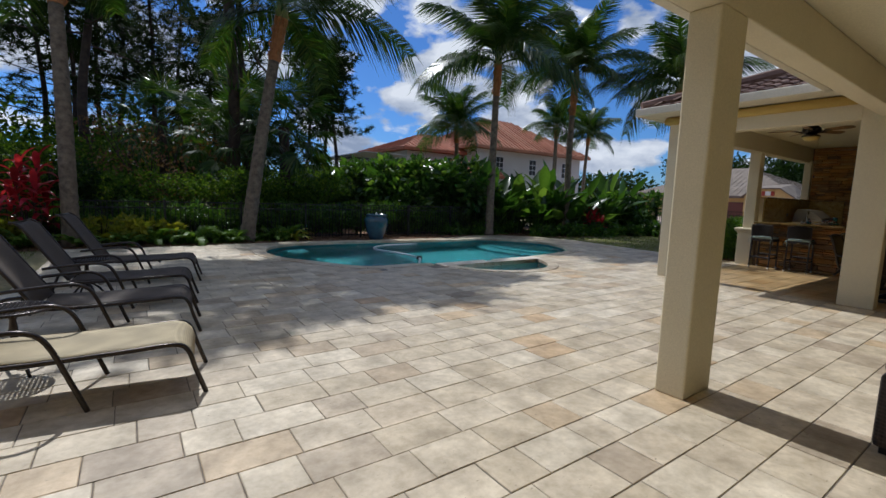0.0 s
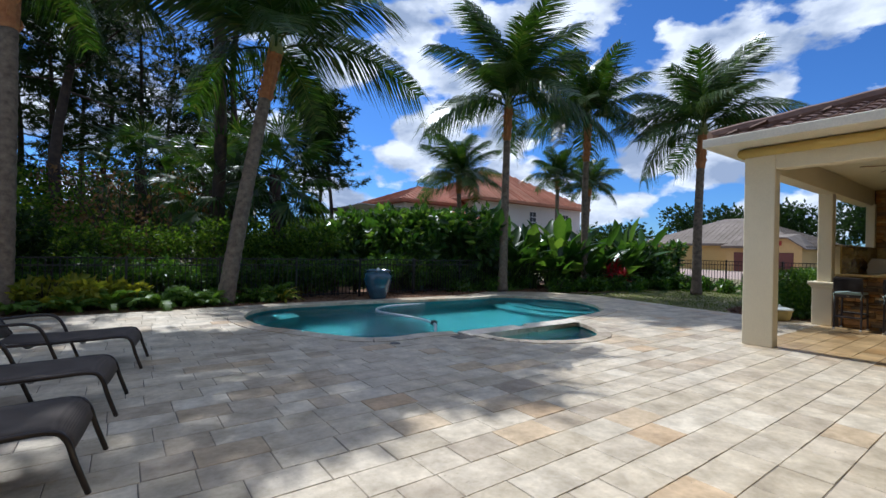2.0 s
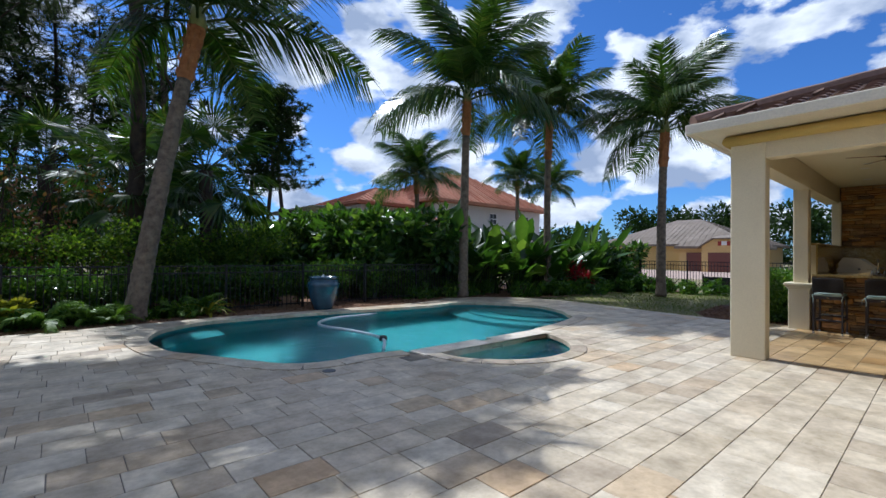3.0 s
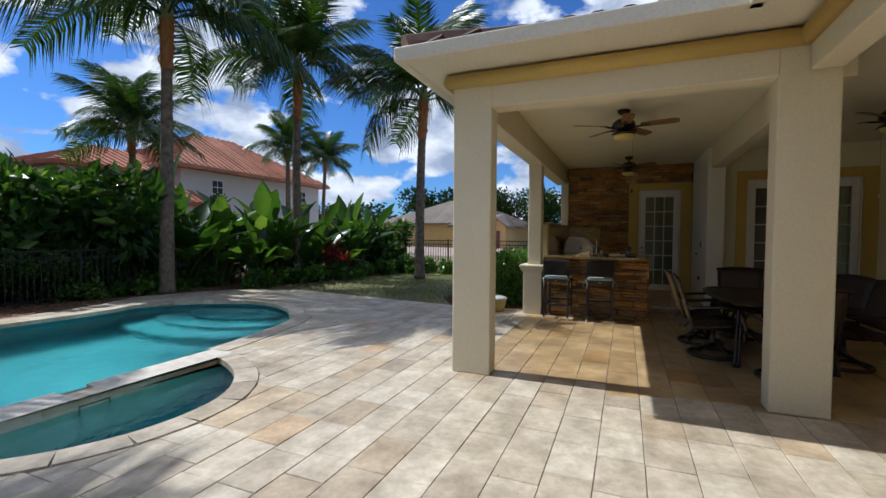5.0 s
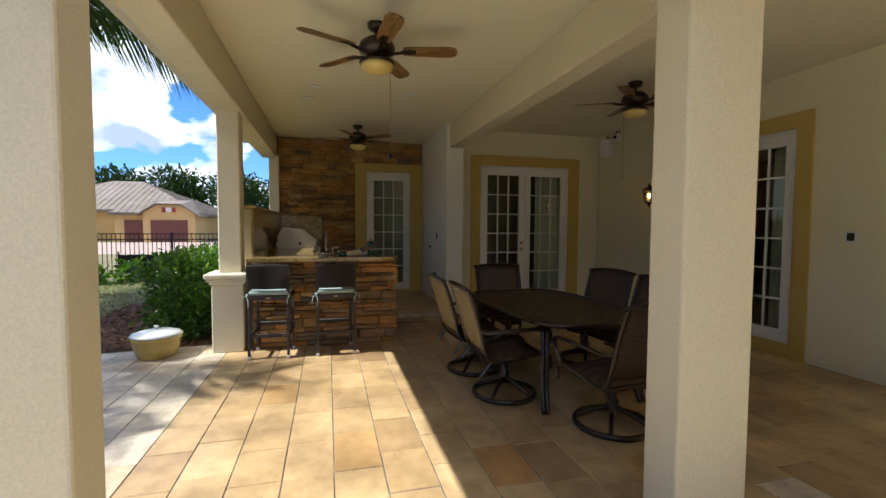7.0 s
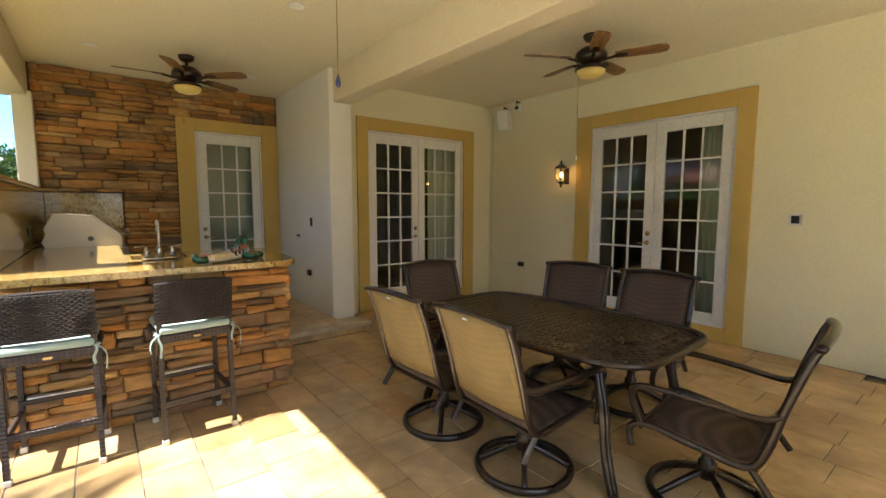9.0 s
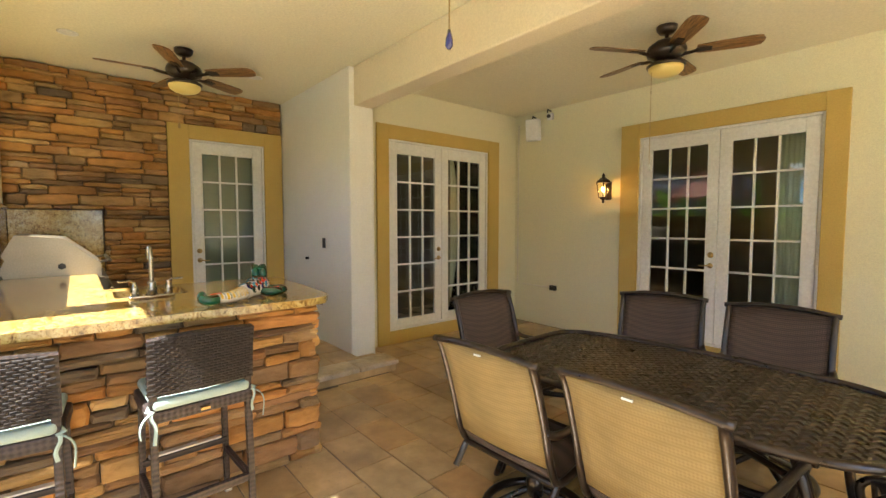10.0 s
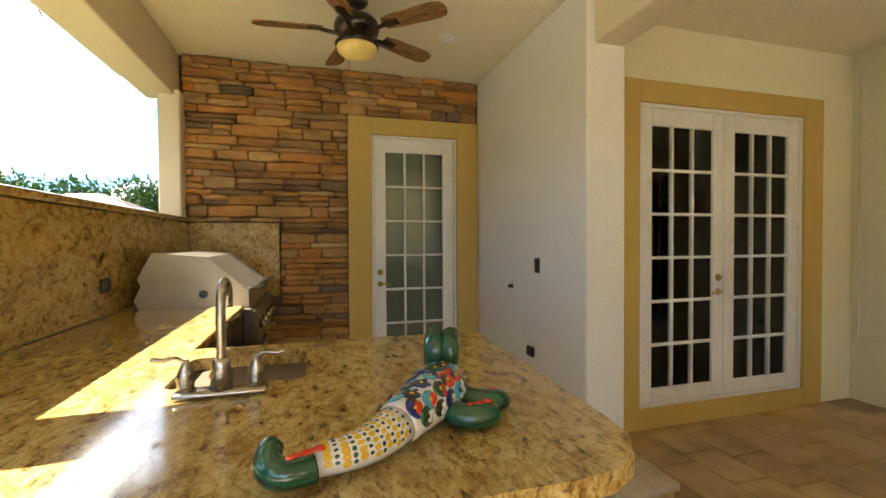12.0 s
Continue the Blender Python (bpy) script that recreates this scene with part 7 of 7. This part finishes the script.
fitting("outlet_cover", pose(14.59, RY, 0.59), 0.12, 0.075, 0.03, "black_plastic", "black weatherproof outlet cover on the stucco wall", "black_metal")
fitting("outlet_cover", pose(10.02, RY, 0.60), 0.14, 0.09, 0.04, "black_plastic", "black weatherproof outlet cover low on the wall", "black_metal")
fitting("switch_plate", pose(10.98, RY, 1.41), 0.12, 0.12, 0.010, "white_plastic", "white switch plate on the stucco wall", "black_plastic")
fitting("switch_plate", pose(15.62, 2.66, 1.32), 0.075, 0.12, 0.010, "black_plastic", "black switch plate on the white wall", "black_metal")
fitting("outlet_cover", pose(15.72, 2.66, 0.60), 0.10, 0.08, 0.03, "black_plastic", "black outlet cover on the white wall", "black_metal")
hk = thing("door_stop", pose(16.10, 2.66, 1.11), "small dark round knob on the white wall", "knob")
part("stem", lathed([(0.02, 0), (0.02, 0.005), (0.008, 0.01), (0.02, 0.03), (0.008, 0.04)], 14, pose(0, 0, 0, -90)), M["black_metal"], hk, smooth=True)

spk = thing("loudspeaker", pose(14.95, RY, 2.97), "small white outdoor loudspeaker on a bracket", "loudspeaker")
part("cabinet", boxed(-0.10, 0.10, 0.05, 0.21, -0.16, 0.16, 0.02, m=pose(0, 0, 0, -8, 0, 20)), M["white_plastic"], spk)
part("grille", boxed(-0.085, 0.085, 0.211, 0.217, -0.145, 0.145, 0.006, m=pose(0, 0, 0, -8, 0, 20)), M["white"], spk)
part("bracket", tubed([(0, 0, 0.18), (0, 0.08, 0.20), (0, 0.10, 0.14)], 0.012, 6), M["black_metal"], spk)
cam_box = thing("security_camera", pose(14.66, RY, 3.13), "small white security camera on a short arm", "camera")
part("housing", boxed(-0.04, 0.04, 0.06, 0.19, -0.05, 0.05, 0.012, m=pose(0, 0, 0, -12, 0, 25)), M["white_plastic"], cam_box)
part("lens", lathed([(0.028, 0), (0.028, 0.012), (0.012, 0.014)], 16, pose(-0.075, 0.178, -0.036, -100, 0, 25)), M["black_plastic"], cam_box)
part("arm", tubed([(0.02, 0.0, 0.08), (0.02, 0.08, 0.09), (0.0, 0.11, 0.04)], 0.011, 6), M["black_metal"], cam_box)
cd = thing("cable_conduit", None, "thin cream conduit down the wall corner", "conduit")
part("pipe", tubed([(15.28, RY + 0.012, 3.1), (15.28, RY + 0.012, 0.60), (14.66, RY + 0.012, 0.59)], 0.011, 6), M["gutter"], cd)
mat_t = thing("door_mat", pose(12.40, 0.06, 0.004), "thin dark door mat on the tiles", "mat")
part("mat_body", boxed(-0.52, 0.52, -0.33, 0.33, 0, 0.012, 0.004, 1), M["wicker"], mat_t)


# ---- loungers and side tables ----
def lounger(m, sling, label, back_angle=58):
    c = thing("sun_lounger", m, label, "sun lounger", "sun loungers")
    w, z = 0.31, 0.375
    hx = -1.22
    ca, sa = math.cos(radians(back_angle)), math.sin(radians(back_angle))
    for y in (-1, 1):
        part("side_rail", tubed(smooth_path([(0.06, y * w, 0.0), (0.0, y * w, 0.18), (-0.045, y * w, 0.325), (-0.13, y * w, z), (-0.4, y * w, z - 0.012), (-0.9, y * w, z - 0.03), (-1.5, y * w, z - 0.03), (-1.62, y * w, z - 0.06)], 4), 0.017, 8), M["bronze"], c, smooth=True)
        part("rear_leg", tubed([(-1.45, y * w, z - 0.03), (-1.58, y * w, 0.0)], 0.016, 8), M["bronze"], c, smooth=True)
        part("arm", tubed(smooth_path([(-0.62, y * (w + 0.025), 0.0), (-0.70, y * (w + 0.025), 0.22), (-0.80, y * (w + 0.03), 0.48), (-0.90, y * (w + 0.04), 0.56), (-1.05, y * (w + 0.04), 0.565), (-1.30, y * (w + 0.03), 0.54), (-1.44, y * (w + 0.02), 0.52)], 4), 0.018, 8, flat=0.8), M["bronze"], c, smooth=True)
        part("back_rail", tubed(smooth_path([(hx, y * w * 0.97, z), (hx - 0.35 * ca, y * w * 0.97, z + 0.35 * sa), (hx - 0.72 * ca, y * w * 0.97, z + 0.72 * sa), (hx - 0.80 * ca - 0.05, y * w * 0.97, z + 0.78 * sa)], 4), 0.016, 8), M["bronze"], c, smooth=True)
    for x, zz in ((-0.5, z - 0.04), (-0.95, z - 0.06)):
        part("cross_bar", tubed(smooth_path([(x, -w, zz + 0.02), (x, -w * 0.5, zz - 0.03), (x, w * 0.5, zz - 0.03), (x, w, zz + 0.02)], 3), 0.011, 6), M["bronze"], c)
    ys = np.linspace(-w + 0.01, w - 0.01, 8)
    seat = [(-0.012, 0.25), (-0.035, 0.33), (-0.08, 0.375), (-0.14, z + 0.016), (-0.4, z + 0.006), (-0.8, z - 0.008), (hx, z - 0.004)]
    part("seat_sling", sheet(bmesh.new(), [[(x, y, zz - 0.010 * math.cos(y / w * 1.5)) for y in ys] for x, zz in seat], 0.007), M[sling], c, smooth=True)
    back = [(hx - s * ca - (0.05 if s > 0.76 else 0) + 0.01, z + s * sa - (0.03 if s > 0.78 else 0)) for s in (0.0, 0.2, 0.4, 0.6, 0.72, 0.78, 0.80)]
    part("back_sling", sheet(bmesh.new(), [[(x - 0.015 * math.cos(y / w * 1.5), y, zz) for y in ys] for x, zz in back], 0.007), M[sling], c, smooth=True)
    part("top_rail", tubed([(back[-1][0], -w, back[-1][1]), (back[-1][0], w, back[-1][1])], 0.017, 8), M["bronze"], c)
    return c


LG = "bronze-framed sun lounger with %s sling and raised back"
l1 = lounger(pose(0.86, 4.83, 0, 0, 0, -7), "lounger_sling_lit", LG % "sunlit tan")
l2 = lounger(pose(1.0, 6.40, 0, 0, 0, -6), "lounger_sling_shade", LG % "shade-darkened taupe")
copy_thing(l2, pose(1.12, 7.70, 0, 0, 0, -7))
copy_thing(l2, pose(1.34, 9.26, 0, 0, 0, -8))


def side_table(m):
    t = thing("side_table", m, "small round bronze lattice side table", "table", "side tables by the loungers")
    r = 0.24
    part("rim", tubed([(r * math.cos(a), r * math.sin(a), 0.50) for a in (2 * math.pi * k / 32 for k in range(33))], 0.012, 8, caps=False), M["bronze"], t, smooth=True)
    lat = bmesh.new()
    for i in range(-8, 9):
        u = i * 0.027
        h = math.sqrt(max(r * r - u * u, 0))
        if h > 0.02:
            tube(lat, [(u, -h, 0.502), (u, h, 0.502)], 0.0075, 4)
            tube(lat, [(-h, u, 0.500), (h, u, 0.500)], 0.0075, 4)
    part("lattice_top", lat, M["bronze"], t)
    part("post", lathed([(0.03, 0.1), (0.02, 0.2), (0.028, 0.35), (0.02, 0.42), (0.05, 0.495)], 14), M["bronze"], t, smooth=True)
    for k in range(4):
        a = k * math.pi / 2 + 0.5
        part("foot", tubed(smooth_path([(0.02 * math.cos(a), 0.02 * math.sin(a), 0.2), (0.12 * math.cos(a), 0.12 * math.sin(a), 0.12), (0.21 * math.cos(a), 0.21 * math.sin(a), 0.0)], 4), 0.013, 7), M["bronze"], t, smooth=True)
    return t


st = side_table(pose(-0.29, 5.62, 0))
copy_thing(st, pose(-0.02, 8.38, 0))

ott = thing("wicker_ottoman", pose(4.54, 1.22, 0), "dark wicker cube seat under the lanai roof", "ottoman")
part("body", boxed(-0.42, 0.42, -0.36, 0.36, 0.04, 0.50, 0.03), M["wicker"], ott)
part("cushion", boxed(-0.41, 0.41, -0.35, 0.35, 0.50, 0.58, 0.03), M["black_plastic"], ott)
for x in (-0.36, 0.36):
    for y in (-0.30, 0.30):
        part("foot", boxed(x - 0.025, x + 0.025, y - 0.025, y + 0.025, 0, 0.04), M["black_metal"], ott)
drain = thing("deck_drain", pose(4.51, 8.69, 0.0), "small round deck drain cover by the pool", "drain")
part("cover", lathed([(0.08, -0.002), (0.078, 0.006), (0.02, 0.007)], 20), M["bronze"], drain)

# ---- pieces: stacked stone, mulch, grass, tiles ----


def stone_mesh(w, h, d, seed):
    """A rough-split stone with a wavy outline, face towards +y, centred on x and z."""
    rnd = random.Random(seed)
    ring = []
    for sx, sz in ((-1, -1), (-0.3, -1), (0.35, -1), (1, -1), (1, 0.1), (1, 1), (0.3, 1), (-0.35, 1), (-1, 1), (-1, 0)):
        c = abs(sx) == 1 and abs(sz) == 1
        ring.append((sx * w / 2 * (0.965 if c else 1) + rnd.uniform(-0.006, 0.006), sz * h / 2 * (0.90 if c else 1) + rnd.uniform(-0.006, 0.004)))
    k, pts = len(ring), []
    for yy, s in ((0.0, 0.0), (d * 0.70, 0.0), (d, 0.013)):
        for x, z in ring:
            pts.append((x - math.copysign(min(s, abs(x)), x), yy + (rnd.uniform(-0.008, 0.006) if s else 0), z - math.copysign(min(s * 0.8, abs(z)), z)))
    pts.append((rnd.uniform(-0.2, 0.2) * w, d + rnd.uniform(-0.003, 0.009), 0))
    faces = [(r + i, r + (i + 1) % k, r + k + (i + 1) % k, r + k + i) for r in (0, k) for i in range(k)]
    faces += [(2 * k + i, 2 * k + (i + 1) % k, 3 * k) for i in range(k)]
    return raw_mesh("stone", pts, faces, M["ledgestone"])


STONES = {}


def ledge_wall(parent, m, u0, u1, z0, z1, seed, holes=(), limit=300):
    """Courses of ledgestone on a face: local x along, y outwards."""
    rnd = random.Random(seed)
    z, count = z0, 0
    while z < z1 - 0.02:
        h = rnd.choice((0.045, 0.055, 0.065, 0.08, 0.095, 0.115))
        h = min(h, z1 - z) if z1 - z - h > 0.04 else z1 - z
        for cut in [q for hole in holes for q in hole[2:]]:
            if z + 0.02 < cut < z + h + 0.03:
                h = cut - z
        u = u0 - rnd.uniform(0, 0.15)
        while u < u1 - 0.005:
            w = rnd.choice((0.16, 0.22, 0.28, 0.34, 0.42, 0.50))
            split = h > 0.09 and rnd.random() < 0.35
            a, b = max(u, u0), min(u + w, u1)
            spans = [(a, b)]
            for hx0, hx1, hz0, hz1 in holes:
                if z + h > hz0 + 0.01 and z < hz1 - 0.01:
                    nxt = []
                    for s0, s1 in spans:
                        if s1 <= hx0 or s0 >= hx1:
                            nxt.append((s0, s1))
                        else:
                            if s0 < hx0:
                                nxt.append((s0, hx0))
                            if s1 > hx1:
                                nxt.append((hx1, s1))
                    spans = nxt
            for s0, s1 in spans:
                if s1 - s0 < 0.03:
                    continue
                for zz, hh in (((z, h),) if not split else ((z, h * 0.5), (z + h * 0.5, h * 0.5))):
                    key = (round(s1 - s0, 2), round(hh, 3), rnd.randrange(3))
                    if key not in STONES:
                        STONES[key] = stone_mesh(key[0] - 0.003, key[1] - 0.002, 0.055, hash(key) % 997)
                    o = part("stone", STONES[key], None, parent)
                    o.matrix_basis = m @ pose((s0 + s1) / 2, rnd.uniform(-0.022, 0.014), zz + hh / 2, rnd.uniform(-3, 3), rnd.uniform(-1.8, 1.8), rnd.uniform(-2.5, 2.5))
                    count += 1
            u += w
        z += h
    return count


wall_end = bpy.data.objects["wall_kitchen_end"]
ledge_wall(wall_end, pose(16.985, 2.68, 0, 0, 0, 90), 0.0, 2.86, 0.06, CEIL - 0.005, 5, [(-0.1, 1.388, 0.0, 2.793), (2.03, 2.9, 0.9, 1.71)])
ledge_wall(body, pose(13.42, 3.79, 0, 0, 0, 90), -0.045, 1.70, 0.0, TOP - 0.05, 7)
ledge_wall(body, pose(13.38, 3.79, 0, 0, 0, 180), -0.78, 0.0, 0.0, TOP - 0.05, 9)

# mulch chips and grass
rs = np.random.RandomState(3)


def scatter(n, x0, x1, y0, y1, test):
    p = np.stack([rs.uniform(x0, x1, n), rs.uniform(y0, y1, n)], 1)
    return [q for q in p.tolist() if test(q)]


verts, faces = [], []
for x, y in scatter(9000, -4, 20, 13.2, 15.3, lambda q: inside(q, beds)) + scatter(2600, 13.7, 17.0, 5.8, 8.3, lambda q: inside(q, bed2)):
    a, l, w, z, t = rs.rand() * 6.28, 0.02 + 0.035 * rs.rand(), 0.008 + 0.01 * rs.rand(), -0.018 + 0.02 * rs.rand(), rs.normal() * 0.3
    c, s, b = math.cos(a), math.sin(a), len(verts)
    verts += [(x + l * c, y + l * s, z + l * t), (x - w * s, y + w * c, z + 0.008), (x - l * c, y - l * s, z - l * t), (x + w * s, y - w * c, z + 0.004)]
    faces.append((b, b + 1, b + 2, b + 3))
tagged(new("mulch", raw_mesh("mulch", verts, faces, M["mulch"])), "loose brown mulch chips on the planting beds", "mulch", "", "stuff")
verts, faces = [], []
lawn = [(13.9, 7.8), (15, 8.2), (17, 8.3), (21.8, 7.8), (21.8, 10.8), (19.5, 12.3), (17.4, 12.9), (15.6, 12.8), (14.4, 12.9), (14.25, 11), (13.95, 9)]
for x, y in scatter(20000, 13.6, 22, 5.9, 13, lambda q: inside(q, lawn)) + scatter(9000, -6, -1.22, 6.4, 14.2, lambda q: True):
    a, h, b = rs.rand() * 6.28, 0.03 + 0.035 * rs.rand(), len(verts)
    c, s = 0.006 * math.cos(a), 0.006 * math.sin(a)
    lx, ly = rs.normal() * 0.02, rs.normal() * 0.02
    verts += [(x + c, y + s, -0.036), (x - c, y - s, -0.036), (x + lx, y + ly, -0.036 + h)]
    faces.append((b, b + 1, b + 2))
tagged(new("lawn_grass", raw_mesh("lawn_grass", verts, faces, M["grass"])), "short patchy lawn grass", "grass", "", "stuff")

# travertine tiles in courses along x
ROW, COL, GAP = 0.298, 0.455, 0.004
tile_cells = []
rnd = random.Random(17)
EDGE = offset_outline(POOL, 0.26)
EDGE2 = offset_outline(SPA, 0.19)
y = -0.49
while y < 14.9:
    x = -6.0 - rnd.uniform(0, COL)
    while x < 17.2:
        w = rnd.choice((COL, COL, COL, 0.40, 0.50, 0.30))
        tile_cells.append((x, x + w, y, y + ROW))
        x += w
    y += ROW


def clip(poly, a, b, keep_left):
    """The part of a convex outline on one side of the line a-b."""
    out = []
    d = Vector((b[0] - a[0], b[1] - a[1]))

    def side(p):
        v = d.x * (p[1] - a[1]) - d.y * (p[0] - a[0])
        return v if keep_left else -v
    for p, q in zip(poly, poly[1:] + poly[:1]):
        sp, sq = side(p), side(q)
        if sp >= 0:
            out.append(p)
        if (sp >= 0) != (sq >= 0):
            t = sp / (sp - sq)
            out.append((p[0] + (q[0] - p[0]) * t, p[1] + (q[1] - p[1]) * t))
    return out


def cut_by(poly, outline, keep_outside):
    hit = [inside(p, outline) for p in poly]
    if all(h != keep_outside for h in hit):
        return poly
    if all(h == keep_outside for h in hit):
        return None
    cx, cy = sum(p[0] for p in poly) / len(poly), sum(p[1] for p in poly) / len(poly)
    best = min(range(len(outline)), key=lambda i: (outline[i][0] + outline[(i + 1) % len(outline)][0] - 2 * cx) ** 2 + (outline[i][1] + outline[(i + 1) % len(outline)][1] - 2 * cy) ** 2)
    a, b = outline[best], outline[(best + 1) % len(outline)]
    area = sum(p[0] * q[1] - q[0] * p[1] for p, q in zip(outline, outline[1:] + outline[:1]))
    got = clip(poly, a, b, (area > 0) != keep_outside)
    return got if len(got) > 2 else None


def tile_solid(verts, faces, poly, z, low, e=0.0035):
    b, k = len(verts), len(poly)
    cx, cy = sum(p[0] for p in poly) / k, sum(p[1] for p in poly) / k
    for px, py in poly:
        verts.append((px, py, low))
    for px, py in poly:
        verts.append((px, py, z - e))
    for px, py in poly:
        d = math.hypot(px - cx, py - cy) or 1
        verts.append((px - (px - cx) / d * e * 1.4, py - (py - cy) / d * e * 1.4, z))
    for r in (0, k):
        faces += [(b + r + i, b + r + (i + 1) % k, b + r + k + (i + 1) % k, b + r + k + i) for i in range(k)]
    faces.append(tuple(b + 2 * k + i for i in range(k)))


floor_ob = bpy.data.objects["floor"]
SHARED, verts, faces, made = {}, [], [], 0
verts2, faces2 = [], []
for x0, x1, y0, y1 in tile_cells:
    g = GAP / 2 + rnd.uniform(0, 0.002)
    poly = [(x0 + g, y0 + g), (x1 - g, y0 + g), (x1 - g, y1 - g), (x0 + g, y1 - g)]
    if y0 > 2.3 and x1 > 14.45:
        if x0 > 14.38:
            continue
        poly = [(min(px, 14.45), py) for px, py in poly]
        x1 = 14.45
    whole = True
    for outline, outside in ((DECK, False), (EDGE, True), (EDGE2, True)):
        if poly:
            before = poly
            poly = cut_by(poly, outline, outside)
            whole = whole and poly is before
    if not poly or (5.8 < (x0 + x1) / 2 < 9.05 and 8.55 < (y0 + y1) / 2 < 9.03):
        continue
    z = rnd.uniform(-0.0015, 0.0015)
    # Roofed tiles take the travertine copy that has shade in its tone
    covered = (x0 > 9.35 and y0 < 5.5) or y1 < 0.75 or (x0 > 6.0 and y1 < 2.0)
    near = (2.0 < x0 < 9.2 and 3.0 < y0 < 6.6) or (9.2 <= x0 < 13.2 and 3.2 < y0 < 5.4) or (0.9 < x0 <= 2.0 and 1.6 < y0 < 5.0)
    if whole and near and made < 300:
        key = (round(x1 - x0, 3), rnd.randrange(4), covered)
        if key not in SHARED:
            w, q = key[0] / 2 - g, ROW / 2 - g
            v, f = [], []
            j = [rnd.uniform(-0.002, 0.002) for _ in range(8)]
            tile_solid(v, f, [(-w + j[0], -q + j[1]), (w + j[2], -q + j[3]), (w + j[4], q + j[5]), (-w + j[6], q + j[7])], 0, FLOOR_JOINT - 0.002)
            SHARED[key] = raw_mesh("tile", v, f, M["roof_shade_tile" if key[2] else "travertine"])
        o = part("tile", SHARED[key], None, floor_ob)
        o.location = ((x0 + x1) / 2, (y0 + y1) / 2, z)
        made += 1
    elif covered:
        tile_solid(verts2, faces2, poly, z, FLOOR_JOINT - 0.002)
    else:
        tile_solid(verts, faces, poly, z, FLOOR_JOINT - 0.002)
tagged(part("tile_field", raw_mesh("tile_field", verts2, faces2, M["roof_shade_tile"]), None, floor_ob), kind="stuff")
tagged(part("tile_field", raw_mesh("tile_field", verts, faces, M["travertine"]), None, floor_ob), kind="stuff")
# raised kitchen step
step_ob = bpy.data.objects["floor_step"]
y = 2.67
while y < 5.4:
    x = 14.745
    while x < 16.9:
        w = min(rnd.choice((0.44, 0.40, 0.32)), 16.99 - x)
        v, f = [], []
        g = 0.003
        if y > 3.7 and x < 14.3 or (y > 4.7 and x < 16.4):
            x += w
            continue
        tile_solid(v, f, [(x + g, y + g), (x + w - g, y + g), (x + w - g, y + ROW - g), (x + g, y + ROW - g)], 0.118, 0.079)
        part("tile", raw_mesh("tile", v, f, M["roof_shade_tile"]), None, step_ob)
        x += w
    y += ROW
for y0, y1 in ((2.38, 2.84), (2.845, 3.30), (3.305, 3.72)):
    part("nosing", boxed(14.44, 14.742, y0, y1, 0.072, 0.122, 0.012), M["travertine"], step_ob, "rounded stone step edge")
part("riser", boxed(14.47, 14.499, 2.40, 3.72, 0.0, 0.071), M["roof_shade_tile"], step_ob)
part("riser", boxed(14.50, 14.949, 2.40, 2.66, 0.0, 0.071), M["roof_shade_tile"], step_ob)
